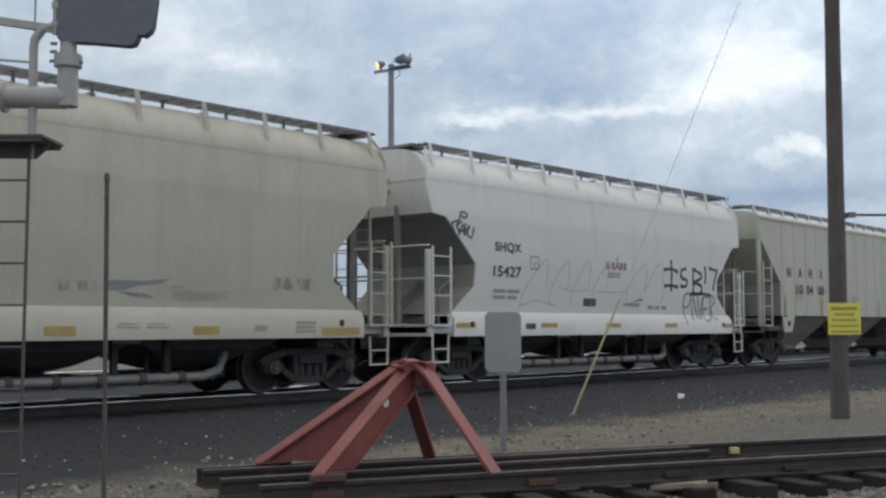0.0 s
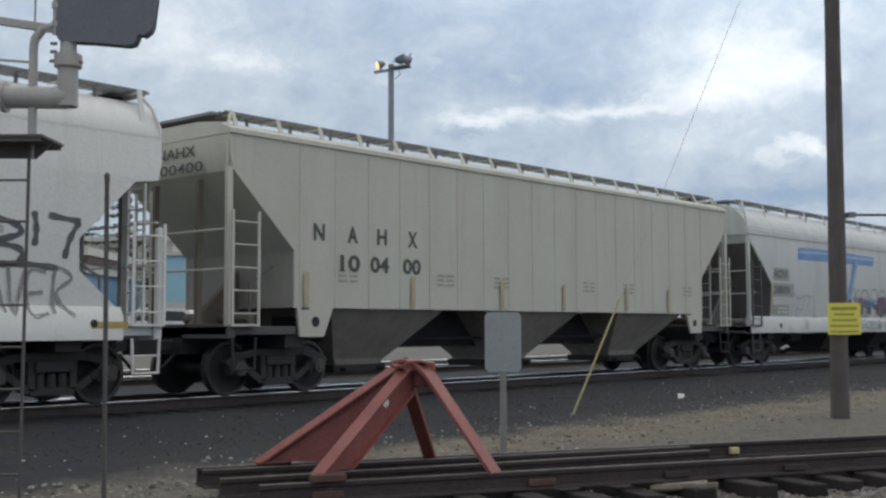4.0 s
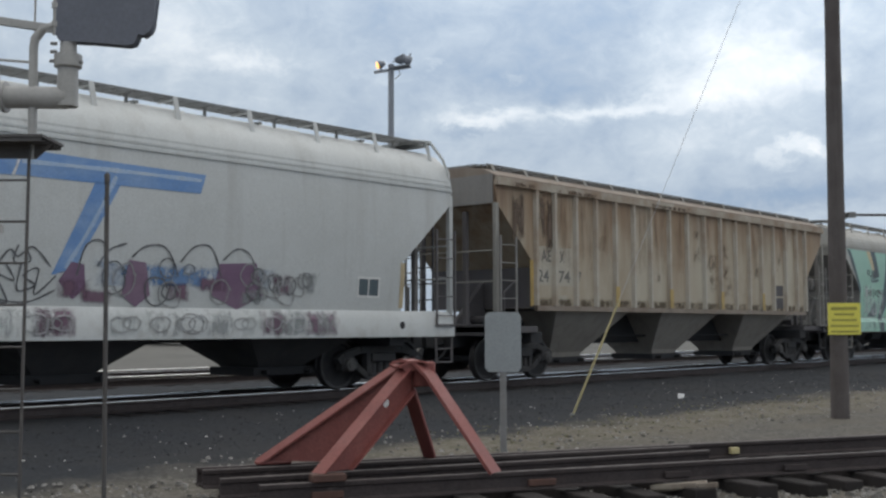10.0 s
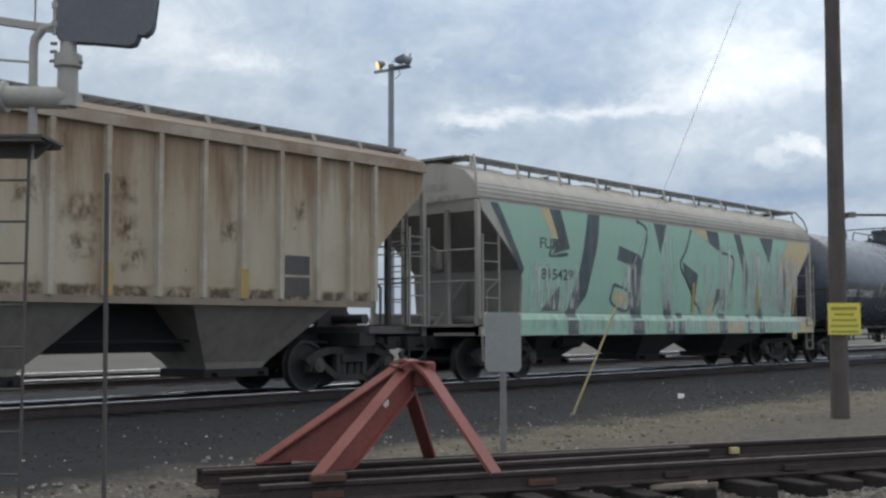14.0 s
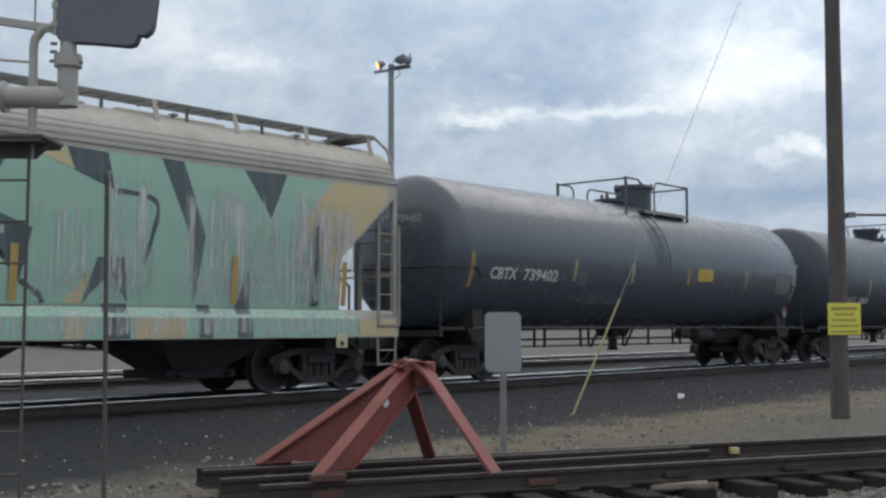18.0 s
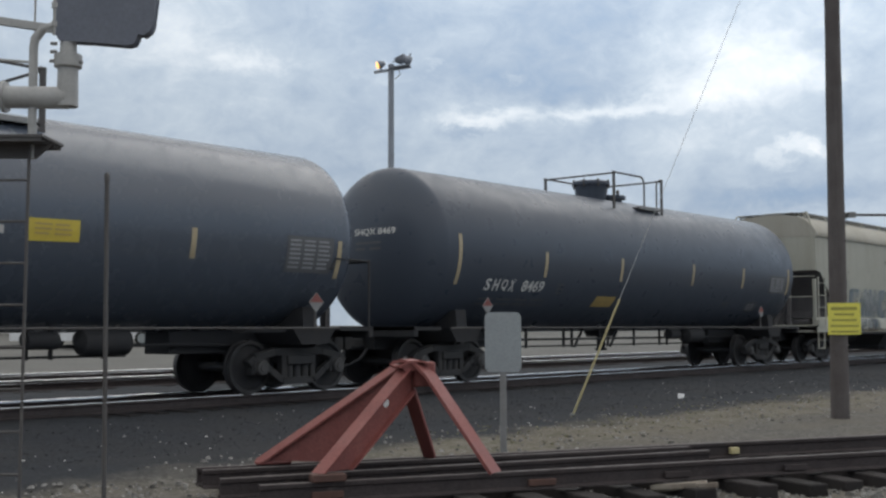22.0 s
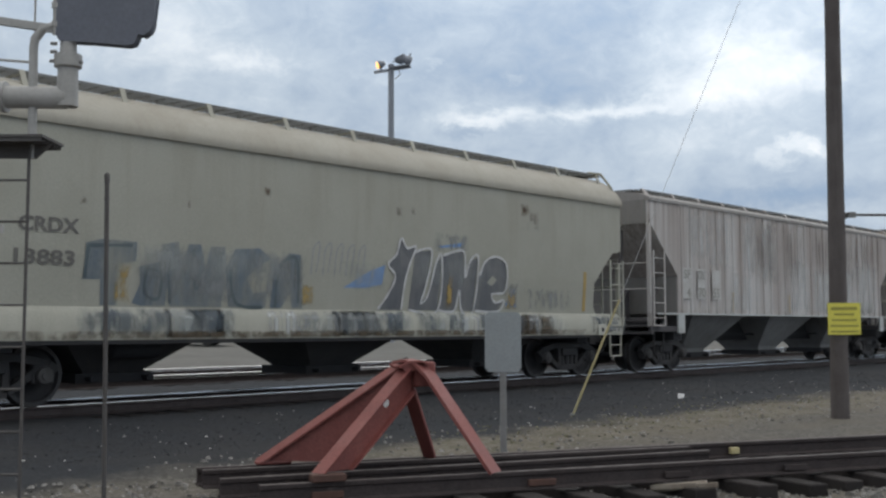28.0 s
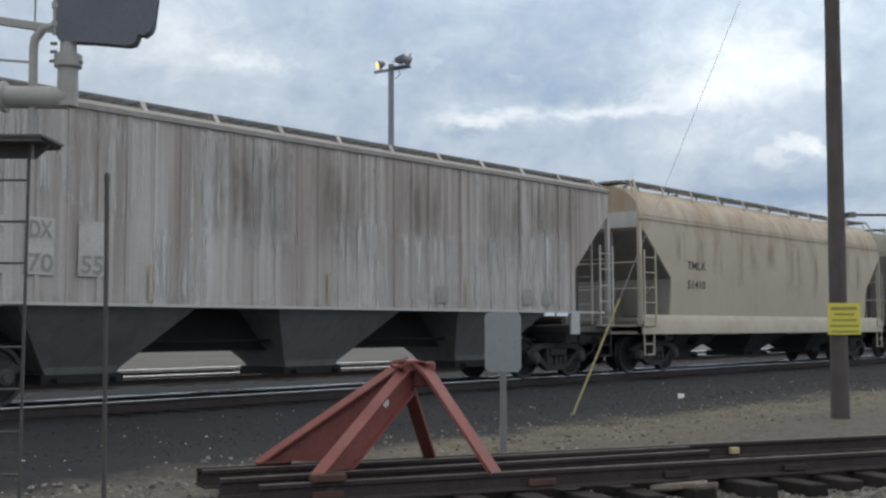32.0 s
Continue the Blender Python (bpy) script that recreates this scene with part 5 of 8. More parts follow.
    for x0, x1, z0, z1 in ((13.06, 13.64, 1.68, 1.72), (13.06, 13.64, 2.02, 2.06), (13.06, 13.10, 1.72, 2.02), (13.60, 13.64, 1.72, 2.02), (13.33, 13.36, 1.72, 2.02)):
        part("vent_frame", patch(Shape(), skin, rect(x0, x1, z0, z1), 0.004), M_WHITE, car, smooth=0)
    part("stencil_block", bars(Shape(), skin, 1.9, 2.6, 1.53, 1.75, 2, 3, 0.4, 0.004), M_LETTER_WHITE, car, smooth=0)
    part("reflector", patch(Shape(), skin, [(1.40, 1.5), (1.52, 1.5), (1.52, 2.4), (1.40, 2.4)]), M_STRIPE, car, smooth=0)
    part("reflector", patch(Shape(), skin, [(14.18, 1.5), (14.30, 1.5), (14.30, 2.35), (14.18, 2.35)]), M_STRIPE, car, smooth=0)
    for x in (1.9, 14.2):
        part("sill_hole", Shape().lathe([(0.07, -1.607), (0.07, -1.60)], "y", 14, (x, 0, 1.18)), M_UNDER, car)
    cars.append((car, s0))

    # rusted tan ribbed hopper
    s0 = 66.68
    skin = Skin([(0.9, 1.50), (5, 1.50)])
    ribs = [1.40, 2.10, 2.93, 3.76, 4.60, 5.43, 6.22, 7.16, 8.09, 9.03, 9.94, 10.85, 11.69, 12.47, 13.28, 14.12, 14.92, 15.55]
    flat = [(1.55, 1.50), (4.25, 1.50)]
    car, body = hopper("covered_hopper", "rust-stained tan hopper car with heavy upright ribs", s0, 16.96, M_RUSTTAN, M_RUSTROOF, flat, [(4.25, 1.52), (4.34, 1.52), (4.50, 1.17), (4.56, 0.75), (4.57, 0.3)], left=RIB_LEFT, ribs=ribs, rib_mat=M_RUSTRIB, rib_size=(0.13, 0.09), chord=True, pocket_top=1.55, board=(0.95, 4.60, 1.2), trim=M_SLOPE_PALE, hoop=False, ladder_mat=M_SLOPE_MID, slope=M_SLOPE, bulkhead=M_SLOPE, pocket_mat=M_POCKET_TAN)
    part("end_sheet", Shape().box(-0.014, -0.004, -1.46, 1.46, 3.74, 4.36), M_SLOPE_MID, car)
    part("ladder_mark", patch(Shape(), skin, [(1.22, 1.60), (1.36, 1.60), (1.36, 2.60), (1.22, 2.60)]), M_YELLOW, car, smooth=0)
    for x in (4.52, 7.08, 9.86, 12.40):
        part("reflector", Shape().box(x, x + 0.16, -1.60, -1.592, 1.62, 2.10), M_YELLOW, car)
    for x0, x1, z0, z1 in ((1.48, 2.06, 2.06, 2.92), (2.18, 2.88, 2.06, 2.92), (2.2, 2.6, 1.62, 1.85)):
        part("repaint_patch", patch(Shape(), skin, rect(x0, x1, z0, z1)), M_TANPATCH, car, smooth=0)
    lettering(car, skin, M_LETTER_WORN, [("AE", 1.62, 2.0, 2.58, 2.84), ("X", 2.32, 2.5, 2.58, 2.84), ("24", 1.50, 1.90, 2.13, 2.40), ("74", 2.28, 2.72, 2.13, 2.40), ("7", 3.02, 3.18, 2.13, 2.40)], 0.02)
    for x, z, w, h in ((9.15, 2.6, 0.75, 0.55), (9.25, 2.05, 0.65, 0.5), (10.0, 2.35, 0.6, 0.55), (8.45, 2.85, 0.45, 0.45), (10.0, 2.95, 0.5, 0.5), (10.15, 1.95, 0.6, 0.4), (6.5, 2.2, 0.3, 0.35), (12.0, 2.5, 0.4, 0.4), (8.5, 3.4, 0.3, 0.35), (3.9, 2.9, 0.35, 0.4), (13.6, 2.9, 0.3, 0.5)):
        smear(car, F_RUST, skin, x, x + w, z, z + h, 0.004, "rust_bloom")
    # rust that runs down from the roof edge, and grime caught above the bottom chord
    for i, (a, b) in enumerate(zip(ribs, ribs[1:])):
        smear(car, F_GRIME, skin, a + 0.05, b - 0.05, 1.52, 1.80, 0.006, "grime")
        if i in (0, 1, 2, 3, 5, 6, 7, 9, 12):
            smear(car, F_RUNRUST, skin, a + 0.08, b - 0.08, 2.4, 4.16, 0.005, "rust_run")
    rnd = random.Random(31)
    for k in range(14):
        x = 0.55 + rnd.random() * 1.5
        smear(car, F_PEEL, skin, x, x + rnd.uniform(0.10, 0.26), rnd.uniform(2.7, 3.3), rnd.uniform(3.8, 4.14), 0.009 + 0.0005 * k, "peeled_paint")
    for x0, x1 in ((0.5, 1.4), (2.0, 4.2), (6.0, 8.5)):
        part("rust_bloom", Shape().box(x0, x1, -1.598, -1.594, 4.12, 4.24), F_RUST, car, smooth=0)
    for x, z in ((13.42, 2.05), (13.42, 1.68)):
        part("repaint_patch", patch(Shape(), skin, [(x, z), (x + 0.55, z), (x + 0.55, z + 0.32), (x, z + 0.32)], 0.008), M_SLOPE, car, smooth=0)
    cars.append((car, s0))

    # mint green hopper
    s0 = 85.26
    skin = Skin(ROUND, stretch=1.013)
    sill_skin = Skin(SILL_SKIN.table, stretch=1.013)
    L = 16.56
    car, body = hopper("covered_hopper", "grey rounded hopper car covered by mint green graffiti letters", s0, L, M_GREYROOF, M_GREYROOF, ROUND, ROUND_ROOF, sill=(0.0, L), board=(0.85, 4.73, 1.6), eave_ribs=eaves, brake=True, slope=M_SLOPE_MID, ladder_mat=M_SLOPE_PALE)
    part("graffiti_field", patch(Shape(), skin, [(1.46, 1.47), (14.9, 1.47), (14.7, 2.1), (14.0, 2.85), (14.65, 3.72), (0.32, 3.76), (1.40, 2.42)]), M_MINT, car, "mint green spray paint over the whole side", smooth=0)
    part("graffiti_field", patch(Shape(), sill_skin, [(1.3, 0.975), (15.3, 0.975), (15.3, 1.30), (14.9, 1.445), (1.5, 1.445), (1.3, 1.30)]), M_MINT, car, smooth=0)
    sh = Shape()
    for o in ([(2.43, 3.76), (2.85, 3.76), (3.17, 2.90), (2.51, 2.75), (2.70, 3.11)], [(3.95, 3.76), (4.42, 3.76), (4.30, 3.10), (3.85, 1.85), (3.45, 1.49), (3.10, 1.49), (3.55, 2.40)],
              [(5.22, 3.09), (6.11, 2.91), (6.27, 2.74), (6.17, 2.11), (6.26, 1.48), (5.75, 1.48), (5.74, 2.62), (5.11, 2.75)], [(6.86, 3.74), (7.49, 3.74), (7.12, 2.97)],
              [(8.23, 2.83), (9.06, 2.53), (8.89, 1.78), (8.36, 2.40)], [(9.57, 3.74), (10.23, 3.72), (10.33, 3.17), (9.69, 3.40)], [(11.15, 3.74), (11.56, 3.73), (11.97, 2.57), (11.80, 1.52), (11.64, 2.66)],
              [(12.75, 3.72), (13.66, 3.74), (13.29, 2.96)], [(9.86, 1.49), (10.08, 2.17), (10.53, 2.18), (10.61, 1.50), (10.30, 1.95)], [(7.31, 1.49), (7.43, 1.98), (7.74, 1.49)], [(2.14, 1.49), (2.78, 2.06), (2.83, 1.49)],
              [(0.37, 3.74), (0.62, 3.74), (1.48, 2.40), (1.40, 2.24)], [(12.6, 1.49), (12.9, 1.49), (12.85, 2.1)]):
        part("graffiti_shape", patch(Shape(), skin, o, 0.003), M_SPRAY_DARK, car, smooth=0)
    for pts in ([(6.04, 3.74), (6.48, 3.57), (6.40, 3.1), (6.22, 2.74)], [(4.99, 2.15), (5.70, 1.96), (5.60, 1.53), (4.90, 1.73), (4.99, 2.15)], [(8.74, 3.70), (8.42, 3.13), (8.12, 2.75), (8.49, 2.30), (8.89, 1.83)],
                [(10.33, 3.17), (11.04, 3.06), (10.99, 2.52), (10.84, 2.09)], [(2.66, 3.05), (2.40, 2.72), (3.10, 2.78)], [(8.9, 1.8), (9.2, 1.6), (9.25, 1.48)]):
        part("graffiti", stroke(Shape(), skin, pts, 0.075, 0.003), M_SPRAY_DARK, car, "dark green letter edge", smooth=0)
    strokes(car, "graffiti", M_SPRAY_FAINT, skin, ([(14.68, 3.68), (14.0, 2.86), (14.75, 2.0)], [(14.35, 3.1), (14.5, 2.85), (14.3, 2.7)], [(14.6, 3.2), (14.75, 2.95), (14.6, 2.7), (14.8, 2.55)], [(15.0, 3.1), (14.9, 2.8), (15.05, 2.7)]), 0.045, 0.006)
    for o in ([(2.06, 3.75), (2.43, 3.75), (2.72, 3.11), (2.51, 3.10)], [(5.04, 2.00), (5.62, 1.92), (5.56, 1.60), (4.96, 1.80)], [(8.74, 3.71), (9.55, 3.73), (9.66, 3.42)], [(9.55, 1.49), (9.85, 1.49), (9.98, 2.0)],
              [(14.65, 3.72), (16.12, 3.74), (16.05, 3.48), (14.92, 2.40), (14.84, 1.48), (14.72, 1.99), (13.99, 2.85)]):
        part("graffiti_shape", patch(Shape(), skin, o, 0.004), M_SPRAY_YELLOW, car, smooth=0)
    for x0, x1 in ((0.05, 1.25), (15.32, 16.26), (9.55, 9.85), (10.7, 11.6)):
        part("graffiti_shape", patch(Shape(), sill_skin, rect(x0, x1, 0.98, 1.29), 0.003), M_SPRAY_YELLOW, car, "ochre paint patch", smooth=0)
    for x0, x1 in ((3.05, 3.45), (5.78, 6.27), (7.34, 7.72), (7.95, 8.25), (10.18, 10.6), (11.85, 12.1), (12.6, 12.9)):
        part("graffiti_shape", patch(Shape(), sill_skin, [(x0, 0.98), (x1 + 0.02, 0.98), (x1, 1.445), (x0, 1.445)], 0.004), M_SPRAY_DARK, car, smooth=0)
        part("graffiti_shape", patch(Shape(), skin, rect(x0, x1, 1.44, 1.50), 0.005), M_SPRAY_DARK, car, smooth=0)
    for k, (x0, x1, z0, z1) in enumerate(((7.15, 7.85, 1.46, 3.75), (10.1, 11.0, 1.46, 3.5), (11.5, 12.5, 1.46, 3.35), (12.1, 13.4, 1.46, 3.45), (13.2, 14.5, 1.46, 3.1), (13.9, 15.0, 1.46, 3.2), (5.3, 6.4, 1.46, 2.8), (3.0, 3.6, 1.46, 2.5), (1.6, 2.4, 1.46, 2.6))):
        smear(car, F_WHITE, skin, x0, x1, z0, z1, 0.010 + 0.0006 * k, "paint_run")
    for k, (x0, x1, z0, z1) in enumerate(((11.6, 15.0, 1.46, 2.9), (9.8, 11.2, 1.46, 2.4), (7.0, 8.0, 1.46, 3.0))):
        smear(car, F_PALE, skin, x0, x1, z0, z1, 0.007 + 0.0006 * k, "paint_wash")
    for k in range(14):
        x = 1.6 + 0.96 * k
        smear(car, F_WHITE if k > 5 else F_PALE, sill_skin, x, x + 1.3, 1.0, 1.44, 0.006 + 0.0005 * k, "paint_run")
    for x in (14.92, 12.50, 8.74):
        part("reflector", patch(Shape(), skin, rect(x, x + 0.12, 1.52, 2.3), 0.020), M_YELLOW, car, smooth=0)
    for k, (x0, x1, z0, z1) in enumerate(((14.2, 14.9, 1.5, 3.4), (14.6, 15.3, 1.9, 3.3), (13.6, 14.4, 1.5, 3.6), (9.0, 10.0, 1.46, 3.0), (2.2, 3.1, 1.46, 2.2))):
        smear(car, F_WHITE, skin, x0, x1, z0, z1, 0.017 + 0.0006 * k, "paint_run")
    tab = part("jacking_plate", Shape().box(14.95, 15.22, -1.625, -1.60, 0.78, 1.02), M_SPRAY_YELLOW, car, bevel=0.008)
    part("jack_hole", Shape().lathe([(0.045, -1.632), (0.045, -1.626)], "y", 12, (15.08, 0, 0.86)), M_UNDER, tab)
    lettering(car, skin, M_LETTER, [("FURX", 2.04, 3.02, 2.86, 3.10), ("815429", 2.10, 3.30, 2.18, 2.43)], 0.015)
    end_lettering(car, M_LETTER_FADED, [("FURX", 0.25, -0.75, 4.02, 4.17), ("815429", 0.30, -1.05, 3.76, 3.91)])
    cars.append((car, s0))

    cars.append((tank_car("tank_car", "glossy black tank car with white lettering and a railed top platform", 103.15, 17.1, M_BLACK_A, 0), 103.15))
    cars.append((tank_car("tank_car", "matt black tank car with slanted white lettering and top railing", 121.48, 17.45, M_BLACK_B, 1), 121.48))

    # pale cream hopper with slate blue letters
    s0, L = 140.23, 17.10
    skin = Skin([(1.42, 1.50), (2.2, 1.56), (3.2, 1.58), (4.05, 1.57)])
    car, body = hopper("covered_hopper", "pale cream hopper car with curved eaves and slate blue graffiti", s0, L, M_PALECREAM, M_CREAMROOF, [(1.42, 1.50), (2.2, 1.56), (3.2, 1.58), (4.05, 1.57)], EAVED_ROOF, left=EAVED_LEFT, sill=(0.0, L), board=(0.85, 4.81, 1.6), trim=M_PALECREAM, post_top=2.66)
    lettering(car, skin, M_LETTER_WORN, [("CRDX", 1.68, 2.62, 2.48, 2.70), ("13883", 1.63, 2.56, 2.02, 2.24)], 0.03)
    for o in ([(2.70, 1.84), (2.73, 2.37), (3.01, 2.44), (3.59, 2.42), (3.58, 2.13), (3.30, 2.08), (3.28, 1.47), (3.01, 1.47), (2.99, 1.85)], [(3.54, 1.51), (3.67, 1.80), (3.64, 2.06), (4.03, 2.15), (4.17, 1.89), (4.13, 1.47), (3.70, 1.47)], [(4.03, 2.41), (4.34, 2.47), (4.39, 2.05), (4.53, 2.44), (4.76, 2.45), (4.86, 2.07), (4.95, 2.42), (5.24, 2.44), (5.21, 1.47), (4.22, 1.47)], [(5.25, 2.08), (5.44, 2.41), (5.95, 2.45), (6.21, 2.28), (5.85, 2.11), (5.70, 1.94), (5.85, 1.70), (6.17, 1.75), (6.12, 1.47), (5.35, 1.47)], [(6.22, 1.47), (6.27, 2.12), (6.59, 2.40), (6.87, 2.38), (6.95, 1.47), (6.71, 1.47), (6.65, 1.72), (6.47, 1.47)]):
        part("graffiti_shape", patch(Shape(), skin, o), M_SPRAY_NAVY, car, "faded slate blue letter", smooth=0)
    strokes(car, "graffiti", M_SPRAY_DARK, skin, ([(2.77, 2.33), (3.51, 2.37)], [(2.77, 2.34), (2.73, 1.86)], [(4.12, 2.34), (4.22, 1.52)], [(4.62, 2.37), (4.68, 1.75), (4.86, 1.99)], [(5.34, 2.09), (5.50, 1.54), (6.06, 1.47)], [(6.33, 1.47), (6.38, 2.13), (6.76, 2.31), (6.84, 1.56)], [(3.77, 2.03), (3.76, 1.66), (4.00, 1.59), (4.03, 1.96), (3.77, 2.03)]), 0.05, 0.004)
    for o in ([(8.78, 1.47), (9.03, 1.74), (9.22, 2.09), (9.02, 2.31), (9.24, 2.51), (9.36, 2.82), (9.52, 2.64), (9.78, 2.68), (9.65, 2.42), (9.50, 2.06), (9.42, 1.47)], [(9.76, 2.58), (10.23, 2.63), (10.08, 1.93), (9.96, 1.61), (10.16, 1.77), (10.35, 2.37), (10.53, 2.52), (10.46, 1.47), (9.63, 1.47)], [(10.57, 2.55), (11.20, 2.66), (11.24, 2.13), (11.40, 2.47), (11.66, 2.55), (11.55, 1.47), (11.19, 1.47), (11.08, 1.88), (10.96, 1.47), (10.51, 1.47)], [(11.71, 2.19), (11.90, 2.49), (12.25, 2.60), (12.57, 2.48), (12.63, 2.18), (12.55, 1.87), (12.14, 1.82), (12.26, 1.65), (12.55, 1.70), (12.37, 1.47), (11.60, 1.47)]):
        part("graffiti_shape", patch(Shape(), skin, o, 0.003), M_SPRAY_SLATE, car, "dark slate letter with a white edge", smooth=0)
    part("graffiti_shape", patch(Shape(), skin, [(11.96, 2.05), (12.14, 2.20), (12.29, 2.12), (12.14, 1.99)], 0.006), M_PALECREAM, car, smooth=0)
    strokes(car, "graffiti_highlight", M_SPRAY_WHITE, skin, ([(8.78, 1.47), (9.03, 1.74), (9.22, 2.09), (9.02, 2.31), (9.24, 2.51), (9.36, 2.82), (9.52, 2.64), (9.78, 2.68), (9.65, 2.42), (9.50, 2.06), (9.42, 1.47)], [(9.76, 2.58), (10.23, 2.63), (10.08, 1.93), (9.96, 1.61), (10.16, 1.77), (10.35, 2.37), (10.53, 2.52), (10.46, 1.47), (9.63, 1.47)], [(10.57, 2.55), (11.20, 2.66), (11.24, 2.13), (11.40, 2.47), (11.66, 2.55), (11.55, 1.47), (11.19, 1.47), (11.08, 1.88), (10.96, 1.47), (10.51, 1.47)], [(11.71, 2.19), (11.90, 2.49), (12.25, 2.60), (12.57, 2.48), (12.63, 2.18), (12.55, 1.87), (12.14, 1.82), (12.26, 1.65), (12.55, 1.70), (12.37, 1.47), (11.60, 1.47)]), 0.045, 0.018)
    for x0, x1 in ((8.9, 9.5), (9.75, 10.5), (10.6, 11.3), (11.6, 12.2), (2.95, 3.3), (3.6, 4.2), (4.5, 5.5)):
        smear(car, F_SLATE, SILL_SKIN, x0, x1, 1.02, 1.46, 0.012, "paint_smear")
    for o in ([(7.9, 1.85), (8.48, 2.14), (8.95, 2.30), (8.88, 1.93), (8.47, 1.86)], [(10.42, 2.72), (11.22, 2.84), (11.16, 2.74), (10.51, 2.70)], [(12.6, 1.6), (13.0, 1.55), (12.9, 1.95)]):
        part("graffiti_shape", patch(Shape(), skin, o, 0.002), M_SPRAY_BLUE, car, smooth=0)
    # worn letter faces, and washes where the paint has run
    for k, (mat, x0, x1, z0, z1) in enumerate(((F_GREY, 3.6, 5.6, 1.5, 2.4), (F_GREY, 5.6, 7.0, 1.5, 2.4), (F_OCHRE, 3.2, 3.5, 1.5, 2.1), (F_OCHRE, 6.9, 7.2, 1.5, 1.9), (F_OCHRE, 10.7, 10.9, 1.5, 2.2), (F_OCHRE, 12.6, 13.0, 1.5, 1.9), (F_GREY, 10.3, 11.4, 2.6, 3.0), (F_PALE, 7.8, 9.0, 1.8, 2.35), (F_GREY, 12.5, 13.1, 1.5, 2.1), (F_PALE, 9.4, 12.2, 1.9, 2.6), (F_PALE, 2.7, 6.9, 1.9, 2.45), (F_GREY, 13.2, 15.0, 1.5, 2.0))):
        smear(car, mat, skin, x0, x1, z0, z1, 0.009 + 0.0005 * k)
    strokes(car, "faint_graffiti", M_SPRAY_GREY, skin, [[(7.1 + i * 0.28, 2.05), (7.15 + i * 0.28, 2.5), (7.3 + i * 0.28, 2.6), (7.22 + i * 0.28, 2.1)] for i in range(5)], 0.03)
    for x, z, w in ((9.2, 3.2, 0.22), (9.6, 3.25, 0.2), (13.3, 3.2, 0.5), (13.1, 3.5, 0.3), (6.0, 3.3, 0.2), (2.6, 2.9, 0.15), (4.4, 3.0, 0.15)):
        smear(car, F_RUST, skin, x, x + w, z, z + w, 0.004, "paint_scar")
    rnd = random.Random(21)
    for k in range(20):
        x = 2.3 + rnd.random() * 11.0
        w = rnd.uniform(0.6, 1.6)
        smear(car, rnd.choice((F_SLATE if k % 3 == 0 else F_GREY, F_GREY, F_PALE, F_PALE, F_WHITE)), SILL_SKIN, x, x + w, 0.99, 1.44, 0.001 + 0.0005 * k)
    for k in range(14):
        x = 11.4 + rnd.random() * 4.8
        smear(car, rnd.choice((F_GREY, F_SLATE, F_GRIME, F_PALE)), SILL_SKIN, x, x + rnd.uniform(0.5, 1.3), 0.99, 1.42, 0.012 + 0.0005 * k)
    smear(car, F_GRIME, SILL_SKIN, 0.2, 16.9, 0.965, 1.10, 0.020, "grime")
    for x in (0.95, 16.0):
        plate = part("jacking_plate", Shape().box(x, x + 0.36, -1.635, -1.60, 0.95, 1.2), M_CREAM, car, bevel=0.01)
        part("jack_hole", Shape().lathe([(0.05, -1.642), (0.05, -1.636)], "y", 12, (x + 0.18, 0, 1.08)), M_UNDER, plate)
    # A near-black bar added below the sill to stand for its shadow gap.
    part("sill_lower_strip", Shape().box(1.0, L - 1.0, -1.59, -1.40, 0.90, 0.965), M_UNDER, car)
    for x in (1.16, 15.5):
        part("reflector", patch(Shape(), skin, [(x, 1.5), (x + 0.12, 1.5), (x + 0.12, 2.4), (x, 2.4)]), M_YELLOW, car, smooth=0)
    cars.append((car, s0))

    # weathered silver hopper
    s0, L = 158.73, 17.26
    skin = Skin([(0.9, 1.52), (5, 1.52)])
    ribs = [1.62 + i * 0.485 for i in range(30)]
    car, body = hopper("covered_hopper", "weathered silver grey hopper car with streaked corrugated sides", s0, L, M_SILVER, M_SILVERROOF, [(1.48, 1.52), (4.32, 1.52)], FLAT_ROOF, left=RIB_LEFT, ribs=ribs, rib_size=(0.10, 0.035), pocket_top=1.5, board=(1.0, 4.62, 1.35), trim=M_SILVER, chord=False)
    for x, w in ((1.62, 0.50), (2.42, 0.42), (3.22, 0.50)):
        part("stencil_panel", patch(Shape(), skin, [(x, 1.88), (x + w, 1.88), (x + w, 2.68), (x, 2.68)], 0.032), M_STENCILPANEL, car, smooth=0)
    lift = Skin([(0.9, 1.56), (5, 1.56)])
    lettering(car, lift, M_LETTER_FADED, [("SF", 1.66, 2.02, 2.40, 2.64), ("DX", 2.46, 2.80, 2.40, 2.64), ("4", 1.82, 2.0, 1.92, 2.18), ("70", 2.44, 2.82, 1.92, 2.18), ("55", 3.26, 3.62, 1.92, 2.18)], 0.012)
    part("end_sheet", Shape().box(-0.008, -0.003, -1.46, 1.46, 3.74, 4.34), M_SLOPE_MID, car)
    part("end_panel", Shape().box(-0.014, -0.009, -0.35, 0.55, 3.78, 4.18), M_STENCILPANEL, car)
    part("side_rail", Shape().box(0.3, L - 0.3, -1.575, -1.53, 1.455, 1.50), M_LIGHTGREY, car)
    for k, (x, z, w, h) in enumerate(((1.9, 2.9, 1.2, 1.4), (3.0, 2.7, 1.4, 1.6), (5.0, 2.6, 0.9, 1.7), (6.2, 2.3, 1.2, 2.0))):
        smear(car, F_WHITE, skin, x, x + w, z, z + h, 0.036 + 0.001 * k, "paint_run")
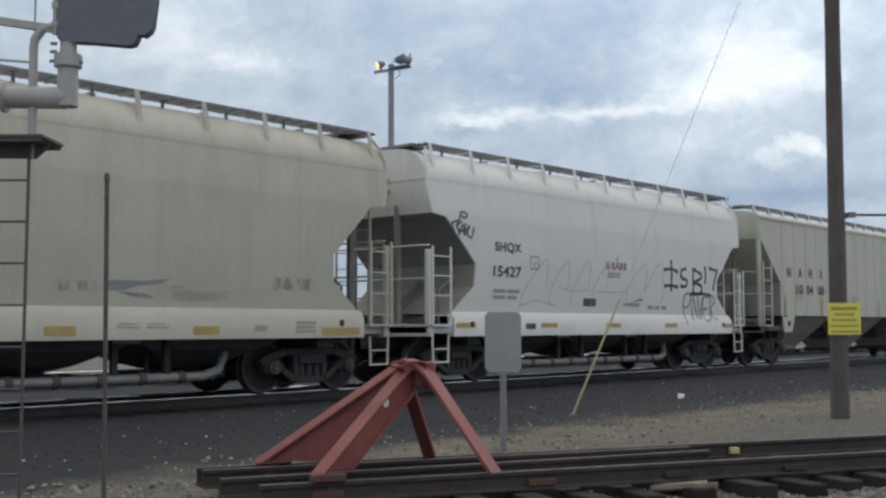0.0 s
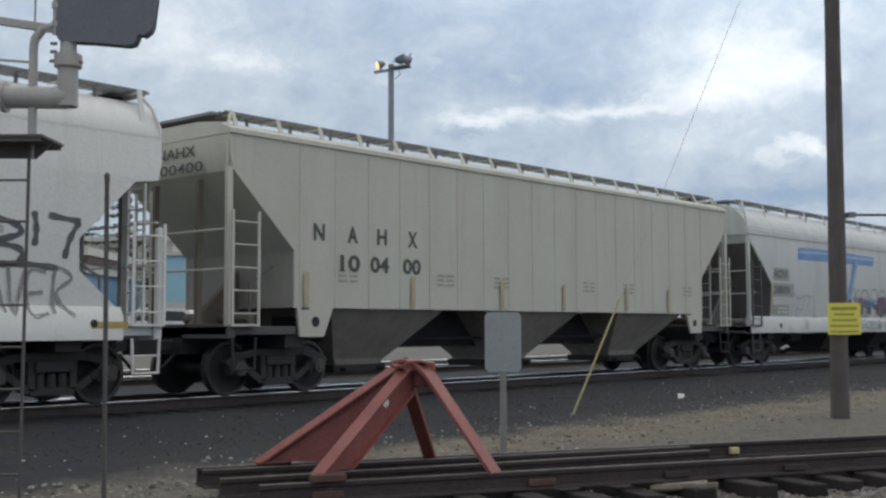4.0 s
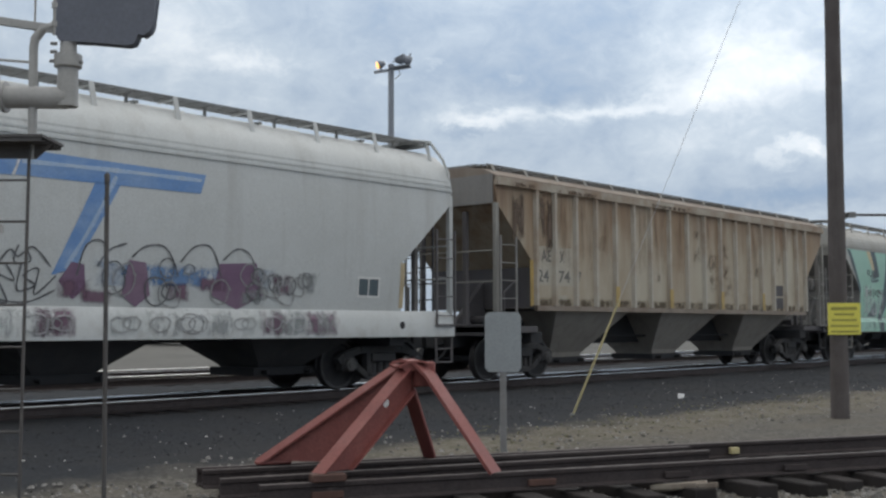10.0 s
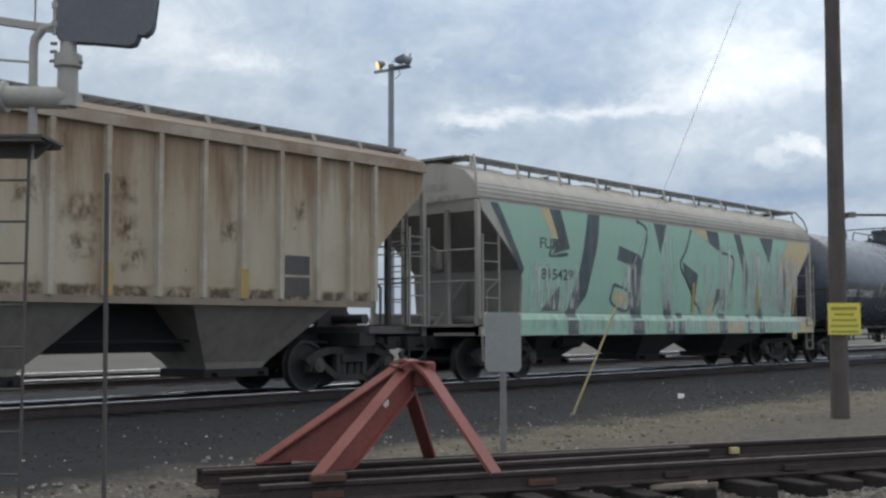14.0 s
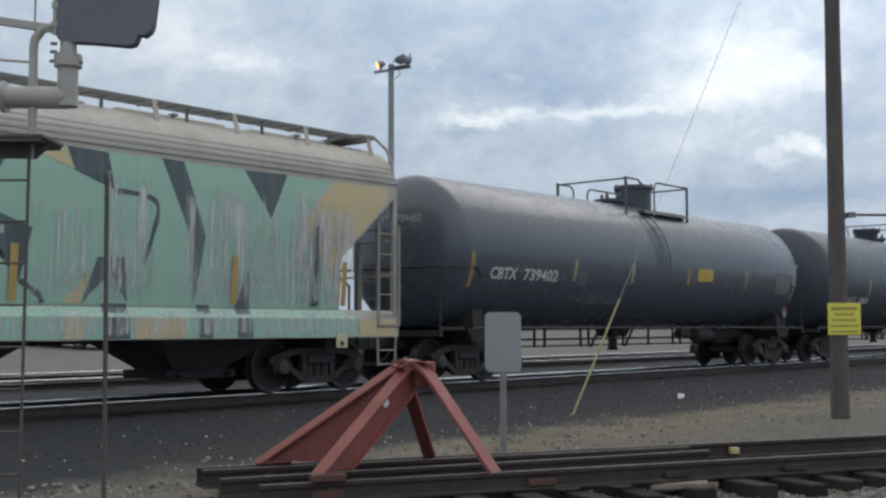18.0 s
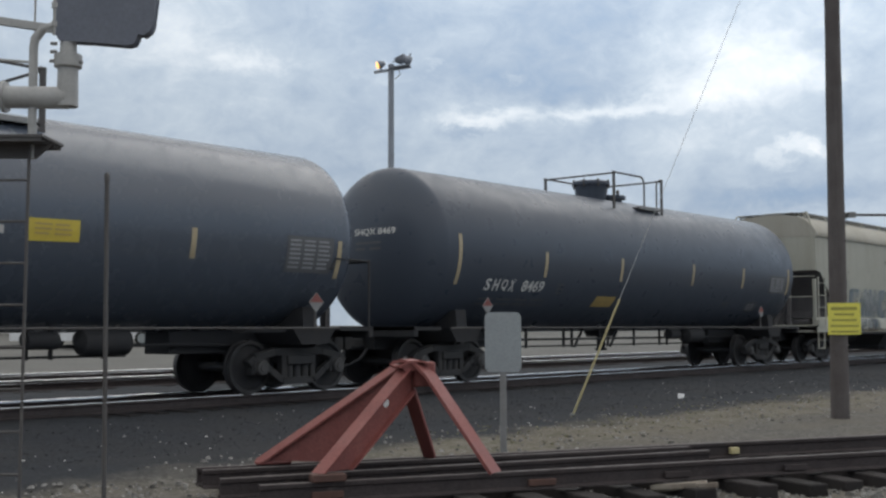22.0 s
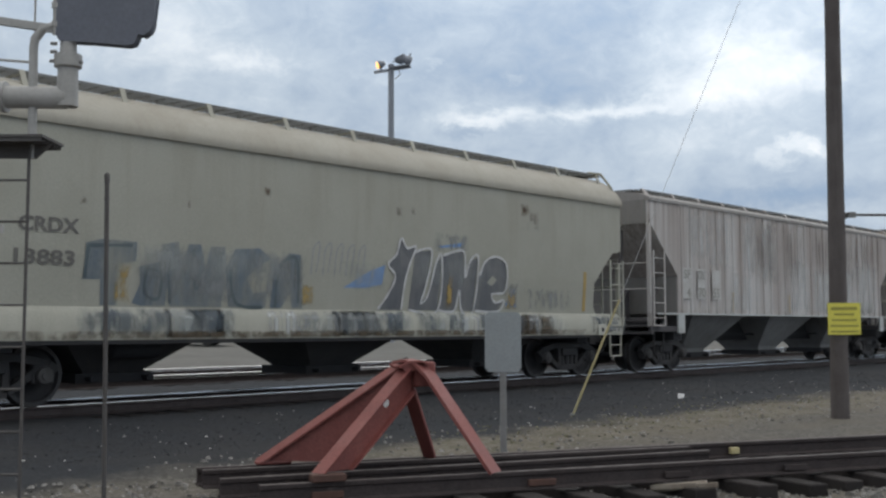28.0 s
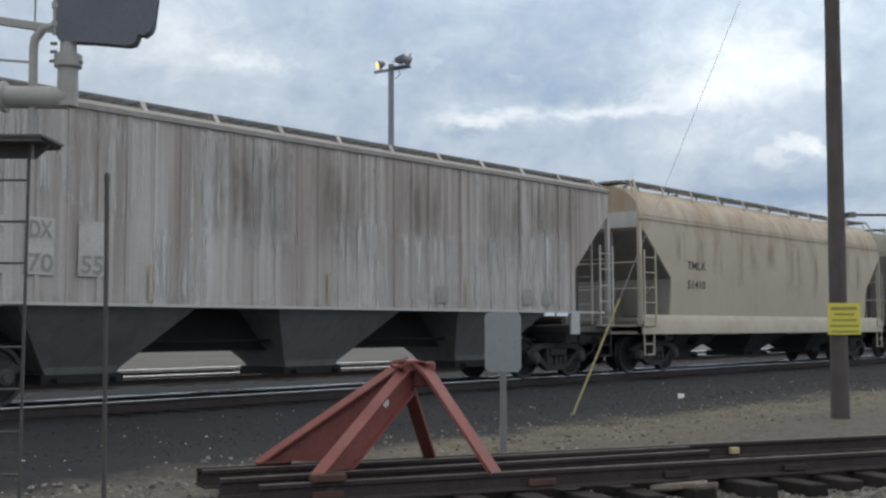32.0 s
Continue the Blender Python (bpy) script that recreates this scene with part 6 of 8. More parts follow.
    for k, (x, z, w, h) in enumerate(((8.2, 1.5, 1.6, 1.7), (9.9, 1.5, 1.8, 1.5), (11.8, 1.5, 1.6, 1.6), (13.4, 1.5, 2.0, 1.8), (4.2, 1.5, 1.4, 1.2))):
        smear(car, F_WHITE, skin, x, x + w, z, z + h, 0.046 + 0.001 * k, "paint_run")
    for k, (x, z, w, h) in enumerate(((13.6, 2.9, 2.4, 1.4), (5.4, 2.4, 2.0, 1.9), (7.4, 2.2, 2.2, 2.1), (9.6, 2.6, 2.0, 1.7), (12.0, 2.2, 2.6, 2.1))):
        smear(car, F_DIRTYRUN, skin, x, x + w, z, z + h, 0.041 + 0.001 * k, "dirt_run")
    for x in (11.0, 13.8, 14.55):
        part("repaint_patch", patch(Shape(), skin, [(x, 1.62), (x + 0.36, 1.62), (x + 0.36, 1.95), (x, 1.95)], 0.034), M_LETTER_FADED, car, smooth=0)
    for x in (4.4, 8.1, 11.9):
        part("reflector", patch(Shape(), skin, [(x, 1.55), (x + 0.08, 1.55), (x + 0.08, 2.1), (x, 2.1)], 0.035), M_STRIPE, car, smooth=0)
    for x in (1.35, 15.6):
        part("jacking_plate", Shape().box(x, x + 0.33, -1.57, -1.52, 0.98, 1.48), M_LIGHTGREY, car)
    cars.append((car, s0))

    # tan hopper, and one more that follows it
    s0, L = 177.39, 16.2
    skin = Skin(ROUND)
    car, body = hopper("covered_hopper", "tan rounded hopper car with rust streaks below its roof", s0, L, M_TAN, M_TAN, ROUND, HIGH_ROOF, sill=(0.0, L), board=(0.85, 4.82, 1.6), eave_ribs=eaves[:2], trim=M_PALETRIM, slope=M_SLOPE_MID, bulkhead=M_SLOPE_PALE)
    part("end_sheet", Shape().box(-0.010, 0.0, -1.44, 1.44, 3.62, 4.02), M_LIGHTGREY, car)
    lettering(car, skin, M_LETTER, [("TMLX", 2.25, 3.25, 2.64, 2.86), ("51410", 2.28, 3.25, 2.14, 2.36)], 0.02)
    rnd = random.Random(11)
    for i in range(12):
        x = 1.6 + i * 1.1 + rnd.uniform(-0.3, 0.3)
        smear(car, F_RUNRUST, skin, x, x + rnd.uniform(0.4, 0.9), rnd.uniform(1.9, 2.8), 3.78, 0.003 + 0.0005 * i, "rust_run")
    cars.append((car, s0))
    s0 = 194.95
    car, body = hopper("covered_hopper", "cream grey covered hopper car with flat ribbed sides", s0, 17.29, M_CREAM, M_CREAM, FLAT, FLAT_ROOF, left=RIB_LEFT, ribs=[1.55 + i * 0.84 for i in range(18)], rib_size=(0.05, 0.012), pocket_top=1.5, board=(1.0, 4.72, 1.0))
    cars.append((car, s0))
    return cars


def tank_car(name, label, s0, L, paint, kind):
    """A tank car on two stub sills; the tank's axis lies at the height zc."""
    car = empty(name, label, "tank car", pose(s0, TRACK_Y, RAIL), "cars of the freight train")
    r, zc = (1.645, 2.715) if kind == 0 else (1.70, 2.74)
    head = 0.62
    a, b = 0.15, L - 0.15
    prof = []
    for i in range(11):
        t = math.pi / 2 * i / 10
        prof.append((max(0.02, r * math.sin(t)), a + head - head * math.cos(t)))
    for i in range(1, 6):
        prof.append((r, a + head + (b - a - 2 * head) * i / 6))
    for i in range(10, -1, -1):
        t = math.pi / 2 * i / 10
        prof.append((max(0.02, r * math.sin(t)), b - head + head * math.cos(t)))
    part("tank_shell", Shape().lathe(prof, "x", 64, (0, 0, zc)), paint, car, smooth=60)
    class TankSkin:
        def at(self, x, z, lift=0.0):
            rr = r + 0.006 + lift
            u = max(-0.98, min(0.98, (z - zc) / rr))
            return (x, -rr * math.sqrt(1 - u * u), z)

    skin = TankSkin()
    truck_in = 1.35 if kind == 0 else 1.55
    for s, x in ((1, 0.0), (-1, L)):
        part("stub_sill", Shape().box(min(x, x + s * 3.6), max(x, x + s * 3.6), -0.36, 0.36, 0.70, 1.10), M_UNDER, car, bevel=0.02)
        part("saddle", Shape().extrude([(-1.35, 1.05), (1.35, 1.05), (1.30, 1.50), (0.8, 1.40), (0, 1.22), (-0.8, 1.40), (-1.30, 1.50)], "x", x + s * truck_in - 0.16, x + s * truck_in + 0.16), M_UNDER, car)
        plat = part("end_platform", Shape().box(min(x - s * 0.05, x + s * 0.75), max(x - s * 0.05, x + s * 0.75), -1.48, 1.48, 1.08, 1.15), M_UNDER, car)
        part("end_beam", Shape().box(min(x - s * 0.05, x + s * 0.05), max(x - s * 0.05, x + s * 0.05), -1.5, 1.5, 0.96, 1.16), M_UNDER, plat)
        rail = Shape().pipe([(x + s * 0.02, -1.46, 1.15), (x + s * 0.02, -1.46, 2.35), (x + s * 0.02, 1.46, 2.35), (x + s * 0.02, 1.46, 1.15)], 0.024)
        rail.pipe([(x + s * 0.02, -1.46, 2.35), (x + s * 1.0, -1.62, 2.35), (x + s * 1.12, -1.62, 2.15)], 0.02)
        if kind == 0:
            part("end_railing", rail, M_UNDER, car)
        part("side_step", Shape().box(x + s * (truck_in + 1.2) - 0.45, x + s * (truck_in + 1.2) + 0.45, -1.55, -1.25, 1.06, 1.11), M_UNDER, car)
        part("bolster_plate", Shape().extrude([(x + s * truck_in - 0.3, 0.85), (x + s * truck_in + 0.3, 0.85), (x + s * truck_in + 0.5, 1.12), (x + s * truck_in - 0.5, 1.12)], "y", -1.45, 1.45), M_UNDER, car)
        coupler(car, x, -s)
        truck(car, x + s * truck_in)
        if kind == 0 and s == 1:
            hold = part("placard_holder", Shape().beam((x - 0.07, -0.35, 1.12), (x - 0.07, -0.35, 1.30), 0.05, 0.02), M_DARKSTEEL, car)
            part("placard", Shape().add([(x - 0.08, y_, z_) for y_, z_ in ((-0.52, 1.45), (-0.35, 1.28), (-0.18, 1.45), (-0.35, 1.62))], [(0, 1, 2, 3)]), M_STEEL, hold, smooth=0)
            continue
        # placard in its holder
        px = x + s * 2.15 if s == 1 else x - (1.39 if kind == 0 else 2.60)
        hold = part("placard_holder", Shape().beam((px, -1.50, 1.10), (px, -1.50, 1.45), 0.05, 0.02), M_DARKSTEEL, car)
        d = 0.18
        part("placard", Shape().add([(px - d, -1.53, 1.58), (px, -1.53, 1.58 - d), (px + d, -1.53, 1.58), (px, -1.53, 1.58 + d)], [(0, 1, 2, 3)]), M_STEEL, hold, smooth=0)
        part("placard_face", Shape().add([(px - 0.16, -1.536, 1.58), (px + 0.16, -1.536, 1.58), (px, -1.536, 1.74)], [(0, 1, 2)]), M_RED, hold, smooth=0)
    # side railing and pipework below the tank
    part("side_handrail", Shape().pipe([(0.9, -1.60, 1.13), (L - 0.9, -1.60, 1.13)], 0.02), M_DARKSTEEL, car)
    part("brake_pipe", Shape().pipe([(0.6, -0.45, 0.82), (3.2, -0.45, 0.86), (L - 3.2, -0.45, 0.86), (L - 0.6, -0.45, 0.82)], 0.03), M_UNDER, car)
    for x in (3.6, 4.5, 4.9, 6.4, 6.75, 8.0, 8.35, 9.6, 10.9, 11.3, 12.2):
        part("pipe_hanger", Shape().beam((x, -0.45, 0.66), (x, -0.45, 1.40), 0.06, 0.04), M_UNDER, car)
    for x in (6.75, 8.35):
        part("diagonal_hanger", Shape().beam((x + 0.1, -0.45, 0.66), (x + 0.65, -0.45, 1.3), 0.05, 0.04), M_UNDER, car)
    part("lower_rail", Shape().pipe([(3.4, -0.45, 0.70), (12.6, -0.45, 0.70)], 0.022), M_UNDER, car)
    mid = L / 2
    part("bottom_outlet", Shape().lathe([(0.30, 1.22), (0.28, 1.0), (0.12, 0.92), (0.11, 0.62), (0.15, 0.60), (0.15, 0.55)], "z", 14, (mid, 0, 0)).extrude([(mid - 0.5, 1.15), (mid + 0.5, 1.15), (mid + 0.3, 0.9), (mid - 0.3, 0.9)], "y", -0.25, 0.25), M_UNDER, car, smooth=30)
    part("air_reservoir", Shape().lathe([(0.02, mid + 3.0), (0.2, mid + 3.1), (0.2, mid + 3.9), (0.02, mid + 4.0)], "x", 12, (0, -0.7, 0.92)), M_UNDER, car)
    part("brake_cylinder", Shape().lathe([(0.13, mid + 2.2), (0.13, mid + 2.7), (0.05, mid + 2.75)], "x", 12, (0, -0.7, 0.95)), M_UNDER, car)
    # top platforms with their railings round the manway, open where the side ladder comes up
    top = zc + r
    if kind == 0:
        x0, x1, gap, mw, rim = 7.63, 10.75, (8.36, 9.02), 9.70, (0.50, 0.60)
    else:
        x0, x1, gap, mw, rim = 7.80, 10.12, (9.24, 9.86), 8.35, (0.46, 0.44)
    plat = part("top_platform", Shape().box(gap[0] + 0.1 if kind == 0 else 8.95, x1, -1.07, -0.78, top - 0.27, top - 0.23).box(x0, x1, 0.78, 1.07, top - 0.27, top - 0.23), M_DARKSTEEL, car)
    part("platform_edge", Shape().box(gap[0] + 0.1 if kind == 0 else 8.95, x1 - 0.12, -1.085, -1.07, top - 0.29, top - 0.21), M_STEEL, plat)
    z0, z1 = top - 0.45, top + 0.55
    for y in (-1.04, 1.04):
        for a_, b_, s in ((x0, gap[0], 1), (x1, gap[1], -1)):
            part("railing", Shape().pipe([(a_, y, z1), (b_ - s * 0.16, y, z1), (b_ - s * 0.05, y, z1 - 0.05), (b_, y, z1 - 0.16), (b_, y, z0 + 0.2)], 0.024), M_DARKSTEEL, plat)
            part("railing_post", Shape().box(a_ - 0.05, a_ + 0.05, y - 0.012, y + 0.012, z0, z1 + 0.03), M_DARKSTEEL, plat)
    for x in (x0, x1):
        part("railing", Shape().pipe([(x, -1.04, z1 - 0.02), (x, 1.04, z1 - 0.02)], 0.024), M_DARKSTEEL, plat)
    foot, wall = rim[0] - 0.02, rim[1]
    man = part("manway", Shape().lathe([(foot - (0.0 if kind == 0 else 0.08), top - 0.15), (foot, top + wall - 0.10), (foot + 0.05, top + wall - 0.10), (foot + 0.05, top + wall - 0.03), (foot + 0.02, top + wall), (0.20, top + wall + 0.03), (0.02, top + wall + 0.04)], "z", 24, (mw, 0, 0)), M_BLACK_B, car, smooth=30)
    for k in range(8):
        t = 2 * math.pi * k / 8 + 0.2
        part("bolt", Shape().tube((mw + (foot + 0.03) * math.cos(t), (foot + 0.03) * math.sin(t), top + wall - 0.16), (mw + (foot + 0.03) * math.cos(t), (foot + 0.03) * math.sin(t), top + wall + 0.03), 0.03, 6), M_DARKSTEEL, man)
    # flange with the valves beside the manway
    vx = 8.55 if kind == 0 else 9.20
    flange = part("valve_flange", Shape().lathe([(0.34, top - 0.10), (0.34, top + 0.04), (0.44, top + 0.05), (0.44, top + 0.13), (0.02, top + 0.14)], "z", 20, (vx, 0, 0)), M_BLACK_B, car, smooth=30)
    for dx, dy in ((-0.32, -0.10), (-0.05, -0.30), (0.18, 0.22), (-0.10, 0.20)):
        part("valve", Shape().lathe([(0.04, top + 0.12), (0.04, top + 0.22), (0.06, top + 0.23), (0.02, top + 0.28)], "z", 8, (vx + dx, dy, 0)), M_DARKSTEEL, flange)
    if kind == 0:
        for x in (gap[0] - 0.24, gap[0] + 0.16):
            part("ladder_stile", Shape().pipe([(x + 0.02 * (65 - t) / 9,) + tuple(Vector(skin.at(x, zc + r * math.sin(radians(t)), 0.06))[1:]) for t in range(-3, 60, 9)], 0.016), M_BLACK_B, car)
        for t in range(6, 58, 10):
            y, z = Vector(skin.at(gap[0], zc + r * math.sin(radians(t)), 0.06))[1:]
            part("ladder_rung", Shape().tube((gap[0] - 0.2, y, z), (gap[0] + 0.26, y, z), 0.011, 6), M_BLACK_A, car)
    # stripes, panels and lettering
    stripe = ((0.80, 1.95, 2.68), (4.47, 2.18, 2.66), (6.93, 2.20, 2.68), (9.68, 2.22, 2.70), (12.98, 2.22, 2.70), (16.12, 2.0, 2.66)) if kind == 0 else ((1.05, 2.0, 3.0), (3.98, 2.22, 2.77), (7.06, 2.22, 2.77), (10.54, 2.22, 2.77), (13.40, 2.22, 2.77), (16.35, 2.1, 2.85))
    for x, za, zb in stripe:
        w = 0.10
        shp = Shape()
        n = 6
        v = []
        for i in range(n + 1):
            z = za - 0.0 + (zb - za) * i / n
            v += [skin.at(x, z), skin.at(x + w, z)]
        shp.add(v, [(2 * i, 2 * i + 1, 2 * i + 3, 2 * i + 2) for i in range(n)])
        part("reflective_stripe", shp, M_YELLOW if x < 2 and kind == 0 else M_STRIPE, car, smooth=0)
    if kind == 0:
        lettering(car, skin, M_LETTER_WHITE, [("CBTX", 1.46, 2.36, 2.14, 2.39), ("739402", 2.60, 3.86, 2.14, 2.39)], 0.02)
        sh = Shape()
        bars(sh, skin, 1.5, 2.05, 1.80, 2.0, 2, 1, 0.35)
        bars(sh, skin, 2.25, 3.55, 1.80, 2.0, 2, 4, 0.35)
        part("stencil_block", sh, M_LETTER_DIM, car, smooth=0)
        part("yellow_panel", patch(Shape(), skin, [(10.22, 2.34), (11.04, 2.36), (11.04, 2.67), (10.22, 2.66)]), M_PANELYELLOW, car, smooth=0)
        part("panel_text", bars(Shape(), skin, 10.33, 10.94, 2.42, 2.62, 3, 2, 0.4, 0.004), M_YELLOW, car, smooth=0)
        for x0, x1, z0, z1 in ((4.71, 5.01, 2.13, 2.15), (4.71, 5.01, 2.37, 2.39), (4.71, 4.735, 2.15, 2.37), (4.985, 5.01, 2.15, 2.37)):
            part("notice_edge", patch(Shape(), skin, rect(x0, x1, z0, z1)), M_LETTER_GREY, car, smooth=0)
        lettering(car, skin, M_LETTER_GREY, [("C", 4.80, 4.91, 2.20, 2.33)])
        strokes(car, "graffiti", M_LETTER_GREY, skin, ([(4.52, 2.0), (4.56, 1.82), (4.8, 1.80), (5.2, 1.82)], [(5.25, 1.82), (5.35, 1.92), (5.48, 1.82), (5.35, 1.76), (5.25, 1.82)], [(5.5, 1.82), (5.62, 1.92), (5.74, 1.82), (5.62, 1.76), (5.5, 1.82)], [(5.8, 1.76), (5.86, 1.92), (6.0, 1.76), (6.05, 1.92)], [(6.1, 1.78), (6.2, 1.92), (6.3, 1.80), (6.45, 1.90), (6.6, 1.80), (6.62, 1.72)], [(4.9, 1.76), (5.6, 1.72), (6.5, 1.74)]), 0.022)
        part("stencil_panel", patch(Shape(), skin, rect(14.95, 16.02, 2.08, 2.70)), M_LETTER_DIM, car, smooth=0)
        part("stencil_table", bars(Shape(), skin, 15.0, 15.97, 2.13, 2.66, 7, 3, 0.45, 0.004), M_LETTER_GREY, car, smooth=0)
    else:
        lettering(car, skin, M_LETTER_WHITE, [("S", 2.04, 2.22, 1.90, 2.14), ("H", 2.32, 2.50, 1.90, 2.14), ("Q", 2.58, 2.79, 1.90, 2.14), ("X", 2.86, 3.03, 1.90, 2.14), ("8469", 3.30, 4.08, 1.90, 2.14)], 0.02, slant=0.06)
        part("stencil_block", bars(Shape(), skin, 2.0, 4.4, 1.58, 1.78, 2, 4, 0.4), M_LETTER_DIM, car, smooth=0)
        part("stencil_block", bars(Shape(), skin, 4.6, 4.85, 1.86, 2.12, 3, 1, 0.5), M_LETTER_DIM, car, smooth=0)
        part("ochre_panel", patch(Shape(), skin, [(6.28, 1.62), (7.13, 1.62), (7.17, 1.86), (6.34, 1.86)]), M_YELLOW, car, smooth=0)
        part("stencil_panel", patch(Shape(), skin, rect(15.18, 16.24, 2.12, 2.62)), M_LETTER_DIM, car, smooth=0)
        part("stencil_table", bars(Shape(), skin, 15.23, 16.19, 2.16, 2.58, 6, 3, 0.45, 0.004), M_LETTER_GREY, car, smooth=0)
        part("stencil_block", bars(Shape(), skin, 12.6, 13.1, 1.70, 1.85, 2, 1, 0.5), M_LETTER_DIM, car, smooth=0)
        part("notice_panel", patch(Shape(), skin, [(14.20, 1.57), (14.80, 1.59), (14.72, 1.86), (14.14, 1.82)]), M_LETTER_DIM, car, smooth=0)
        part("notice_text", bars(Shape(), skin, 14.22, 14.70, 1.62, 1.80, 3, 2, 0.5, 0.004), M_LETTER_GREY, car, smooth=0)
    # marks on the head that faces the camera
    sh = Shape()

    def on_head(y, z):
        q = ((y / r) ** 2 + ((z - zc) / r) ** 2)
        return (a + head - head * math.sqrt(max(0.0, 1 - q)) - 0.012, y, z)
    for text, y0, y1, z0, z1 in ((("CBTX 739402", 0.5, -0.75, 3.30, 3.46),) if kind == 0 else (("SHQX 8469", 0.35, -0.75, 2.98, 3.14),)):
        v, f = text_shape(text, 0.02)
        sh.add([on_head(y0 + (y1 - y0) * p, z0 + (z1 - z0) * q) for p, q in v], f)
    part("head_lettering", sh, M_LETTER_WHITE if kind else M_LETTER_GREY, car, smooth=0)
    sh = Shape()
    for k in range(2):
        z = (3.15 if kind == 0 else 2.82) - k * 0.12
        sh.add([on_head(y, zz) for y, zz in ((0.3, z), (-0.4, z), (-0.4, z + 0.05), (0.3, z + 0.05))], [(0, 1, 2, 3)])
    part("head_stencil", sh, M_LETTER_DIM, car, smooth=0)
    if kind == 0:
        sh = Shape().lathe([(0.27, -0.02), (0.29, 0.0), (0.27, 0.02), (0.25, 0.0)], "x", 20, (L + 0.12, -0.2, 2.2), ring=True)
        part("brake_wheel", sh.tube((L + 0.12, -0.46, 2.2), (L + 0.12, 0.06, 2.2), 0.012, 5).tube((L + 0.12, -0.2, 1.94), (L + 0.12, -0.2, 2.46), 0.012, 5), M_DARKSTEEL, car)
        part("brake_stand", Shape().box(L + 0.0, L + 0.12, -0.28, -0.12, 1.15, 2.3), M_DARKSTEEL, car)
    return car


CARS = build_cars()

# ---- ground ----
def ground_height(x, y):
    """The yard's level: flat by the siding, up a shoulder to the main line, and a slow rise behind it."""
    table = [(-4000, 0.0), (9.6, 0.0), (11.5, 0.03), (13.6, 0.19), (14.3, 0.205), (27.5, 0.205), (29.0, 0.24), (60.0, 1.75), (80.0, 1.9), (4000, 2.0)]
    z = lerp(table, y)
    # the siding's bed lies a hand lower, so that the ends of its ties stand free
    v = (x - 6.60) * 0.4602 + (y - 8.79) * 0.8878
    if y < 10:
        z -= 0.11 * max(0.0, min(1.0, (0.9 - v) / 0.5)) * max(0.0, min(1.0, (x - 4.8) / 1.5))
    if 2 < x < 60 and 2 < y < 40:
        z += 0.025 * noise.noise(Vector((x * 0.9, y * 0.9, 0))) + 0.012 * noise.noise(Vector((x * 3.1, y * 3.1, 4)))
    return z


def spread(a, b, step, far):
    """Grid lines: close between a and b, then wider and wider out to far."""
    mid = [a + (b - a) * i / int((b - a) / step) for i in range(int((b - a) / step) + 1)]
    out, s = [], step
    p = b
    while p < far:
        s *= 1.6
        p += s
        out.append(p)
    low, s, p = [], step, a
    while p > -far:
        s *= 1.6
        p -= s
        low.append(p)
    return low[::-1] + mid + out


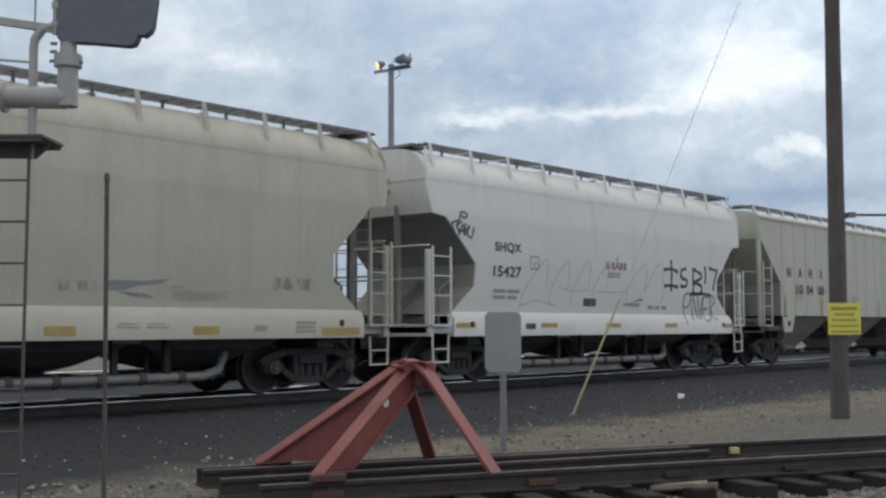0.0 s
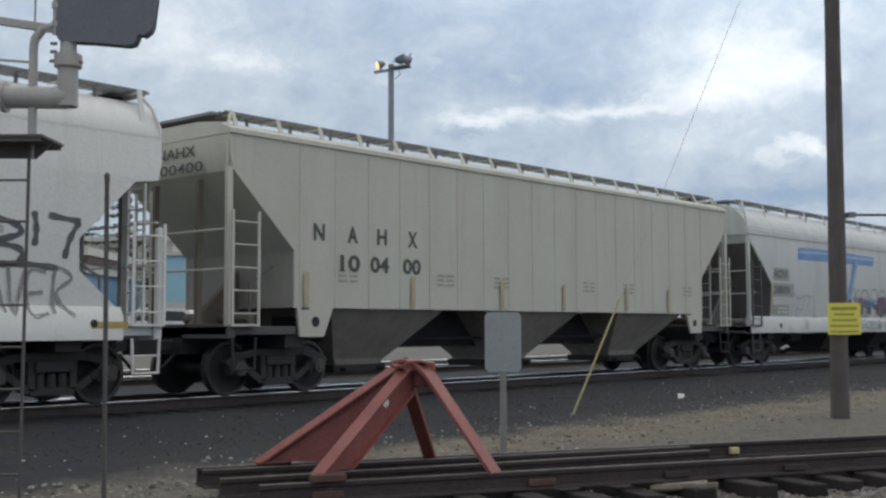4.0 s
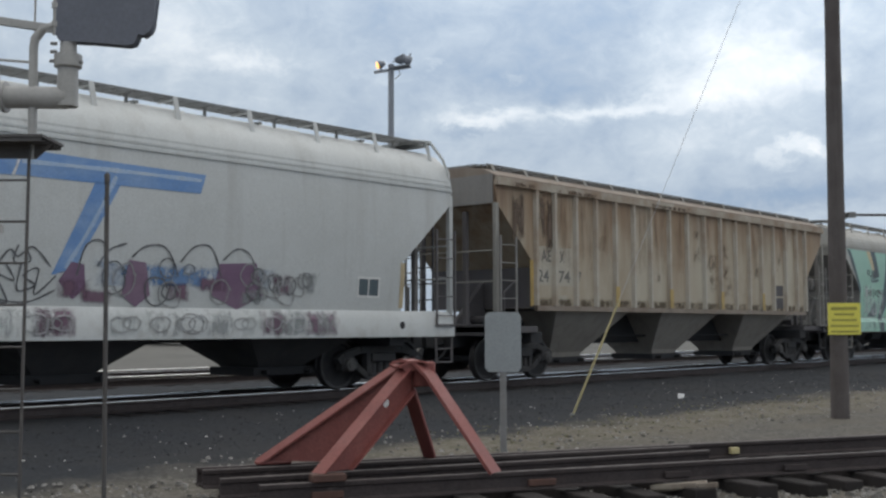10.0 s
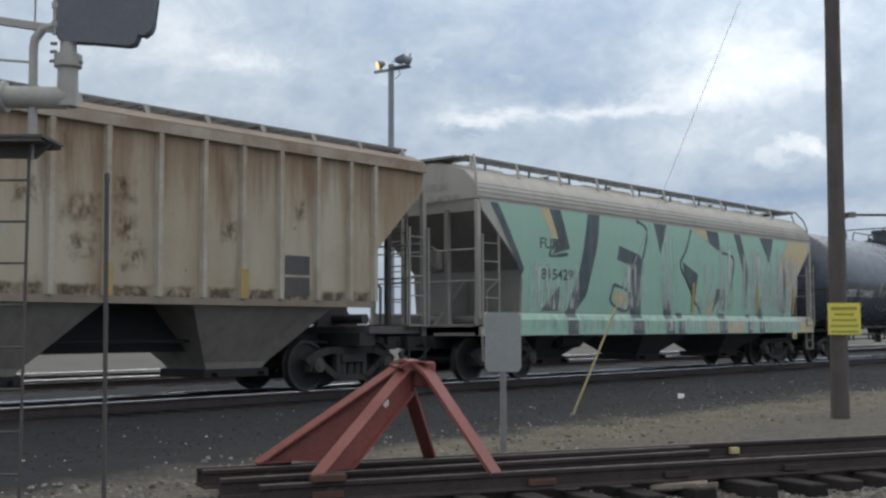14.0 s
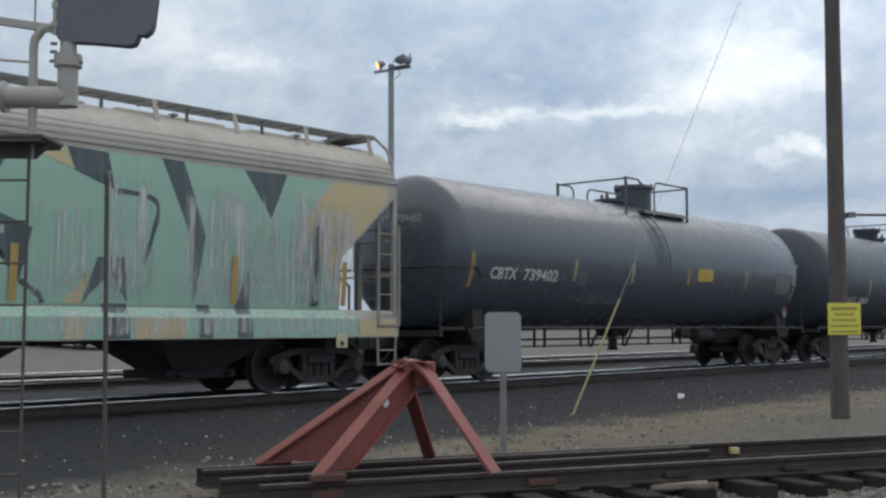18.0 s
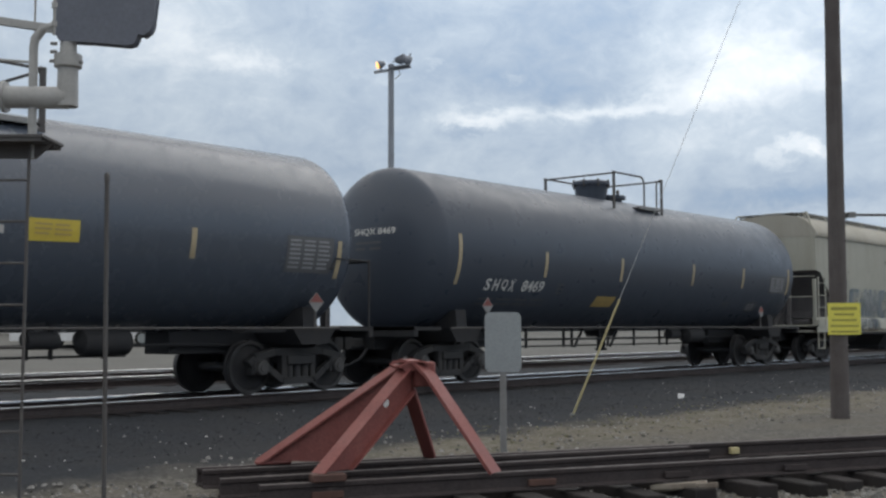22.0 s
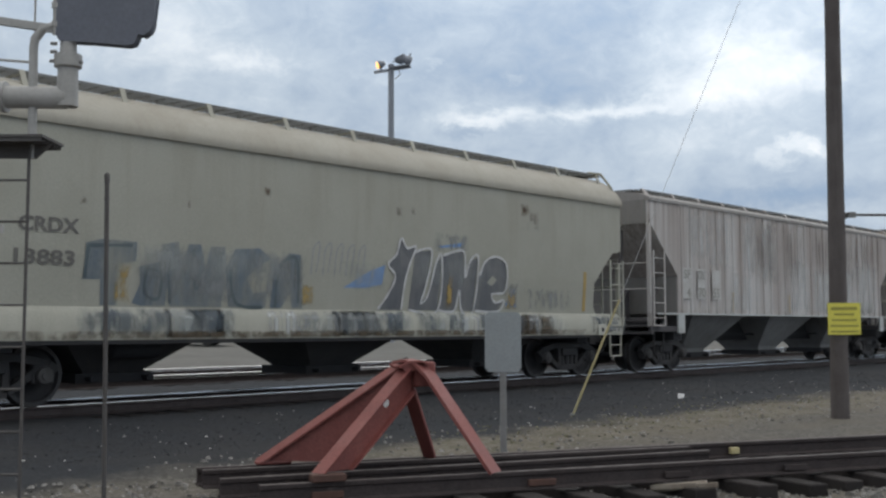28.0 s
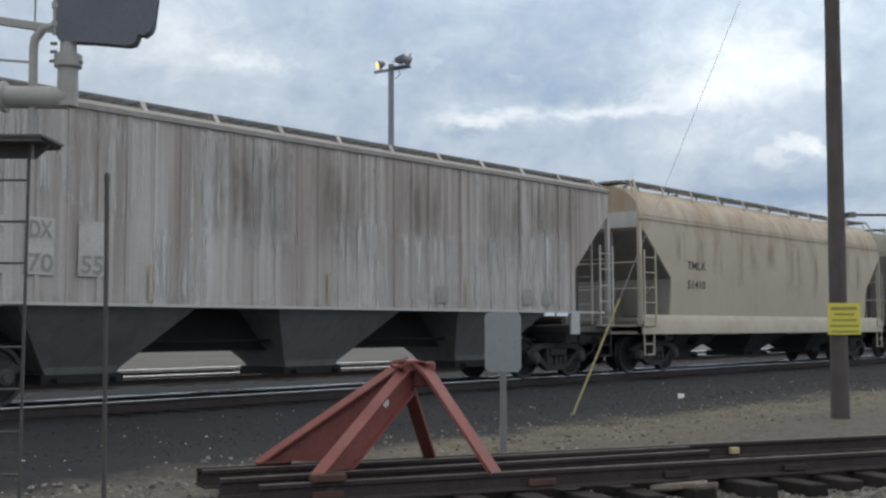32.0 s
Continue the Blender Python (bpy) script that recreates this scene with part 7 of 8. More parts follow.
def ground_material():
    m = bpy.data.materials.new("yard_ground")
    m.use_nodes = True
    nt = m.node_tree
    links, bsdf = nt.links, nt.nodes["Principled BSDF"]
    geo = nt.nodes.new("ShaderNodeNewGeometry")
    sep = nt.nodes.new("ShaderNodeSeparateXYZ")
    links.new(geo.outputs["Position"], sep.inputs[0])

    def tex(scale, detail=5, rough=0.6):
        n = nt.nodes.new("ShaderNodeTexNoise")
        n.inputs["Scale"].default_value, n.inputs["Detail"].default_value, n.inputs["Roughness"].default_value = scale, detail, rough
        links.new(geo.outputs["Position"], n.inputs["Vector"])
        return n.outputs[0]

    def op(kind, a, b):
        n = nt.nodes.new("ShaderNodeMath")
        n.operation = kind
        for i, v in enumerate((a, b)):
            if isinstance(v, (int, float)):
                n.inputs[i].default_value = v
            else:
                links.new(v, n.inputs[i])
        return n.outputs[0]

    def remap(v, a, b, lo=0.0, hi=1.0):
        n = nt.nodes.new("ShaderNodeMapRange")
        for i, x in enumerate((a, b, lo, hi)):
            n.inputs[i + 1].default_value = x
        links.new(v, n.inputs[0])
        return n.outputs[0]

    def mixed(fac, a, b, blend="MIX"):
        n = nt.nodes.new("ShaderNodeMix")
        n.data_type, n.blend_type = "RGBA", blend
        for i, v in ((0, fac), (6, a), (7, b)):
            if isinstance(v, (int, float)):
                n.inputs[i].default_value = v
            elif isinstance(v, tuple):
                n.inputs[i].default_value = (*v, 1)
            else:
                links.new(v, n.inputs[i])
        return n.outputs[2]

    vor = nt.nodes.new("ShaderNodeTexVoronoi")
    vor.inputs["Scale"].default_value = 22
    links.new(geo.outputs["Position"], vor.inputs["Vector"])
    pebble = vor.outputs["Color"]
    sepc = nt.nodes.new("ShaderNodeSeparateColor")
    links.new(pebble, sepc.inputs[0])
    speck = sepc.outputs[0]
    gravel = mixed(speck, (0.07, 0.068, 0.06), (0.19, 0.18, 0.165))
    gravel = mixed(remap(tex(0.8), 0.4, 0.65, 0, 0.7), gravel, (0.15, 0.135, 0.11))
    dirt = mixed(remap(tex(1.1), 0.35, 0.65), (0.125, 0.112, 0.090), (0.18, 0.162, 0.132))
    dirt = mixed(remap(tex(2.3, 8, 0.7), 0.50, 0.62, 0, 0.75), dirt, (0.085, 0.085, 0.045))
    dirt = mixed(op("MULTIPLY", remap(speck, 0.75, 1.0), 0.6), dirt, (0.27, 0.26, 0.23))
    ballast = mixed(speck, (0.026, 0.029, 0.034), (0.043, 0.047, 0.054))
    ballast = mixed(remap(tex(0.5), 0.4, 0.7, 0, 0.5), ballast, (0.050, 0.049, 0.049))
    lot = mixed(remap(tex(0.25), 0.35, 0.65), (0.150, 0.149, 0.141), (0.195, 0.193, 0.182))
    lot = mixed(op("MULTIPLY", speck, 0.25), lot, (0.13, 0.13, 0.115))
    wander = op("MULTIPLY", op("SUBTRACT", tex(0.6, 6), 0.5), 2.6)
    y = op("ADD", sep.outputs[1], wander)
    dry = op("MULTIPLY", remap(sep.outputs[0], 7.5, 11.0), remap(y, 7.8, 8.6))
    col = mixed(dry, gravel, dirt)
    col = mixed(remap(y, 9.6, 10.4), col, ballast)
    col = mixed(remap(y, 27.4, 28.4), col, lot)
    links.new(mixed(1.0, col, mixed(remap(tex(45, 3), 0.3, 0.7), (0.8, 0.8, 0.8), (1.08, 1.08, 1.08)), "MULTIPLY"), bsdf.inputs["Base Color"])
    bsdf.inputs["Roughness"].default_value = 0.92
    bsdf.inputs["Specular IOR Level"].default_value = 0.2
    bp = nt.nodes.new("ShaderNodeBump")
    bp.inputs["Strength"].default_value, bp.inputs["Distance"].default_value = 0.45, 0.02
    links.new(op("ADD", vor.outputs["Distance"], tex(30, 4)), bp.inputs["Height"])
    links.new(bp.outputs[0], bsdf.inputs["Normal"])
    return m


def build_ground():
    xs, ys = spread(3, 45, 0.42, 3000), spread(3.5, 30, 0.42, 3000)
    sh = Shape()
    nx = len(xs)
    sh.v = [(x, y, ground_height(x, y)) for y in ys for x in xs]
    sh.f = [(j * nx + i, j * nx + i + 1, (j + 1) * nx + i + 1, (j + 1) * nx + i) for j in range(len(ys) - 1) for i in range(nx - 1)]
    thing("ground", sh, ground_material(), "yard ground of pale gravel, dry dirt and dark ballast", "ground", kind="structure", smooth=180)


build_ground()

RAIL_OUTLINE = [(-0.070, 0.0), (0.070, 0.0), (0.070, 0.012), (0.012, 0.030), (0.010, 0.120), (0.031, 0.132), (0.033, 0.165), (-0.033, 0.165), (-0.031, 0.132), (-0.010, 0.120), (-0.012, 0.030), (-0.070, 0.012)]


def rail(parent, m, length, head_mat, name="rail", gauge=0):
    """gauge: the side (-1 nearer the camera, 1 away) on which wheels have polished the head; 0 for a rail that no wheel runs on."""
    r = part(name, Shape().extrude(RAIL_OUTLINE, "x", 0, length), M_RAILSIDE, parent, smooth=0)
    r.matrix_basis = m
    cap = [(-0.033, 0.1655), (0.033, 0.1655), (0.028, 0.171), (-0.028, 0.171)]
    if gauge:
        cap = [(gauge * y, z) for y, z in ((0.0378, 0.146), (0.0356, 0.160), (0.032, 0.167), (0.024, 0.172), (-0.012, 0.172), (-0.014, 0.1655), (0.020, 0.1655), (0.0335, 0.1655), (0.0335, 0.146))]
    part("rail_head", Shape().extrude(cap, "x", 0, length), head_mat, r, smooth=0)
    return r


def build_tracks():
    """The main line, a second line and a third behind it."""
    for i, (y, x0, name) in enumerate(((TRACK_Y, -60, "main_track"), (23.3, -60, "second_track"), (27.2, -60, "third_track"))):
        t = new(name)
        tagged(t, "railway track on dark ballast with steel rails and timber ties", "railway track", kind="structure")
        for k, s in enumerate((-1, 1)):
            rail(t, pose(x0, y + s * 0.7525, RAIL - 0.171 - (0.0 if i == 0 else 0.02)), 300, M_RAILTOP, gauge=-s)
        sh = Shape()
        rnd = random.Random(i)
        for j in range(330):
            x = x0 + j * 0.53
            if -5 < x < 120:
                sh.box(x - 0.11 + rnd.uniform(-0.02, 0.02), x + 0.11, y - 1.3 + rnd.uniform(-0.05, 0.05), y + 1.3 + rnd.uniform(-0.05, 0.05), 0.06, 0.213)
        tagged(part("ties", sh, M_TIE, t, smooth=0), kind="stuff")


build_tracks()

# ---- the dead-end siding with its bumper ----
SIDING = pose(6.60, 8.79, 0.0, 0, 0, -27.4)      # x along the rails from their end, y away from the camera


def build_siding():
    t = new("siding_track")
    t.matrix_basis = SIDING
    tagged(t, "rusty dead-end siding rails on black timber ties", "railway track", kind="structure")
    rail(t, pose(0.0, 0.03, 0.029), 26, M_RAILDULL)
    rail(t, pose(0.28, -1.40, 0.029), 26, M_RAILDULL)
    inner = rail(t, pose(0.05, -0.86, 0.029, 0, 0, 3.0), 5.25, M_RAILDULL, "loose_rail")
    rail(t, pose(0.02, -0.17, 0.029, 0, 0, 0.0), 5.3, M_RAILDULL, "guard_rail")
    tie = mesh_of("tie", Shape().box(-0.115, 0.115, -1.3, 1.3, -0.15, 0.026), M_TIE, 0.012)
    rnd = random.Random(3)
    for i in range(34):
        share("tie", tie, t, pose(0.45 + i * 0.56 + rnd.uniform(-0.05, 0.05), -0.68 + rnd.uniform(-0.12, 0.12), rnd.uniform(-0.05, 0.003), rnd.uniform(-1.5, 1.5), 0, rnd.uniform(-4, 4)))
    for x in (2.75, 4.2, 5.6):
        part("joint_bar", Shape().box(x, x + 0.28, -1.455, -1.42, 0.06, 0.12), M_JOINTBAR if x < 3 else M_RAILSIDE, t, bevel=0.006)
    part("joint_bar", Shape().box(0.72, 1.0, -1.455, -1.42, 0.06, 0.12), M_JOINTBAR, t, bevel=0.006)
    part("rail_block", Shape().box(5.96, 6.07, -0.075, -0.012, 0.075, 0.145), M_STICK, t, "pale yellow block against the rail", bevel=0.006)
    return t


def i_beam(sh, p, q, w, depth, flange=0.02, tilt=0.0):
    """A wide-flanged beam from p to q, its web upright and its foot cut level."""
    d, s, u = sh.frame_of(p, q)
    h, t, k = w / 2, 0.012, flange / 2
    section = [(-h, k), (h, k), (h, -k), (t, -k), (t, -depth + k), (h * 0.9, -depth + k), (h * 0.9, -depth - k), (-h * 0.9, -depth - k), (-h * 0.9, -depth + k), (-t, -depth + k), (-t, -k), (-h, -k)]
    s = Vector((s.x, s.y, -math.tan(radians(tilt)))).normalized()
    v = [Vector(e) + s * a + Vector((0, 0, b)) for e in (p, q) for a, b in section]
    v[:12] = [c + d * ((p[2] - c.z) / d.z) for c in v[:12]]
    return sh.add(v, [tuple(range(11, -1, -1)), tuple(range(12, 24))] + [(i, (i + 1) % 12, 12 + (i + 1) % 12, 12 + i) for i in range(12)])


def ribbon(points, across, w, thick):
    """A flat bar bent through the points."""
    a = Vector(across).normalized() * (w / 2)
    pts = [Vector(p) for p in points]
    v = []
    for i, p in enumerate(pts):
        d = (pts[min(i + 1, len(pts) - 1)] - pts[max(i - 1, 0)]).normalized()
        n = d.cross(a).normalized() * (thick / 2)
        v += [p - a - n, p + a - n, p + a + n, p - a + n]
    k = len(pts)
    f = [(0, 1, 2, 3), (4 * k - 1, 4 * k - 2, 4 * k - 3, 4 * k - 4)]
    return Shape().add(v, f + [(4 * i + j, 4 * i + 4 + j, 4 * i + 4 + (j + 1) % 4, 4 * i + (j + 1) % 4) for i in range(k - 1) for j in range(4)])


def build_bumper():
    b = empty("bumper_post", "red painted steel buffer stop bolted to the rusty siding rails", "buffer stop", SIDING)
    part("rear_brace", i_beam(Shape(), (0.795, -1.38, 0.27), (1.84, -0.80, 1.175), 0.15, 0.27), M_RED, b, "braced red beam with a pale round spot")
    part("rear_brace", i_beam(Shape(), (0.60, 0.02, 0.235), (1.80, -0.64, 1.165), 0.15, 0.40, tilt=32), M_RED, b)
    part("front_strap", ribbon([(1.70, -0.84, 1.185), (1.80, -0.84, 1.20), (1.90, -0.86, 1.17), (1.99, -0.93, 1.06), (2.44, -1.40, 0.19)], (-0.77, -0.64, 0.0), 0.20, 0.03), M_RED, b)
    part("front_leg", Shape().beam((2.34, 0.0, 0.20), (1.855, -0.60, 1.05), 0.13, 0.05), M_RED, b, bevel=0.008)
    part("bumper_head", Shape().box(1.86, 2.075, -0.86, -0.42, 0.955, 1.185), M_RED, b, bevel=0.015)
    part("cap_strap", Shape().extrude([(1.68, 1.15), (1.78, 1.195), (1.90, 1.205), (2.00, 1.175), (1.99, 1.155), (1.90, 1.185), (1.78, 1.175), (1.69, 1.13)], "y", -0.93, -0.72), M_RED, b)
    part("rear_cap", Shape().extrude([(1.72, 1.16), (1.84, 1.18), (1.92, 1.12), (1.76, 1.10)], "y", -0.90, -0.56), M_RED, b, bevel=0.006)
    part("lug", Shape().lathe([(0.022, -0.02), (0.022, 0.02)], "y", 12, (1.80, -0.78, 1.21)), M_DARKSTEEL, b)
    part("foot_plate", Shape().box(0.72, 1.02, -1.47, -1.33, 0.20, 0.265), M_JOINTBAR, b, bevel=0.008)
    part("foot_plate", Shape().box(0.56, 0.9, -0.04, 0.10, 0.20, 0.23), M_RED, b, bevel=0.008)
    # a pale round spot on the near brace, set on its web
    p, q = Vector((0.83, -1.36, 0.30)), Vector((1.84, -0.80, 1.175))
    m = p.lerp(q, 0.69) + Vector((0, 0, -0.08))
    side = (q - p).cross(Vector((0, 0, 1))).normalized()
    along = Vector((0, 0, 1)).cross(side).normalized()
    ring = [m + side * 0.016 + along * 0.042 * math.cos(k * math.pi / 8) + Vector((0, 0, 0.045)) * math.sin(k * math.pi / 8) for k in range(16)]
    part("spot", Shape().add(ring, [tuple(range(16))]), M_PAPER, b, "pale round spot", smooth=0)


def build_broken_timber():
    """A split, sun-bleached end of timber lying among the ties."""
    rnd = random.Random(8)
    sh = Shape()
    for k in range(5):
        a = rnd.uniform(0.0, 0.12)
        sh.beam((-0.33 + a, -0.07 + k * 0.034, 0.03 + rnd.uniform(0, 0.03)), (0.24 + rnd.uniform(-0.12, 0.1), -0.06 + k * 0.03, 0.05 + rnd.uniform(0, 0.02)), 0.034, 0.05)
    thing("timber_scrap", sh, M_BLEACHED, "split pale timber scrap lying between the black ties", "timber scrap", at=SIDING @ pose(4.30, -1.62, -0.05, 0, -6, -52), bevel=0.006)


build_siding()
build_bumper()
build_broken_timber()


# ---- posts, signs and poles ----
def turned(x, y, z=0.0):
    """A pose whose x runs to the camera's right and whose y runs away from it."""
    return pose(x, y, z, 0, 0, -49.07)


def build_posts():
    # back of a sheet-metal sign on a channel post
    s = empty("trackside_sign", "back of a blank aluminium sign on a steel channel post", "sign", turned(9.833, 7.662))
    part("post", Shape().extrude([(-0.035, -0.02), (0.035, -0.02), (0.035, 0.02), (0.02, 0.02), (0.02, -0.005), (-0.02, -0.005), (-0.02, 0.02), (-0.035, 0.02)], "z", -0.05, 1.64), M_STEEL, s, smooth=0)
    c = 0.04
    w, z0, z1 = 0.197, 1.025, 1.673
    part("plate", Shape().extrude([(-w + c, z0), (w - c, z0), (w, z0 + c), (w, z1 - c), (w - c, z1), (-w + c, z1), (-w, z1 - c), (-w, z0 + c)], "y", -0.032, -0.024), M_ALU, s, bevel=0.002)
    for z in (1.12, 1.54):
        part("bolt", Shape().tube((0, -0.038, z), (0, -0.02, z), 0.011, 8), M_ALU, s)

    # guyed wooden pole with its notice
    base, top = Vector((18.59, 7.41, -0.3)), Vector((17.9, 7.05, 11.0))
    p = empty("utility_pole", "weathered wooden utility pole with a yellow notice", "utility pole", pose(base.x, base.y, 0))
    lean = top - base
    sh = Shape().lathe([(0.152 - 0.045 * i / 14 + 0.003 * math.sin(i * 2.1), base.z + 11.3 * i / 14) for i in range(15)], "z", 18)
    sh.v = [(x + lean.x * (z - base.z) / 11.3, y + lean.y * (z - base.z) / 11.3, z) for x, y, z in sh.v]
    part("shaft", sh, M_POLE, p)
    at = base + lean * (1.64 + 0.3) / 11.3
    fwd = Vector((0.7536, 0.6535, 0))
    rgt = Vector((0.6554, -0.7553, 0))
    ctr = at - base - fwd * 0.16 + rgt * 0.04
    ctr.z = 1.64

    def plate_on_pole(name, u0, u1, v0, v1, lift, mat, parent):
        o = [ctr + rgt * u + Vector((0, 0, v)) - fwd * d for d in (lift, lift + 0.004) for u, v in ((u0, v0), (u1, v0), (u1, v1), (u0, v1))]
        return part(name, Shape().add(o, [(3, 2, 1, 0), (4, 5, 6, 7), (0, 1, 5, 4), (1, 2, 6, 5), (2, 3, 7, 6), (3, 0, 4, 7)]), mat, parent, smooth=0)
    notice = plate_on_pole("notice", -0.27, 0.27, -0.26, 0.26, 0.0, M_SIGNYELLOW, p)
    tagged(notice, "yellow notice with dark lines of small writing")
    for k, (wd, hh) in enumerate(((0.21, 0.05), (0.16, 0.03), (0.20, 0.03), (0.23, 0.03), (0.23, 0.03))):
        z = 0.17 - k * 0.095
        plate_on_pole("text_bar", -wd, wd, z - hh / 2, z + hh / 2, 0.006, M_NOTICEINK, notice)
    # guy wire with its yellow guard
    foot, tie = Vector((16.15, 11.09, 0.0)), Vector((17.95, 7.08, 10.5))
    g = empty("guy_wire", "thin steel guy wire with a yellow plastic guard", "guy wire", pose(foot.x, foot.y, 0))
    u = (tie - foot).normalized()
    zero = Vector((0, 0, 0))
    part("wire", Shape().tube(zero - u * 0.1, tie - foot, 0.0046, 6), M_WIRE, g)
    part("guard", Shape().tube(u * 0.02, u * 2.15, 0.019, 10, 0.017), M_STICK, g)
    part("anchor_eye", Shape().lathe([(0.04, -0.02), (0.05, 0.03), (0.02, 0.06)], "z", 8), M_GALV, g)
    # a cable that leaves the pole
    c = empty("overhead_cable", "dark overhead cable clamped to the wooden pole", "cable", pose(18.44, 7.23, 3.36))
    pts = [rgt * (0.13 + 9.0 * k / 12) + Vector((0, 0, -0.35 * math.sin(math.pi * k / 24))) * (k / 12) for k in range(13)]
    part("cable", Shape().pipe(pts, 0.022, 8), M_DARKSTEEL, c)
    part("clamp", Shape().lathe([(0.05, 0.10), (0.06, 0.14), (0.05, 0.17)], "x", 10).beam(rgt * 0.10, rgt * 0.22, 0.08, 0.09), M_GALV, c)
    # thin steel post
    thing("steel_post", Shape().tube((0, 0, -0.1), (-0.02, 0.0, 2.645), 0.017, 10).lathe([(0.021, 2.60), (0.021, 2.66), (0.008, 2.675)], "z", 10, (-0.02, 0, 0)).lathe([(0.019, 2.47), (0.022, 2.48), (0.019, 2.49)], "z", 10, (-0.02, 0, 0)), M_DARKSTEEL, "thin rusty steel post standing in the gravel", "post", at=turned(4.735, 7.42))
    # litter
    thing("litter", Shape().add([(0, 0, 0.0), (0.13, 0.02, 0.02), (0.16, 0.09, 0.09), (0.02, 0.08, 0.11), (0.07, 0.04, 0.10)], [(0, 1, 4), (1, 2, 4), (2, 3, 4), (3, 0, 4)]), M_PAPER, "crumpled white scrap of paper on the ballast", "litter", at=turned(20.87, 11.71, ground_height(20.87, 11.71) - 0.005), smooth=0)


build_posts()


def build_signal():
    """A railway signal on a bracket arm, seen from behind, with its maintenance ladder."""
    s = empty("railway_signal", "black hooded railway signal on a pale bracket pipe with a ladder", "railway signal", turned(4.24, 7.67))
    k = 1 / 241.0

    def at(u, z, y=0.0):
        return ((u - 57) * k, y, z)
    part("mast", Shape().lathe([(0.11, -0.05), (0.11, 4.6)], "z", 20, (-0.62, 0.1, 0)), M_SIGNALGREY, s)
    part("mast_base", Shape().lathe([(0.24, -0.05), (0.24, 0.10), (0.15, 0.22), (0.14, 0.3)], "z", 16, (-0.62, 0.1, 0)), M_SIGNALGREY, s)
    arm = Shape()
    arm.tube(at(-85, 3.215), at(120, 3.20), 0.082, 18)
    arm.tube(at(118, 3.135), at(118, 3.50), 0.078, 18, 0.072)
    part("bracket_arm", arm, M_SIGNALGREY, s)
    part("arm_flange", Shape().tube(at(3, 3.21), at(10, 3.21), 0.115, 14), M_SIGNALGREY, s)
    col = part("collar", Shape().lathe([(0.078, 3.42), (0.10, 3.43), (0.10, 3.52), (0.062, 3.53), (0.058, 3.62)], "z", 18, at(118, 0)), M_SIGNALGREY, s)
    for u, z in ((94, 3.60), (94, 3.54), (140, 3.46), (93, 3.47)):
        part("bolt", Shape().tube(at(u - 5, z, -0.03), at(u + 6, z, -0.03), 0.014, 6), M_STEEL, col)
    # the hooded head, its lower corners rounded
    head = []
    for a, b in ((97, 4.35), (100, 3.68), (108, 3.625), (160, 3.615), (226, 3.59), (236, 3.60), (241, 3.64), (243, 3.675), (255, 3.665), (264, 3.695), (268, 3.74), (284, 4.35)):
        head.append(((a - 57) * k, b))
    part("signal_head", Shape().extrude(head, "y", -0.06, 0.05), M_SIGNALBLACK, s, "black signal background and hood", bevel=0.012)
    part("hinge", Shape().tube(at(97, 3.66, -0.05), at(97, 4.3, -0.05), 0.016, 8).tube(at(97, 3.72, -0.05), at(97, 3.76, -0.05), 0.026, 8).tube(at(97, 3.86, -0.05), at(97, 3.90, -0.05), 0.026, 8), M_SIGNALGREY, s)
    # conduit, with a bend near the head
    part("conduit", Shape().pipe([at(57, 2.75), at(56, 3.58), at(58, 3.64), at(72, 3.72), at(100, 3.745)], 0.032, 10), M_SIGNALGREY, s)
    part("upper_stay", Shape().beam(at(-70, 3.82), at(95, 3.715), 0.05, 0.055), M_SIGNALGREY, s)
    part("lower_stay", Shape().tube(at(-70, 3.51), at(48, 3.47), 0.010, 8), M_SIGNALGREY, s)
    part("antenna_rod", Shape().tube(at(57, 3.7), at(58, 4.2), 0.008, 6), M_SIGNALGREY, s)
    # grating platform on a triangular bracket
    pl = part("platform", Shape().box(-0.62, 0.15, -0.22, 0.25, 2.875, 2.895), M_DARKSTEEL, s)
    for i in range(7):
        y = -0.21 + i * 0.07
        part("grating_bar", Shape().box(-0.60, 0.14, y, y + 0.012, 2.845, 2.874), M_DARKSTEEL, pl)
    part("platform_bracket", Shape().extrude([(-0.62, 2.86), (0.15, 2.86), (0.03, 2.75), (-0.62, 2.76)], "y", -0.02, 0.02), M_DARKSTEEL, pl)
    # ladder, its far stile out beside the mast
    for x in (0.0, -0.42):
        part("ladder_stile", Shape().beam((x, -0.05, 2.92), (x - 0.02, -0.05, -0.05), 0.016, 0.02), M_DARKSTEEL, s)
    for i in range(9):
        z = 2.585 - i * 0.303
        part("ladder_rung", Shape().tube((-0.42, -0.05, z), (0.0, -0.05, z), 0.009, 8), M_DARKSTEEL, s)
    part("conduit_clip", Shape().box(-0.24, -0.18, -0.07, -0.03, 2.20, 2.26), M_SIGNALGREY, s)


build_signal()


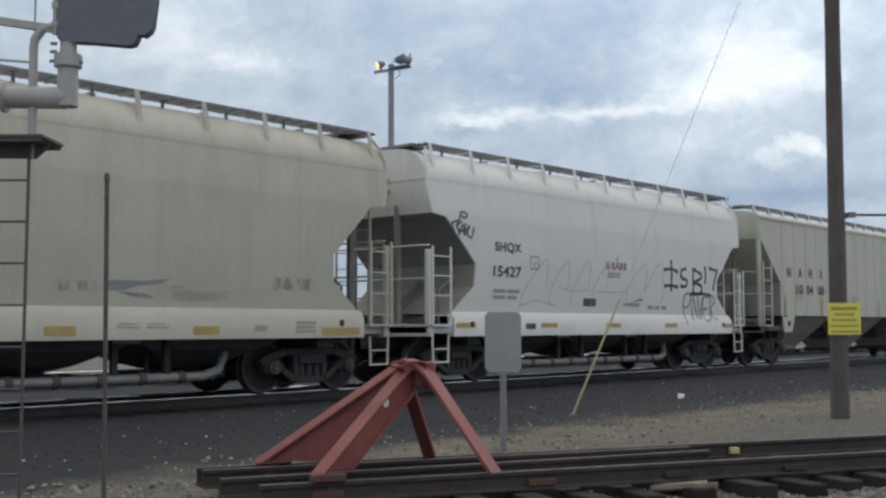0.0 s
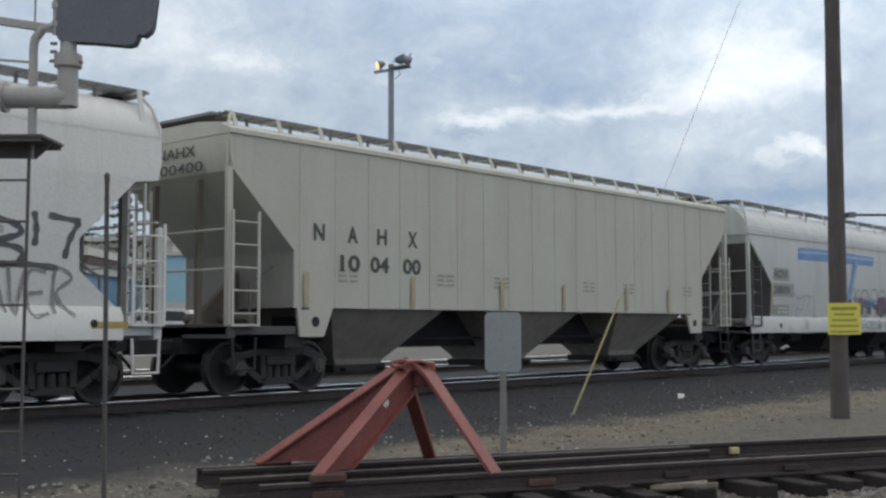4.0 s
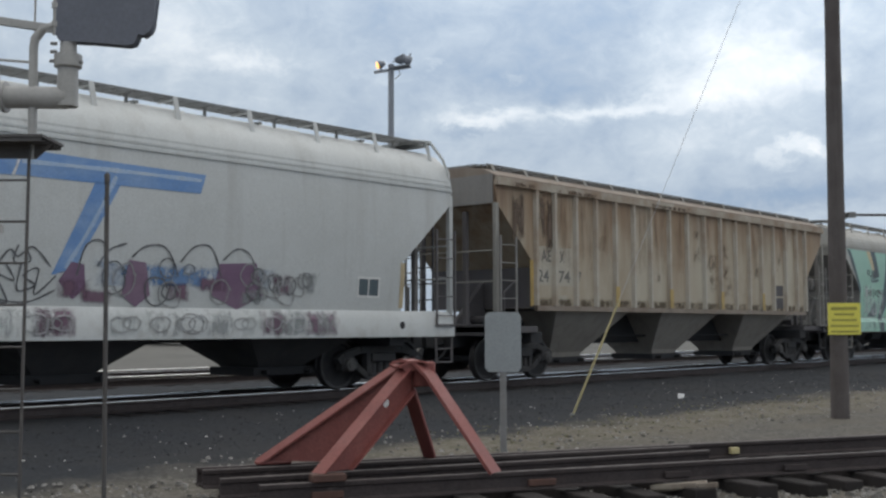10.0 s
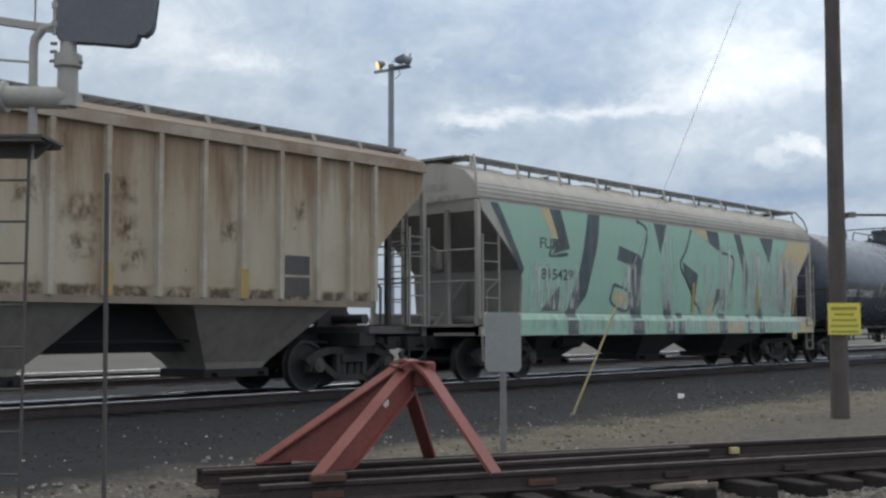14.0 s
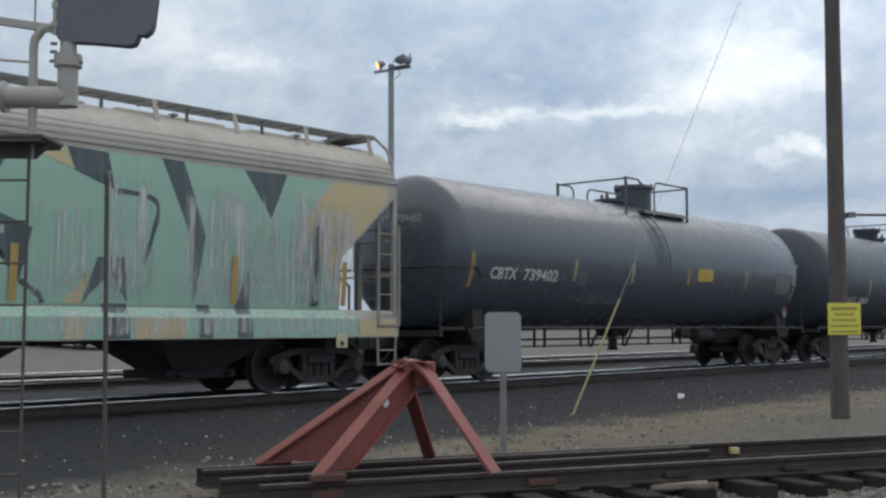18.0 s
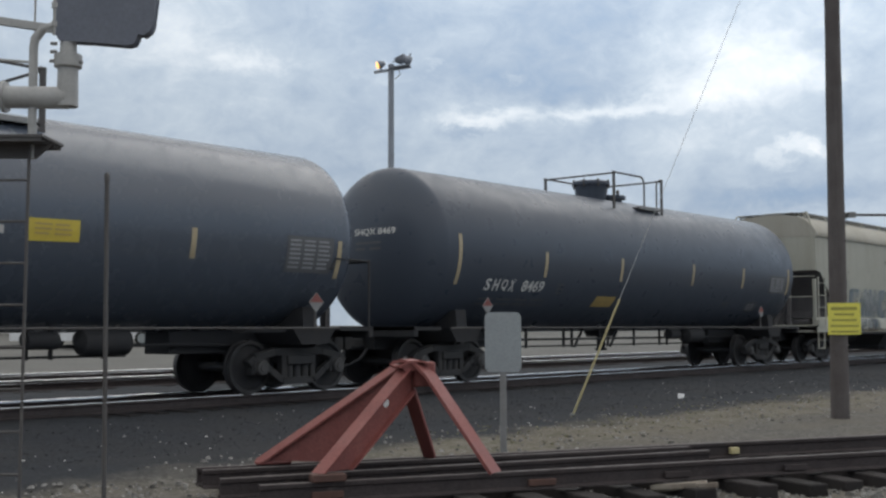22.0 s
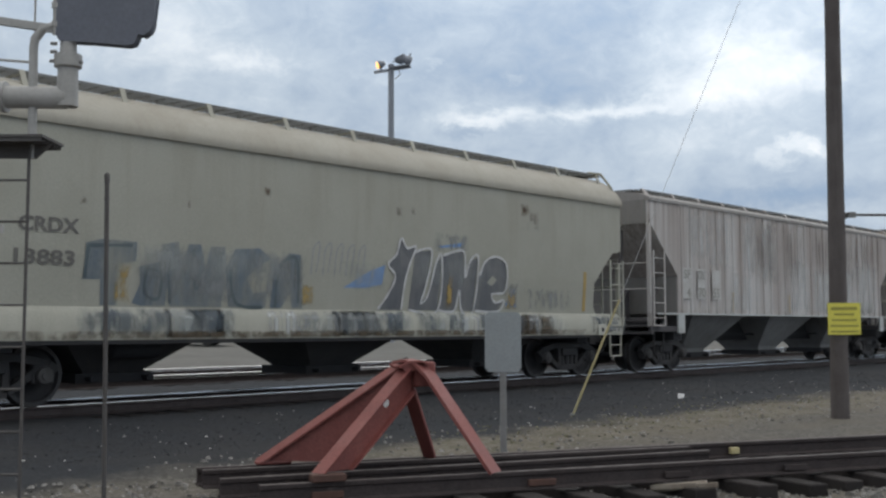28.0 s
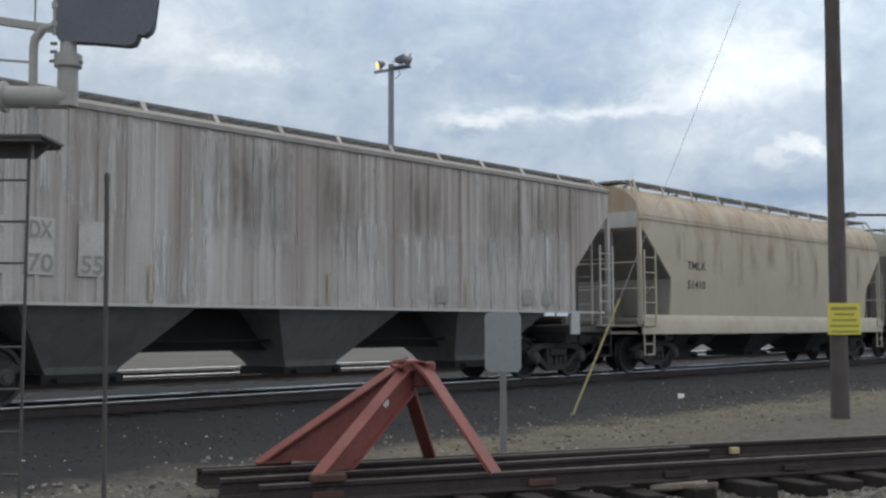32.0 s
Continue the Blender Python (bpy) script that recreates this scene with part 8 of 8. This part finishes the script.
# ---- beyond the tracks ----
def build_floodlight_mast():
    m = empty("floodlight_mast", "tall steel floodlight mast with one lamp lit", "floodlight", turned(43.2, 41.1, 0.0))
    part("pole", Shape().tube((0, 0, 0.5), (0.01, 0, 15.62), 0.19, 14, 0.155), M_MAST, m)
    part("crossarm", Shape().beam((-0.90, 0, 15.19), (1.06, 0, 15.50), 0.20, 0.11), M_MAST, m)
    part("platform", Shape().beam((-0.10, 0, 15.39), (1.0, 0, 15.56), 0.7, 0.04), M_MAST, m)

    def lamp(x, z, r, turn, lit=False):
        sh = Shape().lathe([(r, -0.10), (r * 1.05, 0.05), (r * 0.75, 0.22), (r * 0.35, 0.34)], "x", 16)
        lm = part("floodlight", sh, M_MAST, m)
        lm.matrix_basis = pose(x, -0.1, z, 0, turn, 20)
        lens = part("lens", Shape().lathe([(r * 0.96, -0.115), (r * 0.96, -0.10)], "x", 16), M_LAMP if lit else M_ALU, lm, "glowing orange lamp" if lit else "")
        part("yoke", Shape().box(0.0, 0.06, -0.05, 0.05, -r - 0.16, -r + 0.05), M_MAST, lm)
        return lens
    lamp(-0.62, 15.58, 0.20, -20, True)
    lamp(0.50, 15.95, 0.32, 62)
    lamp(0.95, 15.80, 0.25, 200)
    part("conduit", Shape().pipe([(0.42, -0.10, 15.36), (0.50, -0.15, 15.05), (0.22, -0.17, 14.8)], 0.02), M_DARKSTEEL, m)


def window(parent, x0, x1, z0, z1, y):
    w = part("window", Shape().box(x0, x1, y - 0.02, y + 0.06, z0, z1), M_PLASTER, parent)
    part("pane", Shape().box(x0 + 0.08, x1 - 0.08, y - 0.04, y - 0.024, z0 + 0.08, z1 - 0.08), M_GLASS, w)
    return w


def beyond(depth, across, z):
    """A pose far down the view: depth metres away, across metres to the right of its middle."""
    return turned(0.7536 * depth + 0.6554 * across, 0.6535 * depth - 0.7553 * across, z)


def build_buildings():
    # pale block with rows of dark windows, seen between the cars
    b = empty("office_building", "pale two-storey building with rows of dark windows", "building", beyond(69, -21.9, 1.6))
    part("wall", Shape().box(0, 5.4, 0, 10, 0, 5.3), M_PLASTER, b)
    part("roof", Shape().box(-0.2, 5.6, -0.25, 10.3, 5.3, 5.55), M_PLASTER, b)
    for f in range(3):
        for i in range(3):
            window(b, 0.35 + i * 1.7, 1.65 + i * 1.7, 0.7 + f * 1.6, 1.55 + f * 1.6, 0)
    # light blue hall beside it
    b = empty("blue_hall", "light blue sheet-metal hall with a pale plinth", "building", beyond(60, -14.9, 1.45))
    part("wall", Shape().box(0, 5.2, 0, 9, 0, 4.0), M_PALEBLUEWALL, b)
    part("roof", Shape().box(-0.15, 5.35, -0.2, 9.2, 4.0, 4.2), M_PLASTER, b)
    part("plinth", Shape().box(0, 5.2, -0.05, 0.0, 0, 1.5), M_PLASTER, b)
    part("door", Shape().box(3.4, 4.3, -0.06, 0.0, 1.5, 3.2), M_PLASTER, b)
    # low blue shop with a brown fascia between two pale bands
    b = empty("low_building", "low blue shop with a brown fascia and pale window panels", "building", beyond(55, -28.6, 1.3))
    part("wall", Shape().box(0, 11.2, 0, 10, 0, 3.0), M_BLUEWALL, b)
    part("eave_band", Shape().box(-0.2, 11.4, -0.5, 10, 3.0, 3.42), M_PLASTER, b)
    part("fascia", Shape().box(-0.3, 11.5, -0.6, 10.2, 3.42, 3.82), M_FASCIA, b)
    part("roof", Shape().box(-0.35, 11.55, -0.65, 10.3, 3.82, 4.2), M_PLASTER, b)
    for i in range(5):
        window(b, 0.6 + i * 2.2, 1.9 + i * 2.2, 1.7, 2.7, 0)
    part("plinth", Shape().box(0, 11.2, -0.05, 0.0, 0, 1.5), M_PLASTER, b)


def build_parked_car(x, y, z, turn, label):
    c = empty("parked_car", label, "car", pose(x, y, z, 0, 0, turn), "parked cars behind the tracks")
    outline = [(-2.2, 0.35), (2.2, 0.35), (2.25, 0.75), (1.9, 0.95), (1.05, 1.05), (0.45, 1.55), (-1.5, 1.62), (-2.1, 1.1), (-2.25, 0.8)]
    part("body", Shape().extrude(outline, "y", -0.88, 0.88), M_CARWHITE, c, bevel=0.06)
    for s in (-1, 1):
        part("window", Shape().extrude([(-1.75, 1.08), (0.85, 1.06), (0.35, 1.48), (-1.45, 1.53)], "y", s * 0.885 - 0.005, s * 0.885 + 0.005), M_GLASS, c)
        for wx in (-1.4, 1.4):
            w = part("wheel", Shape().lathe([(0.22, -0.1), (0.33, -0.1), (0.34, 0.0), (0.33, 0.1), (0.22, 0.1)], "y", 18, (wx, s * 0.80, 0.33)), M_TYRE, c)
            part("rim", Shape().lathe([(0.02, -0.105), (0.21, -0.105), (0.21, 0.105), (0.02, 0.105)], "y", 14, (wx, s * 0.80, 0.33)), M_ALU, w)


def build_conifer(m, h, seed, label):
    """A trunk with level tiers of boughs that thin out towards the top."""
    rnd = random.Random(seed)
    t = empty("tree", label, "tree", m, "trees behind the tracks")
    part("trunk", Shape().tube((0, 0, -0.3), (0.06, 0.04, h), h * 0.018, 8, 0.02), M_BARK, t)
    boughs, needles = Shape(), Shape()
    z = h * 0.24
    while z < h * 0.97:
        reach = (1 - z / h) * h * 0.30 + 0.2
        for _ in range(5):
            a = rnd.uniform(0, 6.283)
            l = reach * rnd.uniform(0.6, 1.1)
            p, q = Vector((0, 0, z)), Vector((l * math.cos(a), l * math.sin(a), z - 0.12 * l + rnd.uniform(-0.1, 0.15)))
            boughs.tube(p, q, 0.03, 5, 0.008)
            for _ in range(int(10 * l) + 4):
                o = p.lerp(q, rnd.uniform(0.25, 1.0)) + Vector((rnd.gauss(0, 0.13), rnd.gauss(0, 0.13), rnd.gauss(-0.03, 0.06)))
                b, c = Vector((rnd.uniform(-1, 1), rnd.uniform(-1, 1), rnd.uniform(-0.3, 0.2))).normalized() * 0.17, Vector((rnd.uniform(-1, 1), rnd.uniform(-1, 1), rnd.uniform(-0.5, 0.5))).normalized() * 0.07
                needles.add([o - b, o + c, o + b, o - c], [(0, 1, 2, 3)])
        z += rnd.uniform(0.35, 0.6)
    part("bough", boughs, M_BARK, t)
    part("crown", needles, M_LEAF, t, smooth=0)


build_floodlight_mast()
build_buildings()
build_parked_car(24.4, 41.0, 0.80, -75, "white parked car on the pale lot")
build_parked_car(30.1, 41.5, 0.82, -48, "white parked estate car near the blue hall")
build_conifer(beyond(62, -20.2, 1.75), 9.5, 2, "sparse conifer behind the low blue shop")
build_conifer(beyond(66, -18.4, 1.8), 10.5, 5, "thin conifer beside the pale building")


# ---- loose stones, weeds ----
def scatter(name, label, category, mat, count, spot, size, seed):
    """Rough five-sided stones strewn by spot(), as one sheet of stuff."""
    rnd = random.Random(seed)
    sh = Shape()
    for _ in range(count):
        x, y = spot(rnd)
        s = rnd.uniform(*size) * rnd.choice((0.6, 0.8, 1.0, 1.0, 1.3))
        z = ground_height(x, y) + s * 0.15
        n = 5
        a0 = rnd.uniform(0, 6.28)
        low = [(x + s * rnd.uniform(0.8, 1.1) * math.cos(a0 + 6.283 * i / n), y + s * rnd.uniform(0.8, 1.1) * math.sin(a0 + 6.283 * i / n), z - s * 0.3) for i in range(n)]
        up = [(x + s * 0.6 * math.cos(a0 + 0.4 + 6.283 * i / n), y + s * 0.6 * math.sin(a0 + 0.4 + 6.283 * i / n), z + s * rnd.uniform(0.35, 0.65)) for i in range(n)]
        sh.add(low + up, [tuple(range(n, 2 * n))] + [(i, (i + 1) % n, n + (i + 1) % n, n + i) for i in range(n)])
    thing(name, sh, mat, label, category, kind="stuff", smooth=0)


def near_siding(r):
    u, v = r.uniform(-1.5, 13), r.uniform(-4.2, 0.8)
    p = SIDING @ Vector((u, v, 0))
    return p.x, p.y


def shoulder(r):
    return r.uniform(5, 34), max(11.5, r.gauss(12.4, 1.0)) + r.uniform(-0.3, 0.3)


def between(r):
    return r.uniform(7, 30), r.uniform(7.5, 10.8)


scatter("gravel", "pale grey gravel strewn round the siding ties", "gravel", M_STONE, 12000, near_siding, (0.014, 0.036), 1)
scatter("ballast", "dark crushed stone on the main line's shoulder", "ballast", M_BALLAST, 4200, shoulder, (0.010, 0.019), 2)
scatter("stone_chips", "bright stone chips strewn over the dark ballast", "stone chips", M_CHIP, 330, lambda r: (r.uniform(4, 34), r.uniform(8.6, 14.2)), (0.007, 0.017), 5)
scatter("pebbles", "scattered pale pebbles on dry dirt and ballast edge", "pebbles", M_STONE, 900, between, (0.012, 0.035), 3)


def build_weeds():
    rnd = random.Random(9)
    sh = Shape()
    for _ in range(190):
        x, y = rnd.uniform(11, 24), rnd.gauss(9.8, 0.7)
        z = ground_height(x, y)
        for _ in range(5):
            a, h = rnd.uniform(0, 6.28), rnd.uniform(0.015, 0.045)
            dx, dy = 0.012 * math.cos(a), 0.012 * math.sin(a)
            tx, ty = x + rnd.uniform(-0.05, 0.05), y + rnd.uniform(-0.05, 0.05)
            sh.add([(x - dx, y - dy, z), (x + dx, y + dy, z), (tx, ty, z + h)], [(0, 1, 2)])
    thing("weeds", sh, M_WEED, "low dry weeds along the dirt strip", "weeds", kind="stuff", smooth=0)


build_weeds()


# ---- what moves ----
def rolled(t):
    """How far the train has gone at t seconds, by a smooth curve through ROLLED."""
    n = len(ROLLED)
    for i in range(n - 1):
        (ta, sa), (tb, sb) = ROLLED[i], ROLLED[i + 1]
        if t <= tb:
            def slope(j):
                if j == 0 or j == n - 1:
                    j0, j1 = (0, 1) if j == 0 else (n - 2, n - 1)
                else:
                    j0, j1 = j - 1, j + 1
                return (ROLLED[j1][1] - ROLLED[j0][1]) / (ROLLED[j1][0] - ROLLED[j0][0])
            h = tb - ta
            u = (t - ta) / h
            return (2 * u ** 3 - 3 * u * u + 1) * sa + (u ** 3 - 2 * u * u + u) * h * slope(i) + (3 * u * u - 2 * u ** 3) * sb + (u ** 3 - u * u) * h * slope(i + 1)
    return ROLLED[-1][1]


def motions():
    times = [i * 0.5 for i in range(65)]
    for car, s0 in CARS:
        walk(car, [(t, pose(s0 - rolled(t), TRACK_Y, RAIL)) for t in times])
    spins = [i * 32.0 / 240 for i in range(241)]
    for w, ax, turn in KEYED_WHEELS:
        walk(w, [(t, pose(ax, 0, 0.457, 0, -math.degrees(rolled(t) / 0.457), 0) @ pose(0, 0, 0, 0, 0, turn)) for t in spins])


motions()
